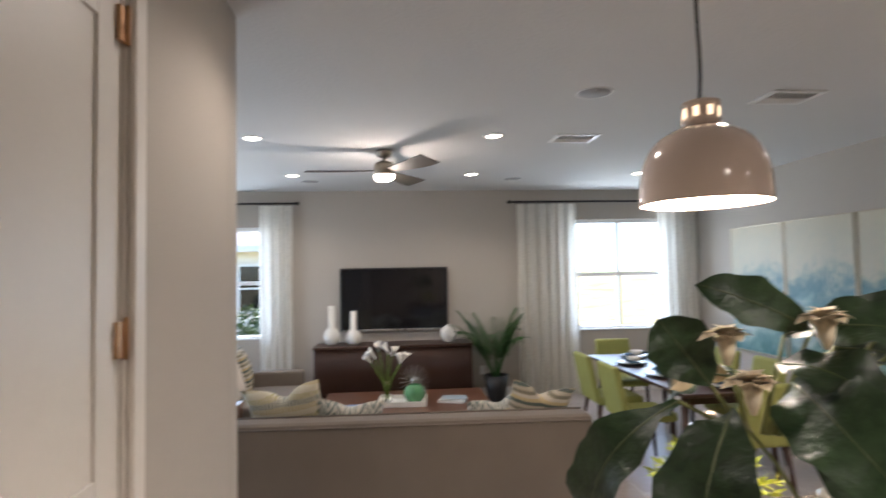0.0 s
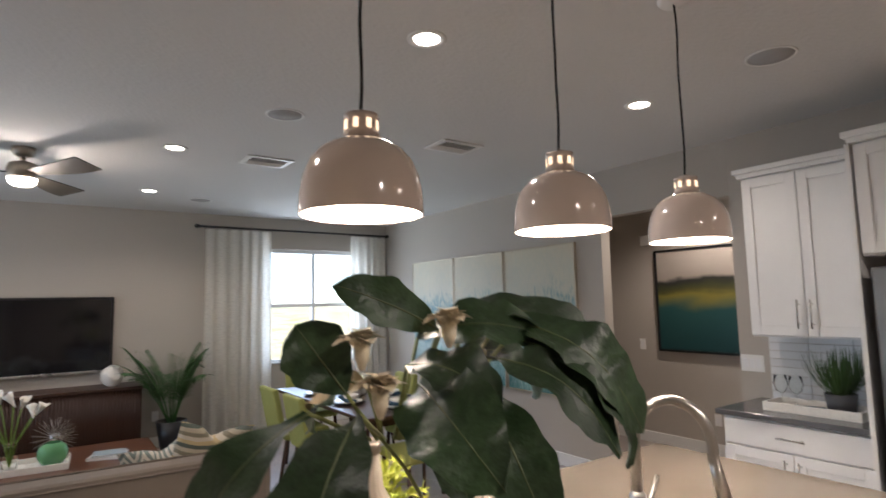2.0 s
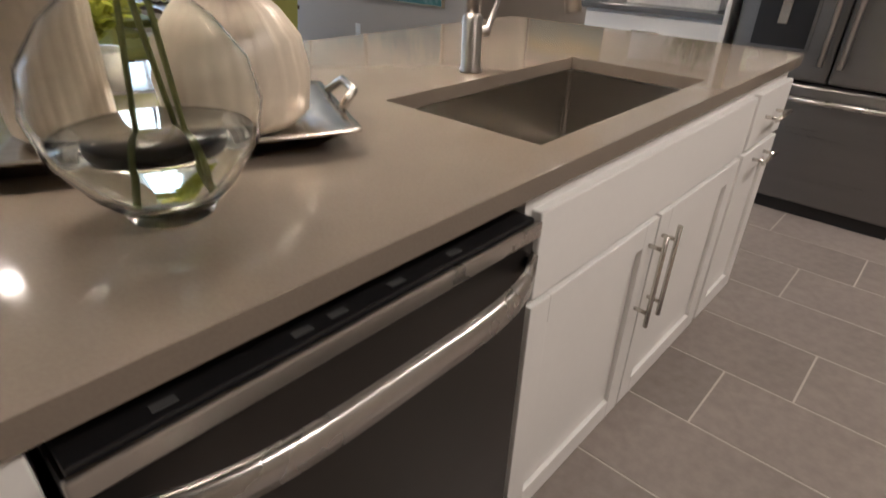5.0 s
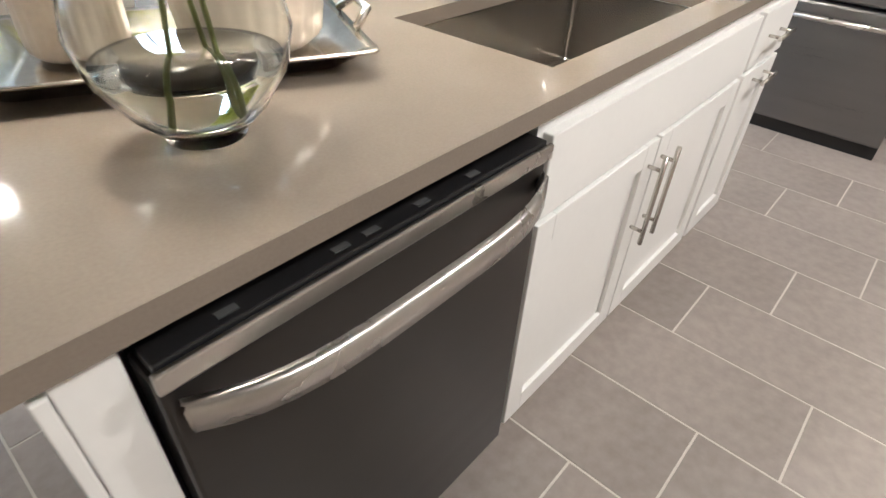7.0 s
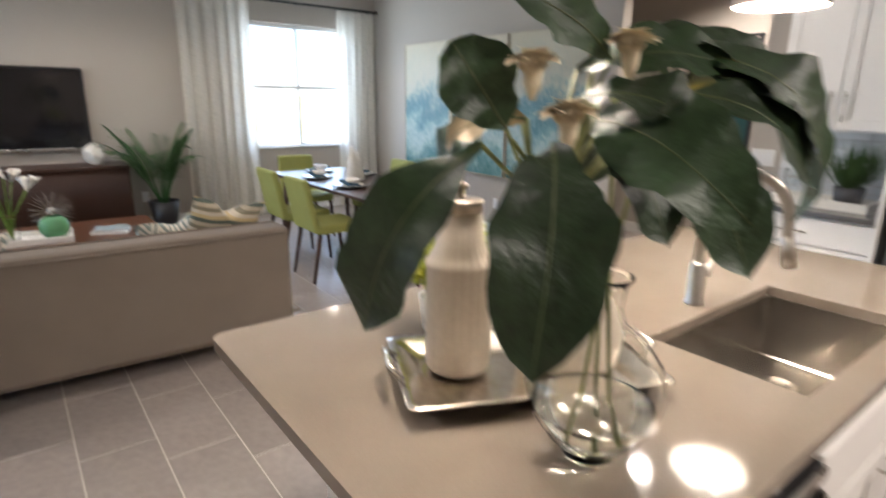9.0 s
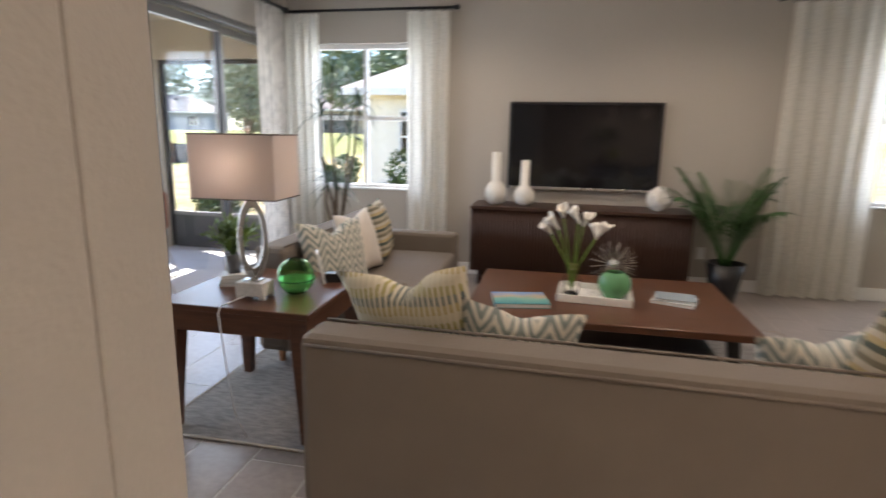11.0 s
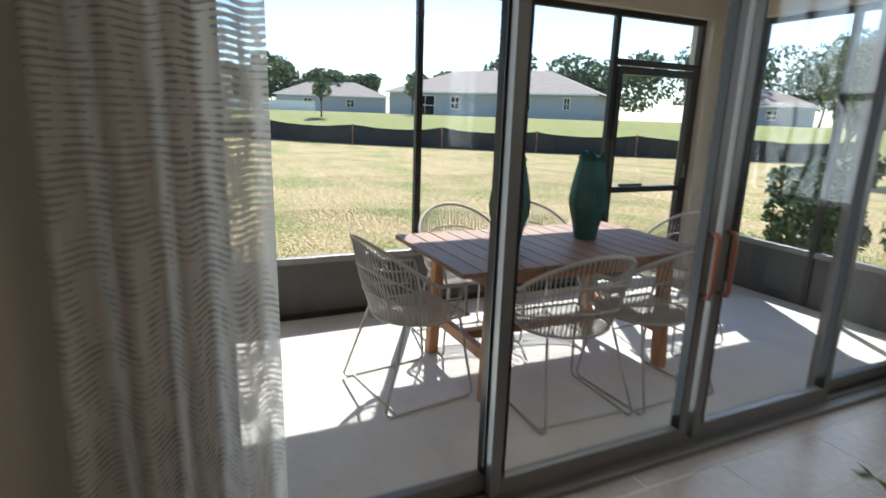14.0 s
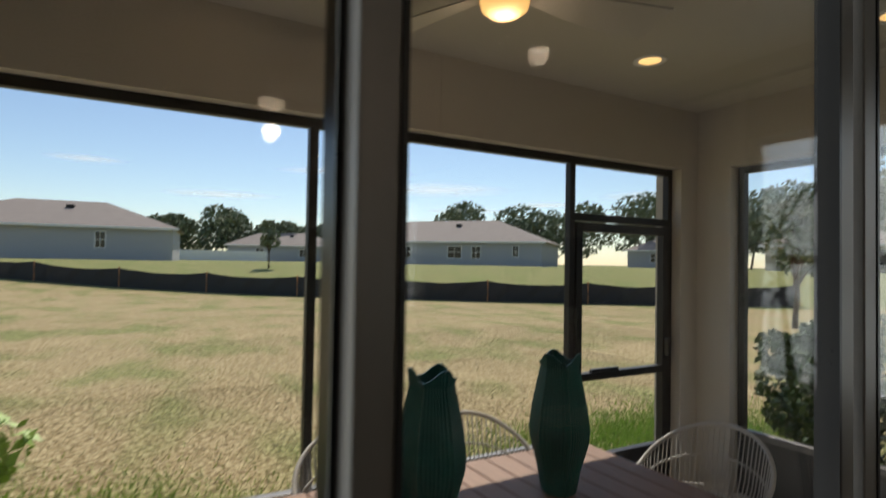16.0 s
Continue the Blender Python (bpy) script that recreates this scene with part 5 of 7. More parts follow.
# ---- console, television, dining ----
co = thing("media_console", "dark walnut fluted media console on short legs", "sideboard", (0, 0, 0))
CX0, CX1, CY0, CY1 = 1.07, 3.08, 9.70, 10.20
part("carcass", boxes((CX0 + 0.01, CX1 - 0.01, CY0 + 0.02, CY1, 0.17, 0.77)), M_DARKWD, co)
part("top", boxes((CX0, CX1, CY0 - 0.01, CY1, 0.77, 0.80, 0.004)), M_DARKWD, co)
rib = mesh("rib", tube(bmesh.new(), [(0, 0, 0.175), (0, 0, 0.768)], 0.012, 6), M_DARKWD)
for x, y in [(CX0 + 0.02 + k * 0.03, CY0 + 0.018) for k in range(66)] + [(CX0 + 0.012, CY0 + 0.04 + k * 0.03) for k in range(16)]:
    r = new("rib", rib)
    r.parent, r.location = co, (x, y, 0)
for x in (CX0 + 0.1, CX1 - 0.1):
    for y in (CY0 + 0.08, CY1 - 0.08):
        part("leg", turned([(0.016, 0), (0.028, 0.17)], 10, cx=x, cy=y), M_DARKWD, co)
tv = thing("television", "flat black television on the wall above a console", "television", (2.09, TVY, 1.36))
part("screen", boxes((-0.70, 0.70, -0.062, -0.05, -0.40, 0.40)), M_SCREEN, tv)
for r in ((-0.725, -0.70, -0.066, -0.02, -0.425, 0.425, 0.004), (0.70, 0.725, -0.066, -0.02, -0.425, 0.425, 0.004), (-0.70, 0.70, -0.066, -0.02, 0.40, 0.425, 0.004)):
    part("bezel", boxes(r), M_BLACK, tv)
part("lower_bezel", boxes((-0.70, 0.70, -0.067, -0.02, -0.425, -0.40, 0.004)), M_STEEL, tv, "silver lower edge")
part("back_shell", boxes((-0.70, 0.70, -0.05, -0.002, -0.40, 0.40)), M_BLACK, tv)
bottle = [(0.05, 0), (0.085, 0.03), (0.105, 0.09), (0.10, 0.15), (0.07, 0.20), (0.045, 0.225), (0.043, 0.50), (0.036, 0.50), (0.034, 0.24)]
solid("bottle_vase", turned(bottle, 28), M_CERAM, "tall white long-necked ceramic bottle vase", "vase", (1.28, 9.92, 0.80), group="white vases on the console")
solid("bottle_vase", turned([(r * 0.95, z * (0.86)) for r, z in bottle], 28), M_CERAM, "shorter white long-necked ceramic bottle vase", "vase", (1.56, 9.90, 0.80), group="white vases on the console")
bm = bmesh.new()
bmesh.ops.create_icosphere(bm, subdivisions=3, radius=0.115)
for v in bm.verts:
    v.co *= 1 + 0.16 * noise.noise(v.co * 16)
solid("coral_ball", bm, M_CERAM, "knobbly white coral ball on the console", "ornament", (2.80, 9.92, 0.912))

dt = thing("dining_table", "dark walnut dining table laid for six", "dining table", (0, 0, 0))
DX0, DX1, DY0, DY1 = 4.22, 5.10, 6.62, 8.70
part("tabletop", boxes((DX0, DX1, DY0, DY1, 0.725, 0.755, 0.006)), M_DARKWD, dt)
for y in (DY0 + 0.12, DY1 - 0.145):
    part("apron", boxes((DX0 + 0.1, DX1 - 0.1, y, y + 0.025, 0.65, 0.725)), M_DARKWD, dt)
for x, sx in ((DX0 + 0.10, -1), (DX1 - 0.10, 1)):
    for y, sy in ((DY0 + 0.18, -1), (DY1 - 0.18, 1)):
        part("leg", tube(bmesh.new(), [(x + sx * 0.04, y + sy * 0.03, 0.0), (x, y, 0.725)], [0.02, 0.034], 8), M_DARKWD, dt)


def dining_chair(at, rz):
    c = thing("dining_chair", "lime green upholstered dining chair with dark legs", "chair", at, rz, group="chairs round the dining table")
    part("seat", boxes((-0.22, 0.22, -0.22, 0.22, 0.41, 0.49, 0.025)), M_LIME, c)
    bm = boxes((-0.215, 0.215, -0.25, -0.19, 0.43, 0.88, 0.022))
    for v in bm.verts:
        if v.co.z > 0.45:
            v.co.y -= (v.co.z - 0.45) * 0.20
            v.co.x *= 1 - (v.co.z - 0.45) * 0.12
    part("backrest", bm, M_LIME, c)
    for x in (-0.19, 0.19):
        for y, o in ((-0.19, -0.08), (0.18, 0.03)):
            part("leg", tube(bmesh.new(), [(x * 1.08, y + o, 0), (x, y, 0.415)], [0.013, 0.02], 8), M_DARKWD, c)
    return c


ch0 = dining_chair((4.66, 6.60, 0), 0)
for x, y, r in ((4.22, 7.35, -90), (4.22, 8.0, -90), (5.12, 7.35, 90), (5.12, 8.0, 90), (4.66, 8.78, 180)):
    copy_thing(ch0, pose(x, y, 0, 0, 0, r))
M_NAVY = mat("navy_napkin", (0.02, 0.06, 0.10), 0.8, fine=200)


def place_setting(x, y, rz):
    p = thing("place_setting", "stacked white plates with folded napkin on the dining table", "plates", (x, y, 0.755), rz, group="settings on the dining table")
    part("charger", turned([(0, 0.002), (0.10, 0.004), (0.155, 0.014), (0.155, 0.018), (0.10, 0.009), (0, 0.008)], 28), M_BLKMET, p, "dark charger plate")
    part("plate", turned([(0, 0.012), (0.08, 0.013), (0.13, 0.024), (0.13, 0.028), (0.08, 0.018), (0, 0.017)], 28), M_CERAM, p)
    bm = boxes((-0.05, 0.05, -0.11, 0.11, 0.022, 0.05, 0.012))
    for v in bm.verts:
        v.co.z += 0.02 * math.sin(v.co.y * 24)
        v.co.x *= 0.55 + 4 * abs(v.co.y)
    part("napkin", bm, M_NAVY, p, "navy cloth napkin")
    part("bowl", turned([(0.03, 0.03), (0.055, 0.04), (0.07, 0.075), (0.066, 0.075), (0.05, 0.045), (0, 0.04)], 22, cx=0.03), M_CERAM, p)
    return p


ps = place_setting(4.42, 7.35, 0)
for x, y, r in ((4.42, 8.0, 0), (4.90, 7.35, 180), (4.90, 8.0, 180), (4.66, 6.85, 90), (4.66, 8.45, -90)):
    copy_thing(ps, pose(x, y, 0.755, 0, 0, r))
for x, y, h in ((4.60, 7.62, 0.34), (4.72, 7.75, 0.27)):
    solid("cone_vase", turned([(0.06, 0), (0.075, 0.02), (0.05, h * 0.5), (0.012, h), (0.008, h)], 20), M_CERAM, "white cone-shaped vase on the dining table", "vase", (x, y, 0.755), group="cones on the dining table")

# ---- curtains and rods ----
def curtain(name, label, cloth, x0, x1, y, z0, z1, folds, depth=0.05, along="x", flare=0.0):
    bm, n, m = bmesh.new(), folds * 10, 14
    g = []
    for i in range(n + 1):
        u = i / n
        col = []
        for j in range(m + 1):
            w = (j / (m - 1) * 0.982) if j < m else 1.0
            z = z1 - (z1 - z0) * w
            amp = depth * (0.35 + 0.65 * w)
            ph = u * folds * 2 * math.pi + 0.7 * math.sin(u * 9 + w * 1.5)
            a = x0 + (x1 - x0) * u + flare * (w ** 1.5) * (u - 0.5)
            b = y + amp * math.sin(ph) + 0.012 * noise.noise((u * 6, w * 3, 1))
            col.append(bm.verts.new((a, b, z) if along == "x" else (b, a, z)))
        g.append(col)
    for i in range(n):
        for j in range(m):
            q = bm.faces.new((g[i][j], g[i + 1][j], g[i + 1][j + 1], g[i][j + 1]))
            q.smooth, q.material_index = True, int(j == m - 1 and isinstance(cloth, tuple))
    c = thing(name, label, "curtain", (0, 0, 0))
    part("cloth", bm, cloth, c)
    head = [((x0 + (x1 - x0) * k / 6, y, z1 + 0.012) if along == "x" else (y, x0 + (x1 - x0) * k / 6, z1 + 0.012)) for k in range(7)]
    for p in head:
        bm2 = bmesh.new()
        tube(bm2, [(p[0] + (0.02 * math.cos(a) if along != "x" else 0), p[1] + (0.02 * math.cos(a) if along == "x" else 0), p[2] + 0.02 * math.sin(a)) for a in [k * math.pi / 5 for k in range(10)]], 0.0025, 4, True)
        part("ring", bm2, M_BLKMET, c)
    return c


def rod(p, q, posts):
    r = thing("curtain_rod", "black metal curtain rod with end finials", "curtain rod", (0, 0, 0))
    p, q = Vector(p), Vector(q)
    part("pole", tube(bmesh.new(), [p, q], 0.014, 10), M_BLKMET, r)
    for e, d in ((p, p - q), (q, q - p)):
        d = d.normalized()
        part("finial", tube(bmesh.new(), [e, e + d * 0.03, e + d * 0.05, e + d * 0.07], [0.014, 0.024, 0.026, 0.008], 10), M_BLKMET, r)
    for a, b in posts:
        part("bracket", tube(bmesh.new(), [a, b], 0.009, 6), M_BLKMET, r)
    return r


RZ = 2.66
rod((3.72, 10.13, RZ), (6.36, 10.13, RZ), [((3.9, 10.13, RZ), (3.9, 10.249, RZ)), ((5.28, 10.13, RZ), (5.28, 10.249, RZ)), ((6.3, 10.13, RZ), (6.3, 10.249, RZ))])
rod((-0.98, 10.13, RZ), (0.78, 10.13, RZ), [((0.70, 10.13, RZ), (0.70, 10.249, RZ)), ((-0.9, 10.13, RZ), (-0.9, 10.249, RZ))])
rod((-0.92, 5.72, RZ), (-0.92, 10.0, RZ), [((-0.92, 5.8, RZ), (LX, 5.8, RZ)), ((-0.92, 8.0, RZ), (LX, 8.0, RZ))])
curtain("curtain", "sheer white linen curtain beside the dining window", M_SHEER, 3.78, 4.62, 10.12, 0.015, RZ - 0.03, 6, 0.04)
curtain("curtain", "sheer white linen curtain at the dining window corner", M_SHEER, 5.78, 6.36, 10.12, 0.015, RZ - 0.03, 5, 0.04)
curtain("curtain", "sheer white linen curtain beside the media console", M_SHEER, 0.33, 0.76, 10.12, 0.015, RZ - 0.03, 4, 0.04)
curtain("curtain", "sheer white linen curtain in the room corner", M_SHEER, -0.98, -0.60, 10.10, 0.015, RZ - 0.03, 4, 0.04)
curtain("curtain", "open-weave grey curtain gathered at the sliding doors", (M_WEAVE, M_HEM), 5.95, 6.385, -0.91, 0.015, RZ - 0.03, 4, 0.055, "y", 0.05)
curtain("curtain", "open-weave grey curtain at the far end of the sliding doors", (M_WEAVE, M_HEM), 9.42, 9.95, -0.91, 0.015, RZ - 0.03, 5, 0.045, "y")

# ---- pictures on the walls ----
SEA = [(0.0, (0.06, 0.17, 0.17)), (0.14, (0.20, 0.32, 0.30)), (0.26, (0.42, 0.50, 0.47)), (0.36, (0.20, 0.33, 0.34)), (0.47, (0.08, 0.19, 0.22)), (0.58, (0.20, 0.30, 0.30)), (0.68, (0.46, 0.46, 0.37)), (1.0, (0.55, 0.50, 0.37))]
for k, (a, b) in enumerate(((8.46, 9.43), (7.49, 8.43), (6.42, 7.46))):
    art = thing("painting", "tall teal and sand abstract sea painting in slim frame", "painting", (RX, (a + b) / 2, 1.435), group="triptych on the dining wall")
    w, h = (b - a) / 2, 0.765
    part("canvas", boxes((-0.028, -0.004, -w + 0.012, w - 0.012, -h + 0.012, h - 0.012)), picture("sea_picture", SEA, 9 + k, (1, 5.0, 1.3), 0.5, -0.75, 0.75), art)
    part("frame", boxes((-0.036, -0.002, -w, -w + 0.012, -h, h, 0.002), (-0.036, -0.002, w - 0.012, w, -h, h, 0.002), (-0.036, -0.002, -w + 0.012, w - 0.012, -h, -h + 0.012, 0.002), (-0.036, -0.002, -w + 0.012, w - 0.012, h - 0.012, h, 0.002)),
         mat("pale_gilt", (0.50, 0.44, 0.33), 0.35, 0.6), art)
NIGHT = [(0.0, (0.012, 0.05, 0.055)), (0.40, (0.02, 0.075, 0.075)), (0.55, (0.20, 0.17, 0.03)), (0.60, (0.07, 0.07, 0.02)), (0.68, (0.018, 0.02, 0.018)), (0.72, (0.30, 0.26, 0.22)), (1.0, (0.42, 0.37, 0.32))]
art = thing("painting", "dark green and grey landscape painting in black frame", "painting", (7.9, 6.03, 1.60))
part("canvas", boxes((-0.035, -0.005, -0.46, 0.46, -0.54, 0.54)), picture("night_picture", NIGHT, 2, (1, 1, 3), 0.14, -0.55, 0.55), art)
part("frame", boxes((-0.045, -0.002, -0.485, -0.46, -0.565, 0.565), (-0.045, -0.002, 0.46, 0.485, -0.565, 0.565), (-0.045, -0.002, -0.46, 0.46, -0.565, -0.54), (-0.045, -0.002, -0.46, 0.46, 0.54, 0.565)), M_BLACK, art)


def plate(at, face, w=0.075, h=0.12, kind="light switch", gangs=1):
    p = thing("light_switch" if "switch" in kind else "power_outlet", "white plastic %s plate on the wall" % kind, kind, at, face)
    part("cover", boxes((-w / 2, w / 2, -0.006, 0, -h / 2, h / 2, 0.002)), M_TRIM, p)
    for g in range(gangs):
        x = (g - (gangs - 1) / 2) * 0.045
        part("rocker", boxes((x - 0.016, x + 0.016, -0.009, -0.006, -0.032, 0.032, 0.0015)), M_WHITEFR, p)


plate((RX - 0.001, 4.79, 1.14), -90, 0.165, 0.12, "light switch", 3)
plate((RX - 0.001, 6.24, 1.12), -90)
plate((7.899, 6.75, 1.10), -90)
plate((RX - 0.001, 7.62, 0.36), -90, 0.075, 0.12, "power outlet")
plate((7.899, 5.9, 0.36), -90, 0.075, 0.12, "power outlet")
plate((3.28, TVY - 0.001, 0.36), 0, 0.075, 0.12, "power outlet")
hv = thing("alarm_chime", "small white box high on the hallway wall", "alarm box", (7.86, 6.6, 2.30))
part("case", boxes((0, 0.038, -0.09, 0.09, -0.06, 0.06, 0.006)), M_TRIM, hv)


# ---- plants ----
def leaf(bm, a, b, width, bend=0.12, fold=0.25, face=(0, 0, 1), n=8, shape=1.0, blunt=False):
    """A broad leaf from a to b: tapered, arched and folded along its rib."""
    a, b, face = Vector(a), Vector(b), Vector(face)
    d = b - a
    L = d.length
    side = d.cross(face).normalized()
    up = side.cross(d).normalized()
    rows = []
    for k in range(n + 1):
        u = k / n
        w = width / 2 * (math.sin(math.pi * min(1, u ** 0.8)) ** 0.75 if 0 < u < 1 else 0.03) * shape
        c = a + d * u + up * (bend * L * math.sin(math.pi * u) - bend * 0.4 * L * u * u)
        if blunt:                                       # an obovate blade, broad past its middle, with a short tip
            w = width / 2 * max(0.03, math.sin(math.pi * u ** 1.15) ** 0.62 * (0.78 + 0.3 * u)) * (1 + 0.05 * math.sin(u * 23 + a.y * 70))
        wv = (0.075 if blunt else 0.05) * width * math.sin(u * 15 + a.x * 40) + 0.03 * width * math.sin(u * 31 + a.z * 50)
        rows.append([bm.verts.new(c + side * (s * w) + up * (fold * abs(s) * w + wv * s)) for s in (-1, -0.5, 0, 0.5, 1)])
    for p, q in zip(rows, rows[1:]):
        for j in range(4):
            bm.faces.new((p[j], q[j], q[j + 1], p[j + 1])).smooth = True
    return bm


PC = Vector((2.80, 3.56, 0))                            # the arrangement's middle; PR runs to its right, PF away from the aisle
PR, PF = Vector((0.785, -0.62, 0)), Vector((0.62, 0.785, 0))


def pl(a, d, z):
    return PC + PR * a + PF * d + Vector((0, 0, z))


mg = thing("magnolia_arrangement", "dark magnolia branches in a round clear glass vase", "flower arrangement", (2.795, 3.485, IT))
off = Vector((2.795, 3.485, IT))
vp = [(0.045, 0.0), (0.062, 0.004), (0.066, 0.014), (0.10, 0.04), (0.138, 0.085), (0.150, 0.13), (0.138, 0.175), (0.10, 0.215), (0.055, 0.245), (0.043, 0.275), (0.050, 0.31), (0.062, 0.325)]
part("vase", turned([(r * 0.78, z) for r, z in vp] + [(r * 0.78 - 0.003, z if z > 0.02 else 0.018) for r, z in vp[:1:-1]] + [(0, 0.018)], 48), M_CLEAR, mg, "round clear glass vase")
part("water", turned([(0, 0.0195), (0.044, 0.0195), (0.071, 0.045), (0.100, 0.085), (0.103, 0.098), (0, 0.098)], 40), M_WATER, mg)
rnd = random.Random(11)
stems = [((-0.02, 0.02, 0.022), (-0.12, -0.12, 0.54)), ((0.03, -0.02, 0.022), (0.02, -0.10, 0.60)), ((0.04, 0.02, 0.022), (0.10, -0.08, 0.62))]
for p, q in stems:
    neck = Vector((rnd.uniform(-0.02, 0.02), rnd.uniform(-0.02, 0.02), 0.28))
    end = pl(q[0], q[1], IT + q[2]) - off
    part("stem", tube(bmesh.new(), [p, Vector(p).lerp(neck, 0.6), neck, neck.lerp(end, 0.5) + Vector((0, 0, 0.02)), end], [0.003, 0.0035, 0.0035, 0.0035, 0.003], 8), M_STEM, mg)
TO_EYE = -PF + Vector((0, 0, 0.35))
LEAVES = [(0.02, -0.07, 1.585, -0.135, -0.17, 1.665, 0.085, 0.1), (-0.13, -0.12, 1.485, -0.21, -0.14, 1.60, 0.12, 0.02), (-0.17, -0.20, 1.47, -0.33, -0.25, 1.235, 0.13, 0.2), (-0.085, -0.24, 1.475, -0.125, -0.43, 1.265, 0.135, 0.16),
          (-0.01, -0.12, 1.50, 0.11, -0.34, 1.41, 0.145, 0.14), (0.09, -0.14, 1.50, 0.18, -0.24, 1.31, 0.11, 0.12), (0.13, -0.04, 1.60, 0.37, -0.08, 1.42, 0.12, 0.22), (0.14, -0.08, 1.57, 0.36, -0.06, 1.36, 0.11, 0.25),
          (0.03, 0.02, 1.61, 0.35, -0.02, 1.50, 0.11, 0.2), (-0.02, -0.04, 1.57, 0.19, -0.08, 1.585, 0.11, 0.12), (-0.03, -0.12, 1.53, 0.12, -0.22, 1.49, 0.11, 0.14), (-0.10, -0.04, 1.50, -0.24, 0.02, 1.40, 0.12, 0.2),
          (0.05, 0.06, 1.54, 0.22, 0.20, 1.44, 0.13, 0.2), (0.0, 0.02, 1.50, 0.06, 0.22, 1.36, 0.14, 0.2), (0.0, -0.10, 1.47, 0.07, -0.24, 1.36, 0.10, 0.2), (-0.10, -0.10, 1.50, -0.22, -0.03, 1.46, 0.09, 0.15),
          (0.06, -0.06, 1.57, 0.26, 0.0, 1.56, 0.10, 0.15), (0.10, -0.10, 1.54, 0.31, -0.15, 1.40, 0.12, 0.2)]
for k, (a0, d0, z0, a1, d1, z1, w, bend) in enumerate(LEAVES):
    p0, p1 = pl(a0, d0, z0) - off, pl(a1, d1, z1) - off
    bm = leaf(bmesh.new(), p0, p1, w, bend, 0.22, TO_EYE if k in (0, 1, 4, 5) else (TO_EYE * 0.8 + Vector((0.1, 0.1, 0.75 if k % 3 else 0.4))), 16, 1.0, True)
    bm.verts.ensure_lookup_table()
    rib = [bm.verts[5 * j + 2].co.copy() for j in range(0, 17, 2)]
    blade = part("leaf", bm, M_LEAFB if k in (15,) else M_LEAF, mg)
    part("midrib", tube(bmesh.new(), rib, [0.0026 - 0.00022 * j for j in range(9)], 5), M_RIB, blade, "paler raised midrib")
    part("petiole", tube(bmesh.new(), [p0, pl(-0.05 + a0 * 0.3, -0.07, 1.40) - off], 0.0035, 5), M_STEM, blade)
for k, (a, d, z) in enumerate(((-0.10, -0.14, 1.555), (-0.06, -0.20, 1.49), (0.04, -0.10, 1.585))):
    c = pl(a, d, z) - off
    bloom = part("dried_bloom", turned([(0.004, -0.03), (0.012, -0.01), (0.014, 0.012), (0.004, 0.026)], 10), M_FLOWER, mg, "cream dried bloom")
    bloom.location = c
    for j in range(18):
        t = j * 2.4
        rr = 0.010 + 0.0013 * j
        part("petal", leaf(bmesh.new(), (0, 0, -0.008), (math.cos(t) * rr * 1.5, math.sin(t) * rr * 1.5, 0.042 - 0.0014 * j), 0.040, 0.3, 0.35, (0, 0, 1), 6, 1.0, True), M_FLOWER, bloom)

tr = thing("serving_tray", "tarnished silver rectangular tray on the worktop", "tray", (2.905, 3.76, IT), -25)
bm = bmesh.new()                                        # a shallow dish: flat floor, flared sides, rolled lip
loops = []
for w, d, z in ((0.215, 0.115, 0.005), (0.225, 0.125, 0.009), (0.262, 0.152, 0.034), (0.282, 0.168, 0.038), (0.284, 0.170, 0.034), (0.262, 0.150, 0.026), (0.228, 0.124, 0.002), (0.215, 0.115, 0.0)):
    ring = []
    for cx, cy, a0 in ((w - 0.02, d - 0.02, 0), (0.02 - w, d - 0.02, 90), (0.02 - w, 0.02 - d, 180), (w - 0.02, 0.02 - d, 270)):
        ring += [bm.verts.new((cx + 0.02 * math.cos(radians(a0 + 30 * k)), cy + 0.02 * math.sin(radians(a0 + 30 * k)), z)) for k in range(4)]
    loops.append(ring)
for p, q in zip(loops, loops[1:]):
    for k in range(16):
        bm.faces.new((p[k], p[(k + 1) % 16], q[(k + 1) % 16], q[k])).smooth = True
bm.faces.new(loops[0]), bm.faces.new(loops[-1][::-1])
part("dish", bm, mat("old_silver", (0.66, 0.62, 0.56), 0.22, 1.0, colour2=(0.48, 0.44, 0.38), scale=9), tr)
for s in (-1, 1):
    part("handle", tube(bmesh.new(), [(s * 0.275, -0.06, 0.042), (s * 0.30, -0.04, 0.065), (s * 0.30, 0.04, 0.065), (s * 0.275, 0.06, 0.042)], 0.007, 8), M_CHROME, tr)


def canister(at, label, body, lobes, lid_z):
    c = thing("ceramic_jar", label, "jar", at, group="cream jars on the tray")
    bm = turned(body, 72, wave=0.018, lobes=lobes)
    part("jar", bm, M_CREAM, c)
    r = body[-1][0]
    part("collar", turned([(r, lid_z - 0.012), (r + 0.004, lid_z - 0.010), (r + 0.004, lid_z + 0.012), (r - 0.004, lid_z + 0.014), (0, lid_z + 0.016)], 28), M_FANM, c, "dull bronze collar")
    part("knob", turned([(0.006, lid_z + 0.012), (0.006, lid_z + 0.03), (0.016, lid_z + 0.036), (0.016, lid_z + 0.044), (0.004, lid_z + 0.05)], 16), M_FANM, c)
    return c


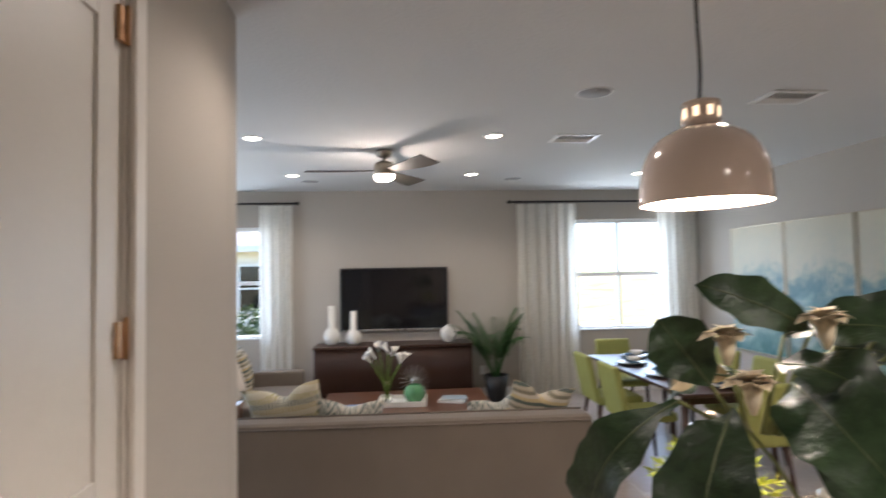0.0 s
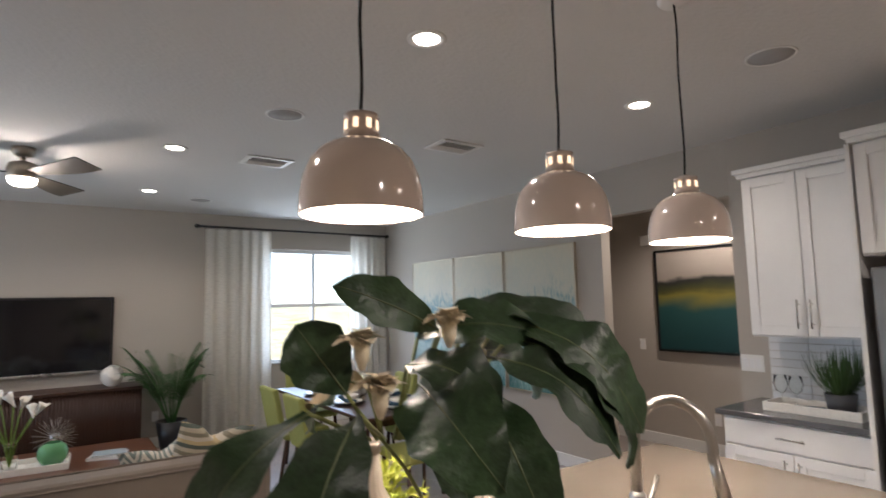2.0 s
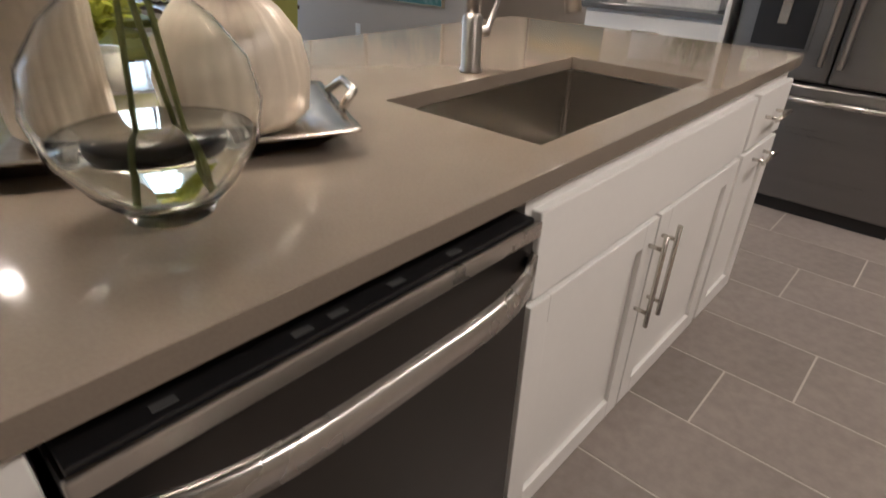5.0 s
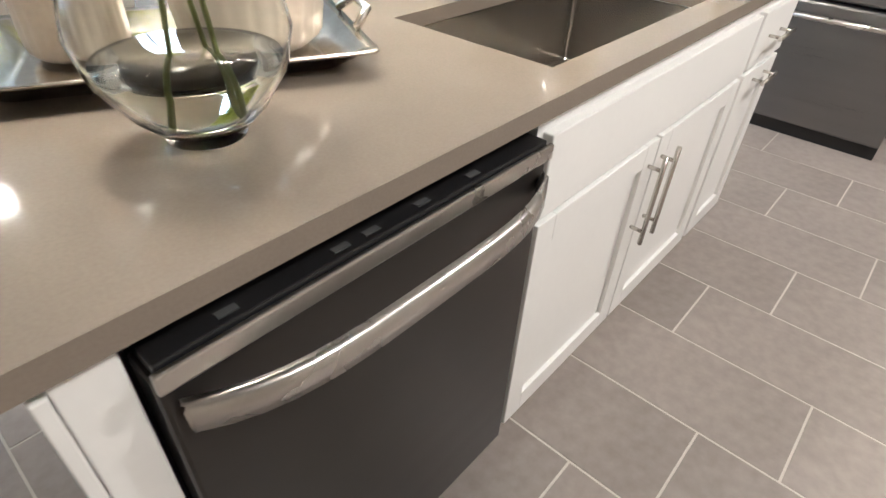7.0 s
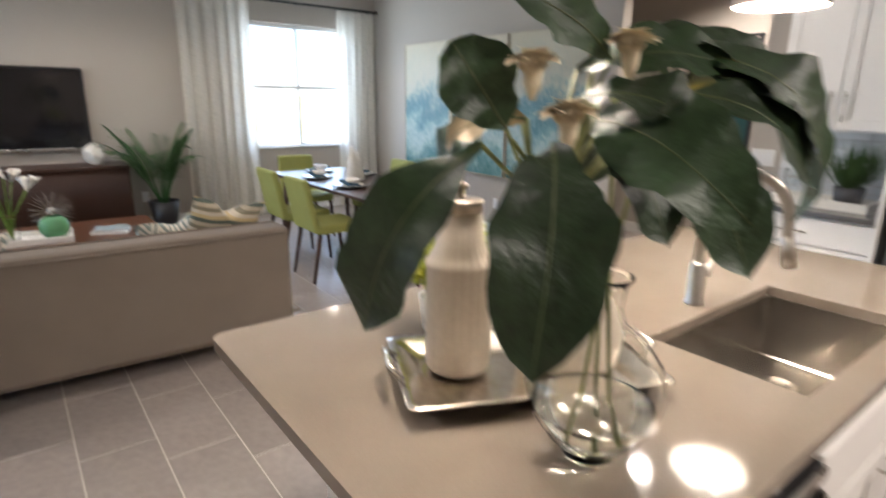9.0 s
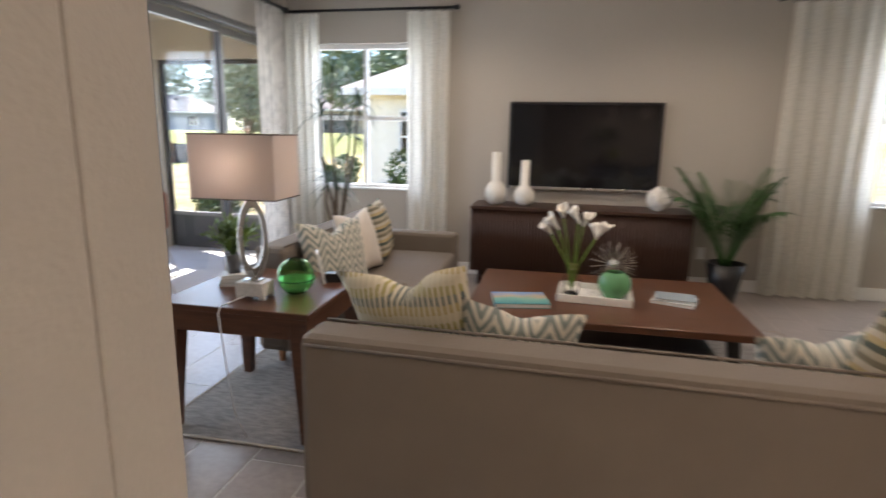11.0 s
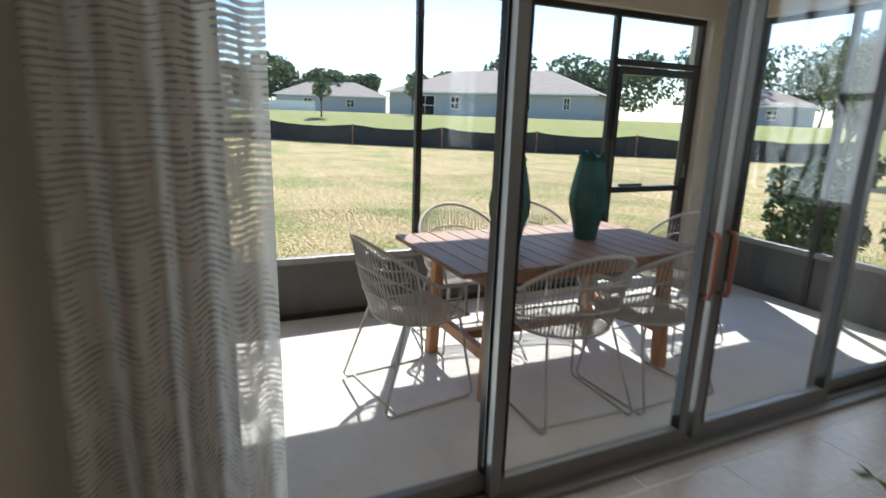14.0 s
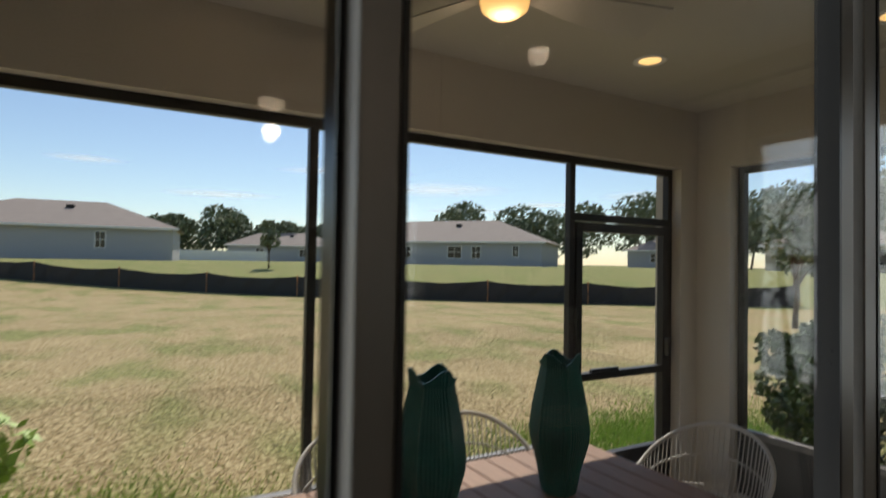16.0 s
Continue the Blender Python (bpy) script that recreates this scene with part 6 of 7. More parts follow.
canister((2.797, 3.852, IT + 0.012), "tall ribbed cream ceramic jar with bronze lid", [(0.060, 0), (0.070, 0.01), (0.072, 0.03), (0.070, 0.235), (0.073, 0.24), (0.073, 0.25), (0.066, 0.258), (0.052, 0.285), (0.044, 0.365)], 24, 0.37)
canister((3.02, 3.725, IT + 0.012), "squat cream ceramic jar with narrow bronze-topped neck", [(0.088, 0), (0.112, 0.02), (0.120, 0.08), (0.110, 0.135), (0.082, 0.175), (0.055, 0.20), (0.050, 0.245)], 26, 0.25)
fy = thing("potted_greens", "bright yellow-green feathery plant in a pot", "potted plant", (2.92, 4.07, IT))
part("pot", turned([(0.05, 0), (0.062, 0.09), (0.056, 0.09), (0.05, 0.08)], 20), M_CERAM, fy)
part("fronds", spray(bmesh.new(), (0, 0, 0.08), 90, 0.22, 0.15, 8, 0.04, 0.006, 0.4), mat("yellow_green", (0.42, 0.46, 0.05), 0.5, vary=0.2), fy, "feathery yellow-green fronds")

ct2 = thing("counter_tray", "white rectangular tray on the dark worktop", "tray", (6.12, 4.25, 0.90))
part("tray_body", boxes((-0.13, 0.13, -0.27, 0.27, 0, 0.012, 0.002), (-0.13, -0.118, -0.27, 0.27, 0.012, 0.055, 0.002), (0.118, 0.13, -0.27, 0.27, 0.012, 0.055, 0.002), (-0.118, 0.118, -0.27, -0.258, 0.012, 0.055), (-0.118, 0.118, 0.258, 0.27, 0.012, 0.055)), M_CERAM, ct2)
gp = thing("potted_grass", "dense dark green grass in a grey pot", "potted plant", (6.14, 4.13, 0.912))
part("pot", turned([(0.07, 0), (0.085, 0.12), (0.078, 0.12), (0.07, 0.1)], 20), mat("dark_pot", (0.06, 0.06, 0.065), 0.5), gp)
bm = bmesh.new()
rnd = random.Random(4)
for k in range(170):
    a, q = rnd.uniform(0, 6.283), rnd.uniform(0.02, 0.19)
    h = rnd.uniform(0.18, 0.30)
    r0 = Vector((math.cos(a) * 0.05 * rnd.random(), math.sin(a) * 0.05 * rnd.random(), 0.10))
    leaf(bm, r0, r0 + Vector((math.cos(a) * q, math.sin(a) * q, h)), 0.009, 0.1, 0.2, (math.cos(a), math.sin(a), 0.3), 3)
part("blades", bm, M_GRASSY, gp, "dense green blades")
for y in (4.36, 4.45):
    wg = thing("wine_glass", "clear stemmed wine glass on the tray", "wine glass", (6.10, y, 0.912), group="glasses on the tray")
    part("glass", turned([(0.034, 0), (0.034, 0.003), (0.005, 0.008), (0.004, 0.085), (0.03, 0.11), (0.042, 0.15), (0.034, 0.205), (0.032, 0.205), (0.039, 0.15), (0.027, 0.113), (0, 0.09)], 20), M_CLEAR, wg)
solid("folded_cloth", boxes((-0.06, 0.06, -0.10, 0.10, 0, 0.025, 0.01)), M_NAVY, "dark folded cloth lying on the tray", "cloth", (6.07, 4.30, 0.912), 10)


def frond(bm, base, az, length, rise, droop, leaflets, wide):
    pts = []
    for k in range(13):
        u = k / 12
        pts.append(Vector(base) + Vector((math.cos(az) * length * u, math.sin(az) * length * u, rise * u - droop * u * u)))
    tube(bm, pts, [0.006 * (1 - 0.8 * k / 12) for k in range(13)], 4)
    for k in range(leaflets):
        u = 0.25 + 0.75 * k / leaflets
        i = min(11, int(u * 12))
        p = pts[i].lerp(pts[i + 1], u * 12 - i)
        d = (pts[i + 1] - pts[i]).normalized()
        for s in (-1, 1):
            side = d.cross(Vector((0, 0, 1))).normalized() * s
            q = p + (d * 0.8 + side + Vector((0, 0, -0.25))).normalized() * wide * (1 - 0.5 * abs(u - 0.5))
            leaf(bm, p, q, 0.022, 0.05, 0.1, (0, 0, 1), 3)


pm = thing("potted_palm", "green areca palm in a black tapered pot", "potted plant", (3.38, 9.76, 0.0))
part("pot", turned([(0.10, 0), (0.165, 0.38), (0.15, 0.38), (0.14, 0.34), (0, 0.34)], 24), M_BLACK, pm, "black tapered pot")
for k in range(24):
    az = k * 2.4 + 0.4
    L = 0.24 + 0.36 * ((k * 7) % 5) / 5
    bm = bmesh.new()
    frond(bm, (0.03 * math.cos(az), 0.03 * math.sin(az), 0.34), az, L, 1.10 + 0.25 * ((k * 3) % 4) / 4, 0.42 + 0.36 * (k % 3) / 3, 18, 0.16)
    for v in bm.verts:
        v.co.y = min(v.co.y, 0.44)
    part("frond", bm, M_PALM, pm)
yu = thing("potted_yucca", "tall branching dracaena in the corner behind the sofa", "potted plant", (-0.30, 9.68, 0.0))
part("pot", turned([(0.12, 0), (0.17, 0.32), (0.155, 0.32), (0.15, 0.28), (0, 0.28)], 22), M_BLACK, yu)
rnd = random.Random(9)
for bx, by, h in ((0.0, 0.02, 1.92), (0.18, 0.0, 1.45), (-0.14, 0.05, 1.62), (0.06, -0.08, 0.92), (0.24, 0.08, 1.72), (-0.05, -0.04, 1.02)):
    bend = [(0.02, 0.01, 0.28), (bx * 0.3 + 0.03, by * 0.4, h * 0.45), (bx * 0.9 - 0.02, by, h * 0.75), (bx, by, h)]
    part("cane", tube(bmesh.new(), bend, [0.016, 0.014, 0.012, 0.009], 8), M_BARK, yu)
    bm = bmesh.new()
    for k in range(34):
        a, e = rnd.uniform(0, 6.283), rnd.uniform(-0.5, 1.3)
        L = rnd.uniform(0.20, 0.34)
        d = Vector((math.cos(a) * math.cos(e), math.sin(a) * math.cos(e), math.sin(e)))
        p = Vector((bx, by, h)) + Vector((0, 0, rnd.uniform(-0.05, 0.03)))
        q = p + d * L + Vector((0, 0, -0.25 * L * math.cos(e)))
        q.y = min(q.y, 0.48)
        q.x = max(q.x, -0.58)
        leaf(bm, p, q, 0.016, 0.18, 0.15, (0, 0, 1), 4)
    part("leaf_head", bm, M_YUCCA, yu, "tuft of narrow dark leaves")

# ---- lanai furniture ----
ot = thing("patio_table", "slatted teak outdoor dining table", "table", (0, 0, 0))
TX0, TX1, TY0, TY1, TH = -2.57, -1.69, 7.31, 8.87, 0.715
n = 14
pw = (TY1 - TY0) / n
slat = mesh("slat", boxes((TX0, TX1, 0.003, pw - 0.003, TH - 0.026, TH, 0.003)), M_TEAKTOP)
for k in range(n):
    s = new("slat", slat)
    s.parent, s.location = ot, (0, TY0 + k * pw, 0)
for r in ((TX0 + 0.08, TX1 - 0.08, TY0 + 0.16, TY0 + 0.19), (TX0 + 0.08, TX1 - 0.08, TY1 - 0.19, TY1 - 0.16), (TX0 + 0.08, TX0 + 0.11, TY0 + 0.19, TY1 - 0.19), (TX1 - 0.11, TX1 - 0.08, TY0 + 0.19, TY1 - 0.19)):
    part("apron", boxes((*r, TH - 0.10, TH - 0.027, 0.003)), M_TEAK, ot)
for x, sx in ((TX0 + 0.12, -1), (TX1 - 0.12, 1)):
    for y, sy in ((TY0 + 0.24, -1), (TY1 - 0.20, 1)):
        bm = boxes((x - 0.035, x + 0.035, y - 0.03, y + 0.03, -0.012, TH - 0.03, 0.005))
        for v in bm.verts:
            k = (TH - v.co.z) / TH
            v.co.x += sx * 0.02 * k
            v.co.y += sy * 0.03 * k
        part("leg", bm, M_TEAK, ot)
for y in (TY0 + 0.22, TY1 - 0.18):
    part("cross_stretcher", boxes((TX0 + 0.14, TX1 - 0.14, y - 0.02, y + 0.02, 0.20, 0.26, 0.003)), M_TEAK, ot)
part("stretcher", boxes((-2.15, -2.09, TY0 + 0.24, TY1 - 0.2, 0.205, 0.255, 0.003)), M_TEAK, ot)


def tall_vase(at, rz):
    prof = [(0.056, 0.0), (0.060, 0.01), (0.074, 0.09), (0.100, 0.19), (0.104, 0.235), (0.094, 0.32), (0.075, 0.42), (0.066, 0.465), (0.072, 0.50)]
    bm = bmesh.new()
    rings, N = [], 96
    for r, z in prof + [(0.064, 0.50), (0.058, 0.45), (0.070, 0.32)]:
        ring = []
        for k in range(N):
            a = 2 * math.pi * k / N
            facet = 1 / max(0.80, math.cos((a % (math.pi / 3)) - math.pi / 6)) * 0.93
            rib = 1 + 0.018 * math.cos(a * 48)
            dz = 0.018 * math.cos(3 * a) if z > 0.48 else 0
            ring.append(bm.verts.new((r * facet * rib * math.cos(a), r * facet * rib * math.sin(a), z + dz)))
        rings.append(ring)
    for p, q in zip(rings, rings[1:]):
        for k in range(N):
            bm.faces.new((p[k], p[(k + 1) % N], q[(k + 1) % N], q[k]))
    bm.faces.new(rings[0])
    return solid("tall_vase", bm, M_TEAL, "dark teal ribbed ceramic vase on the patio table", "vase", at, rz, group="vases on the patio table")


tall_vase((-2.08, 7.78, TH), 10), tall_vase((-2.15, 8.36, TH), 40)


def patio_chair(at, rz):
    c = thing("patio_chair", "taupe woven-cord outdoor armchair on wire sled legs", "chair", at, rz, group="chairs round the patio table")
    hoop = []
    for k in range(25):
        t = -1 + 2 * k / 24
        a = t * 2.05
        x, y = 0.285 * math.sin(a), -0.04 - 0.25 * math.cos(a)
        hoop.append(Vector((x, y + (0.10 if abs(t) > 0.9 else 0), 0.61 + 0.22 * max(0, math.cos(a * 0.86)) ** 1.2)))
    seat = []
    for k in range(25):
        t = -1 + 2 * k / 24
        a = t * 2.05
        seat.append(Vector((0.235 * math.sin(a), 0.0 - 0.21 * math.cos(a) + 0.02, 0.42)))
    front = [Vector((0.225, 0.22, 0.43)), Vector((-0.225, 0.22, 0.43))]
    part("back_hoop", tube(bmesh.new(), hoop, 0.010, 8), M_WIRE, c)
    part("seat_frame", tube(bmesh.new(), seat + front, 0.008, 6, True), M_WIRE, c)
    bm = bmesh.new()
    for k in range(0, 49):
        u = k / 48 * 24
        i = min(23, int(u))
        p, q = hoop[i].lerp(hoop[i + 1], u - i), seat[i].lerp(seat[i + 1], u - i)
        tube(bm, [p, p.lerp(q, 0.5) + (p - Vector((0, 0, p.z))).normalized() * 0.012, q], 0.0032, 4)
    for w in (0.35, 0.68):
        tube(bm, [hoop[i].lerp(seat[i], w) + (hoop[i] - Vector((0, 0, hoop[i].z))).normalized() * 0.012 for i in range(25)], 0.005, 5)
    tagged(part("back_cords", bm, M_WIRE, c, "woven cord back"), kind="stuff")
    bm = bmesh.new()
    for k in range(26):
        x = -0.215 + 0.43 * k / 25
        y0 = 0.02 - 0.21 * math.sqrt(max(0, 1 - (x / 0.24) ** 2))
        tube(bm, [(x, y0, 0.42), (x, 0.02, 0.405), (x, 0.22, 0.43)], 0.0032, 4)
    tagged(part("seat_cords", bm, M_WIRE, c, "woven cord seat"), kind="stuff")
    for s in (-1, 1):
        part("leg", tube(bmesh.new(), [(s * 0.20, 0.18, 0.425), (s * 0.25, 0.24, 0.02), (s * 0.25, 0.22, -0.004), (s * 0.25, -0.24, -0.004), (s * 0.25, -0.26, 0.02), (s * 0.19, -0.13, 0.42)], 0.007, 8), M_WIRE, c)
        part("arm_post", tube(bmesh.new(), [hoop[0 if s < 0 else 24], (s * 0.225, 0.20, 0.43)], 0.008, 6), M_WIRE, c)
    part("cross_bar", tube(bmesh.new(), [(-0.25, -0.20, -0.004), (0.25, -0.20, -0.004)], 0.006, 6), M_WIRE, c)
    return c


pc0 = patio_chair((-2.10, 7.22, -0.001), 8)
for x, y, r in ((-1.66, 7.88, 88), (-1.64, 8.42, 92), (-2.60, 7.80, -90), (-2.60, 8.36, -92), (-2.12, 9.10, 184)):
    copy_thing(pc0, pose(x, y, -0.001, 0, 0, r))

# ---- outdoors ----
def rise(x, y):
    d = math.hypot(x + 0.5, y - 7)
    k = min(1, max(0, (d - 24) / 24))
    return -0.14 + 1.45 * k * k * (3 - 2 * k) + (0.02 * noise.noise((x * 0.15, y * 0.15, 0)) if d > 8 else 0)


bm = bmesh.new()
cols = [-900, -500, -300, -180, -120] + [-90 + 3 * k for k in range(31)] + [5, 12, 30, 80, 200, 500]
rows = [-500, -250, -120, -70] + [-40 + 3 * k for k in range(50)] + [125, 170, 260, 450, 900]
g = [[bm.verts.new((x, y, rise(x, y))) for y in rows] for x in cols]
for i in range(len(cols) - 1):
    for j in range(len(rows) - 1):
        bm.faces.new((g[i][j], g[i + 1][j], g[i + 1][j + 1], g[i][j + 1])).smooth = True
setting("ground", bm, M_GRASS, "dry mown grass field behind the house", "ground")


def blades(name, label, spots, seed, material, high, count, category="grass", soft=False):
    rnd = random.Random(seed)
    V, F = [], []
    for (x0, x1, y0, y1), share in spots:
        for _ in range(int(count * share)):
            x, y = rnd.uniform(x0, x1), rnd.uniform(y0, y1)
            if soft:                                    # a patch that thins out towards its edge
                x, y = rnd.gauss((x0 + x1) / 2, (x1 - x0) / 3.6), rnd.gauss((y0 + y1) / 2, (y1 - y0) / 3.6)
                if x > -3.46 and y < 10.9:
                    continue
            z, a, h = rise(x, y) - 0.01, rnd.uniform(0, 6.283), high * rnd.uniform(0.5, 1.3)
            dx, dy, lx, ly = math.cos(a) * 0.006, math.sin(a) * 0.006, rnd.uniform(-0.5, 0.5) * h, rnd.uniform(-0.5, 0.5) * h
            i = len(V)
            V += [(x - dx, y - dy, z), (x + dx, y + dy, z), (x + lx, y + ly, z + h)]
            F.append((i, i + 1, i + 2))
    me = bpy.data.meshes.new(name)
    me.from_pydata(V, [], F)
    me.materials.append(material)
    return tagged(new(name, me), label, category, kind="stuff")


def tufted(name, stops):
    """Grass blades, each of its own tint."""
    m = bpy.data.materials.new(name)
    m.use_nodes = True
    n, l = m.node_tree.nodes, m.node_tree.links
    geo, rp = n.new("ShaderNodeNewGeometry"), n.new("ShaderNodeValToRGB")
    e = rp.color_ramp.elements
    while len(e) < len(stops):
        e.new(0.5)
    for k, c in enumerate(stops):
        e[k].position, e[k].color = k / (len(stops) - 1), (*c, 1)
    l.new(geo.outputs["Random Per Island"], rp.inputs[0]), l.new(rp.outputs[0], n["Principled BSDF"].inputs["Base Color"])
    n["Principled BSDF"].inputs["Roughness"].default_value = 0.8
    return m


M_STRAW = tufted("straw_blade", [(0.30, 0.23, 0.11), (0.52, 0.42, 0.24), (0.70, 0.60, 0.40), (0.34, 0.36, 0.14)])
M_LUSH = tufted("lush_blade", [(0.16, 0.28, 0.04), (0.30, 0.48, 0.08), (0.42, 0.56, 0.14)])
blades("dry_grass", "short straw-coloured grass blades on the field", [((-6, -3.6, 5, 13), 0.24), ((-9, -6, 4, 15), 0.26), ((-13, -9, 3, 19), 0.24), ((-19, -13, 1, 24), 0.17), ((-27, -19, 0, 31), 0.09)], 1, M_STRAW, 0.022, 280000)
blades("green_grass", "bright green grass beside the lanai", [((-5.3, -3.5, 5.0, 7.4), 0.34), ((-5.2, -3.5, 9.6, 13.5), 0.36), ((-3.4, 0.5, 10.9, 14.5), 0.3)], 2, M_LUSH, 0.06, 52000, soft=True)


def clumps(name, parent, centres, count, size, seed, material, label="", squash=1.0):
    rnd = random.Random(seed)
    V, F = [], []
    tot = sum(c[3] ** 2 for c in centres)
    for cx, cy, cz, r in centres:
        for _ in range(int(count * r * r / tot)):
            d = Vector((rnd.gauss(0, 1), rnd.gauss(0, 1), rnd.gauss(0, 1))).normalized() * r * rnd.uniform(0.45, 1.05) ** 0.6
            p = Vector((cx + d.x, cy + d.y, cz + d.z * squash))
            n1 = Vector((rnd.uniform(-1, 1), rnd.uniform(-1, 1), rnd.uniform(-1, 1))).normalized()
            n2 = n1.cross(Vector((rnd.uniform(-1, 1), rnd.uniform(-1, 1), rnd.uniform(-1, 1)))).normalized()
            s = size * rnd.uniform(0.5, 1.4)
            i = len(V)
            V += [p - n1 * s, p + n2 * s * 0.5, p + n1 * s, p - n2 * s * 0.5]
            F.append((i, i + 1, i + 2, i + 3))
    me = bpy.data.meshes.new(name)
    me.from_pydata(V, [], F)
    me.materials.append(material)
    ob = new(name, me)
    ob.parent = parent
    return tagged(ob, label) if label else ob


def tree(x, y, h, r, seed, leaves=2500, size=0.35, sparse=False, label="broad green shade tree beyond the houses"):
    rnd = random.Random(seed)
    t = thing("tree", label, "tree", (x, y, rise(x, y) - 0.05))
    part("trunk", tube(bmesh.new(), [(0, 0, 0), (0.05 * r, 0, h * 0.3), (0, 0.06 * r, h * 0.6), (0, 0, h * 0.85)], [0.045 * h * 0.4, 0.03 * h * 0.4, 0.02 * h * 0.4, 0.006 * h], 7), M_BARK, t)
    cs = []
    for k in range(9):
        a = k * 2.4 + rnd.random()
        q, z = r * rnd.uniform(0.25, 0.75), h * rnd.uniform(0.42, 0.88)
        if sparse:
            q *= 1.25 - z / h
        c = (q * math.cos(a), q * math.sin(a), z)
        part("limb", tube(bmesh.new(), [(0, 0, z * 0.6), (c[0] * 0.5, c[1] * 0.5, z * 0.85), c], [0.012 * h, 0.008 * h, 0.003 * h], 5), M_BARK, t)
        cs.append((*c, r * rnd.uniform(0.32, 0.5)))
    clumps("crown", t, cs, leaves, size, seed, M_TREE, squash=0.8)
    return t


def house(name, label, x, y, rz, w, d, wall_h, roof_h, wins, front=M_HOUSE):
    z = min(rise(x, y), 1.3) - 0.15
    hs = thing(name, label, "house", (x, y, z), rz)
    part("wall", boxes((-w / 2, w / 2, 0, d, 0, wall_h)), front, hs)
    bm = bmesh.new()
    e, rl = 0.5, max(0.5, w / 2 - d / 2)
    v = [bm.verts.new(p) for p in ((-w / 2 - e, -e, wall_h), (w / 2 + e, -e, wall_h), (w / 2 + e, d + e, wall_h), (-w / 2 - e, d + e, wall_h), (-rl, d / 2, wall_h + roof_h), (rl, d / 2, wall_h + roof_h))]
    for f in ((0, 1, 5, 4), (1, 2, 5), (2, 3, 4, 5), (3, 0, 4), (3, 2, 1, 0)):
        bm.faces.new([v[i] for i in f])
    roof = part("roof", bm, M_ROOF, hs)
    part("roof_vent", boxes((rl * 0.2, rl * 0.2 + 0.6, d * 0.32, d * 0.38, wall_h + roof_h * 0.62, wall_h + roof_h * 0.80)), M_BLKMET, roof)
    part("fascia", boxes((-w / 2 - e, w / 2 + e, -e - 0.02, -e, wall_h - 0.18, wall_h)), M_TRIM, hs)
    for wx, wz, ww, wh in wins:
        wn2 = part("window", boxes((wx - ww / 2 - 0.08, wx + ww / 2 + 0.08, -0.05, -0.01, wz - 0.08, wz + wh + 0.08)), M_TRIM, hs)
        part("pane", boxes((wx - ww / 2, wx - 0.03, -0.065, -0.051, wz, wz + wh * 0.48), (wx + 0.03, wx + ww / 2, -0.065, -0.051, wz, wz + wh * 0.48), (wx - ww / 2, wx - 0.03, -0.065, -0.051, wz + wh * 0.52, wz + wh), (wx + 0.03, wx + ww / 2, -0.065, -0.051, wz + wh * 0.52, wz + wh)), M_SCREEN, wn2)
    return hs


house("house", "pale blue-grey stucco house with brown hip roof", -56, 1.0, 83, 19, 12, 3.0, 2.5, [(4.0, 1.2, 0.7, 1.3)])
house("house", "long grey stucco house with brown hip roof and windows", -58, 38.5, 41, 25, 13, 2.9, 2.9, [(-7.5, 0.2, 2.4, 2.2), (-3.6, 1.0, 1.0, 1.3), (2.4, 1.0, 1.6, 1.3), (5.0, 1.0, 1.0, 1.3), (9.6, 1.2, 0.6, 1.2)])
house("house", "grey single-storey house with white-trimmed garage", -54, 78, 35, 16, 11, 2.8, 2.6, [(-4, 1.0, 1.4, 1.3), (3, 0.9, 1.2, 1.3)])
gh = house("house", "tan house with a wide garage door", -27, 66, 10, 15, 11, 2.8, 2.8, [(-4.5, 1.0, 1.2, 1.3)], mat("tan_stucco", (0.50, 0.43, 0.33), 0.9))
part("garage_door", boxes((-0.5, 4.6, -0.08, -0.02, 0.05, 2.3)), mat("brown_door", (0.16, 0.14, 0.12), 0.6), gh)
nb = house("house", "cream neighbouring house beyond the shrubs", 1.3, 19.5, 0, 9.6, 10, 2.9, 2.6, [(-3, 1.0, 1.4, 1.3), (2.8, 1.0, 1.2, 1.3)], mat("cream_stucco", (0.84, 0.80, 0.70), 0.9))
house("house", "distant low house with brown roof", -95, 30, 75, 18, 10, 2.8, 2.4, [(-4, 1, 1.2, 1.2), (3, 1, 1.2, 1.2)])
solid("white_fence", boxes((-90, -89.9, 8, 26, 1.0, 2.8)), M_TRIM, "long white vinyl boundary fence", "fence")
wf = thing("silt_fence", "sagging black silt fence cloth on wooden stakes", "fence")
A, B = Vector((-38.5, -4.0, 0)), Vector((-13.5, 31.5, 0))
nP = 11
for k in range(nP):
    p = A.lerp(B, k / (nP - 1))
    z = rise(p.x, p.y)
    part("stake", boxes((p.x - 0.025, p.x + 0.025, p.y - 0.025, p.y + 0.025, z - 0.2, z + 0.98)), M_TEAK, wf)
    if k < nP - 1:
        q = A.lerp(B, (k + 1) / (nP - 1))
        bm = bmesh.new()
        rws = []
        for j in range(11):
            u = j / 10
            c = p.lerp(q, u)
            zz = rise(c.x, c.y)
            sag = 0.14 * 4 * u * (1 - u) + 0.04 * noise.noise((c.x, c.y, 3))
            rws.append((bm.verts.new((c.x, c.y, zz - 0.05)), bm.verts.new((c.x + 0.05 * math.sin(j * 2.1), c.y, zz + 0.45)), bm.verts.new((c.x, c.y, zz + 0.92 - sag))))
        for r0, r1 in zip(rws, rws[1:]):
            bm.faces.new((r0[0], r1[0], r1[1], r0[1])), bm.faces.new((r0[1], r1[1], r1[2], r0[2]))
        part("cloth", bm, M_FENCE, wf)
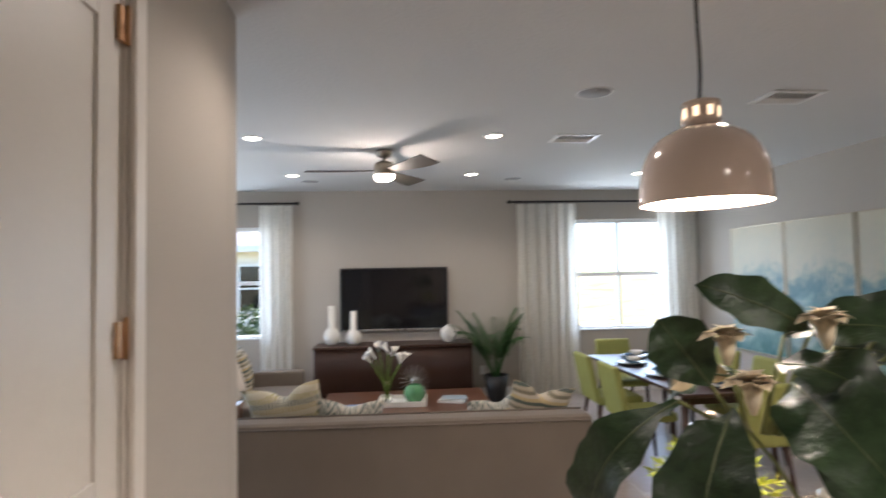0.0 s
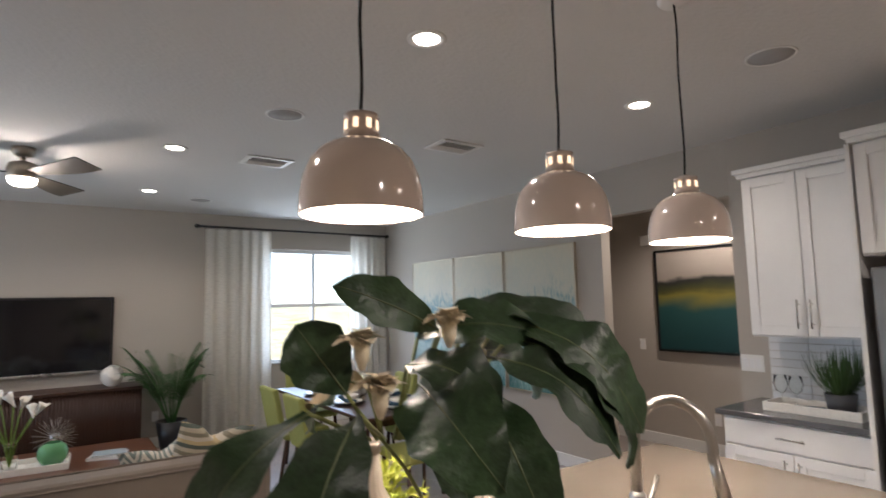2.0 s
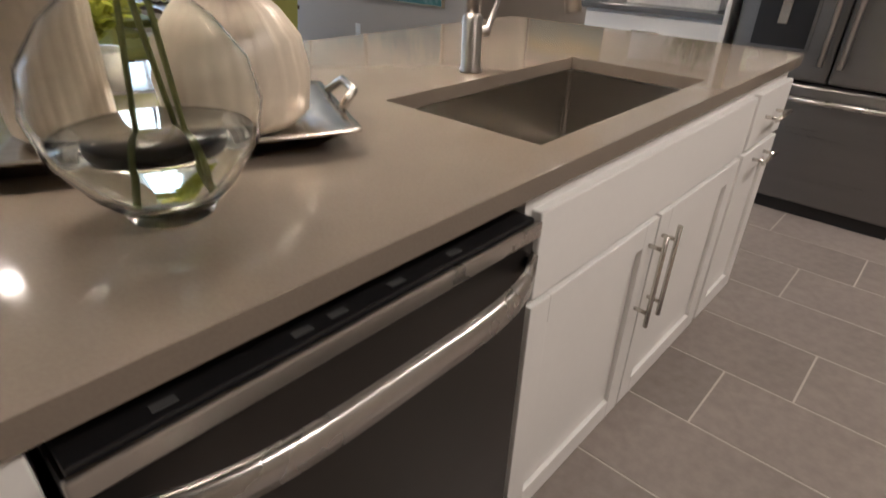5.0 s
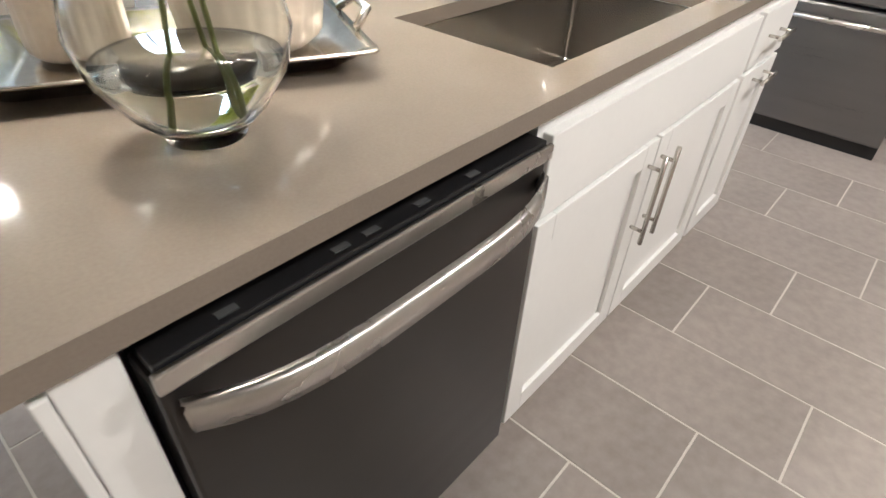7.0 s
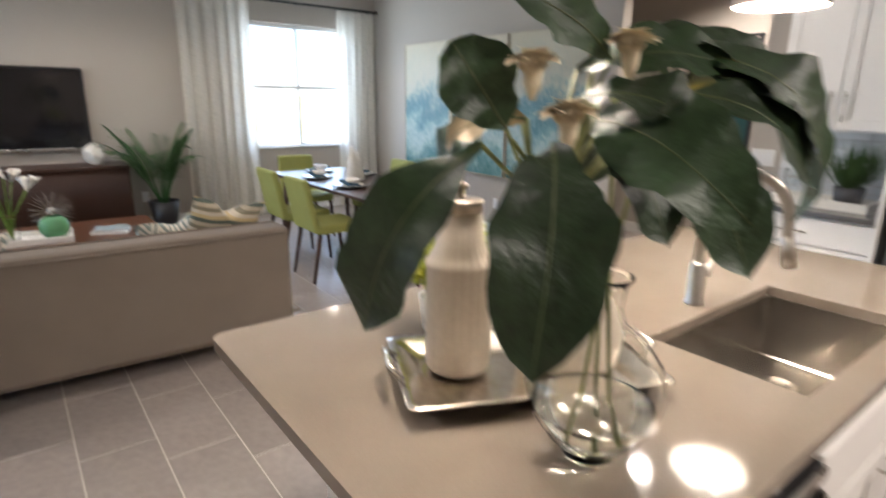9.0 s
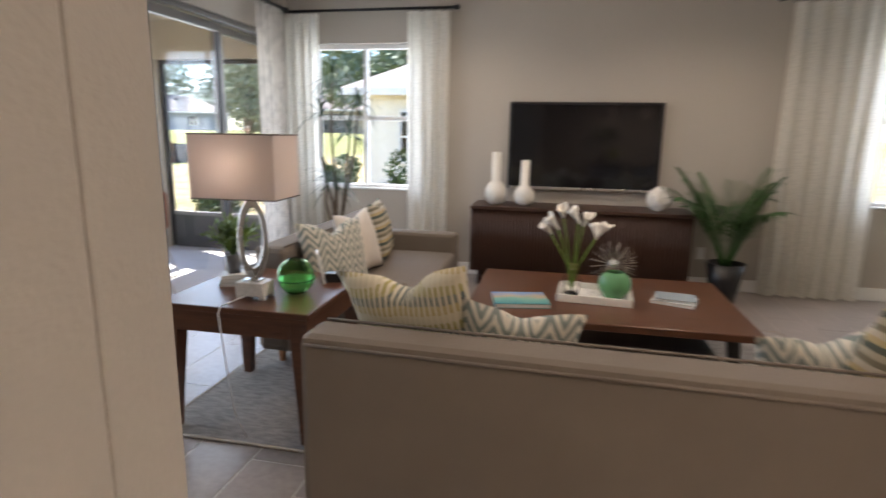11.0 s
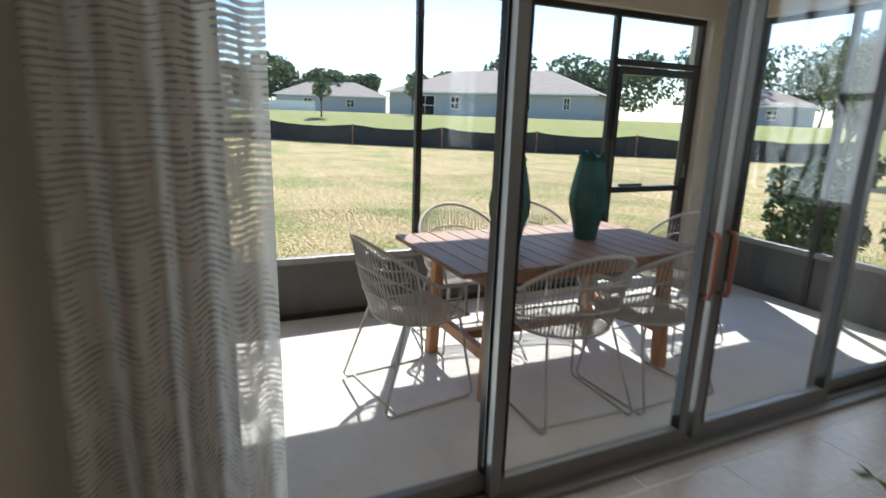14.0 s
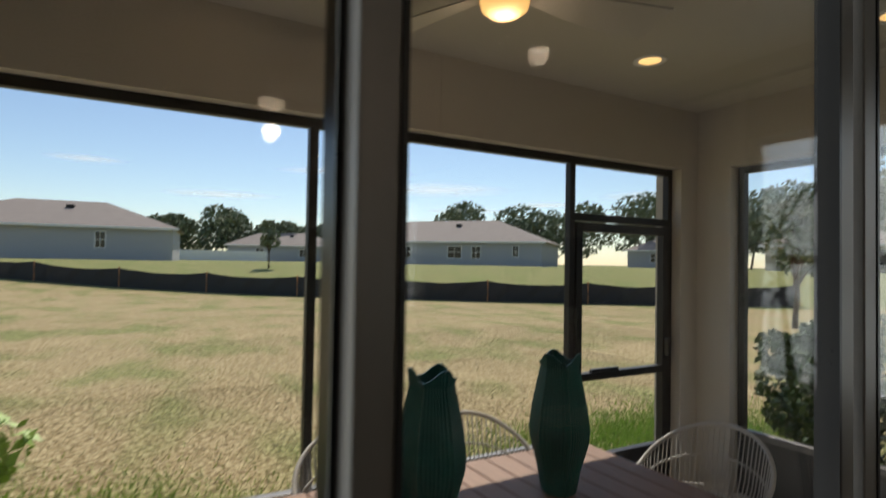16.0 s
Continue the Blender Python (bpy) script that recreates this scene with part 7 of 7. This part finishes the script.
for k, (x, y, h, r) in enumerate(((-110, 12, 9, 6), (-108, 22, 11, 7), (-104, 30, 8, 5), (-112, 38, 9, 6), (-84, 62, 12, 8), (-76, 72, 13, 9), (-66, 84, 14, 10), (-55, 96, 14, 10), (-36, 90, 15, 11), (-46, 92, 13, 9), (-24, 88, 15, 11), (-12, 84, 14, 10), (-30, 86, 12, 9), (-16, 60, 10, 7), (-6, 48, 9, 6), (-100, 50, 9, 6))):
    tree(x, y, h * 0.8, r, 20 + k, 4200, 0.42)
tree(-9.4, 23.5, 4.6, 1.3, 60, 1800, 0.10, True, "slender young tree staked in the yard")
tree(-44, 24, 4.0, 1.2, 61, 900, 0.13, True, "thin young tree by the far house")
tree(-40, 15.5, 3.6, 1.0, 62, 700, 0.13, True, "thin reddish sapling by the far house")
car = thing("parked_car", "dark parked car on a far driveway", "car", (-24.5, 60.5, rise(-24.5, 60.5)), 15)
bm = boxes((-2.1, 2.1, -0.85, 0.85, 0.3, 0.85, 0.12))
part("body", bm, mat("car_paint", (0.02, 0.025, 0.04), 0.2), car)
part("cabin", boxes((-1.1, 1.0, -0.72, 0.72, 0.86, 1.4, 0.2)), M_SCREEN, car)
for x in (-1.3, 1.3):
    for y in (-0.86, 0.72):
        part("wheel", tube(bmesh.new(), [(x, y, 0.32), (x, y + 0.14, 0.32)], 0.32, 16), M_BLACK, car)
for k, (x, y, h, r) in enumerate(((-2.75, 11.75, 1.25, 0.36), (-1.95, 12.0, 1.2, 0.40), (-1.2, 11.8, 1.15, 0.38), (-3.45, 12.4, 1.1, 0.35), (-0.1, 12.2, 1.3, 0.5), (0.8, 12.4, 1.25, 0.5), (1.6, 12.6, 1.2, 0.5))):
    sh = thing("shrub", "dense upright green shrub beside the lanai", "shrub", (x, y, -0.14), group="hedge shrubs")
    part("stem", tube(bmesh.new(), [(0, 0, 0), (0, 0, h * 0.6)], 0.02, 6), M_BARK, sh)
    clumps("foliage", sh, [(0.5 * r * math.cos(j * 2.4), 0.5 * r * math.sin(j * 2.4), h * (0.15 + 0.8 * j / 8), r * 0.55) for j in range(9)], 3000, 0.04, 70 + k, M_HEDGE)
lb = thing("shrub", "small leafy light green bush outside the screen", "shrub", (-3.95, 6.25, -0.14))
part("stem", tube(bmesh.new(), [(0, 0, 0), (0, 0, 0.4)], 0.012, 6), M_BARK, lb)
clumps("foliage", lb, [(0.14 * math.cos(j * 2.4), 0.16 * math.sin(j * 2.4), 0.15 + 0.1 * j, 0.16) for j in range(7)], 700, 0.05, 90, mat("light_leaf", (0.34, 0.50, 0.09), 0.5, wear=0.4))

M_CLOUD = bpy.data.materials.new("cloud")
M_CLOUD.use_nodes = True
cn, cl = M_CLOUD.node_tree.nodes, M_CLOUD.node_tree.links
cn.remove(cn["Principled BSDF"])
cd, ctr, cmx, ctc, cnz, cgr, cml = (cn.new("ShaderNode" + k) for k in ("BsdfTranslucent", "BsdfTransparent", "MixShader", "TexCoord", "TexNoise", "TexGradient", "Math"))
cgr.gradient_type, cml.operation, cml.use_clamp = "SPHERICAL", "MULTIPLY", True
cnz.inputs["Scale"].default_value, cnz.inputs["Detail"].default_value = 2.2, 8
cl.new(ctc.outputs["Object"], cgr.inputs[0]), cl.new(ctc.outputs["Object"], cnz.inputs["Vector"])
cl.new(cgr.outputs["Fac"], cml.inputs[0]), cl.new(cnz.outputs["Fac"], cml.inputs[1]), cl.new(cml.outputs[0], cmx.inputs[0])
cl.new(ctr.outputs[0], cmx.inputs[1]), cl.new(cd.outputs[0], cmx.inputs[2]), cl.new(cmx.outputs[0], cn["Material Output"].inputs[0])
for k, (az, el, w, h) in enumerate(((172, 6.2, 150, 12), (160, 9.0, 200, 14), (151, 7.5, 220, 22), (148, 5.4, 120, 12), (183, 8.5, 90, 10), (140, 6.0, 110, 10), (130, 6.8, 130, 16), (122, 5.0, 110, 16))):
    bm = bmesh.new()
    bmesh.ops.create_circle(bm, cap_ends=True, segments=32, radius=1)
    c = solid("cloud", bm, M_CLOUD, "thin white fair-weather cloud low in the sky", "cloud", group="clouds in the sky")
    q = Vector((math.cos(radians(az)) * 1500, math.sin(radians(az)) * 1500, 1500 * math.tan(radians(el))))
    c.matrix_basis = look(q, (0, 0, 0)) @ Matrix.Diagonal((w, h, 1, 1))

# ---- floor tiles, last ----
TW, TL, GR = 0.305, 0.61, 0.006
tile_meshes, far_v, far_f, made = {}, [], [], 0
for i in range(-18, 14):
    x0, x1 = 4.243 + TW * (i - 1) + GR / 2, 4.243 + TW * i - GR / 2
    for k in range(-8, 20):
        y0 = 3.106 - 0.2033 * i + TL * k + GR / 2
        y1 = y0 + TL - GR
        a, b, c, d = max(x0, LX - 0.03), min(x1, 7.9), max(y0, 0.2), min(y1, TVY + 0.01)
        if b - a < 0.01 or d - c < 0.01 or (b <= 1.30 and d < 5.0) or (a > 6.6 and not 3.5 < c < 7.9):
            continue
        key = (round(b - a, 3), round(d - c, 3))
        near = 2.0 < c < 7.6 and a < 5.3 and not (a > 2.6 and b < 4.5 and 3.4 < c < 3.9)
        if near and made < 300:
            if key not in tile_meshes:
                tile_meshes[key] = mesh("tile", boxes((0, key[0], 0, key[1], -0.01, 0.0, 0.0015), bev=0.0015), M_TILE)
            t = new("tile", tile_meshes[key])
            t.parent, t.location = floor, (a, c, 0)
            made += 1
        else:
            n0 = len(far_v)
            far_v += [(a, c, 0), (b, c, 0), (b, d, 0), (a, d, 0), (a, c, -0.008), (b, c, -0.008), (b, d, -0.008), (a, d, -0.008)]
            far_f += [(n0, n0 + 1, n0 + 2, n0 + 3), (n0 + 4, n0 + 5, n0 + 1, n0), (n0 + 5, n0 + 6, n0 + 2, n0 + 1), (n0 + 6, n0 + 7, n0 + 3, n0 + 2), (n0 + 7, n0 + 4, n0, n0 + 3)]
fm = bpy.data.meshes.new("far_tiles")
fm.from_pydata(far_v, [], far_f)
fm.materials.append(M_TILE)
ft = new("far_tiles", fm)
ft.parent = floor
tagged(ft, "greige porcelain floor tiles", kind="stuff")
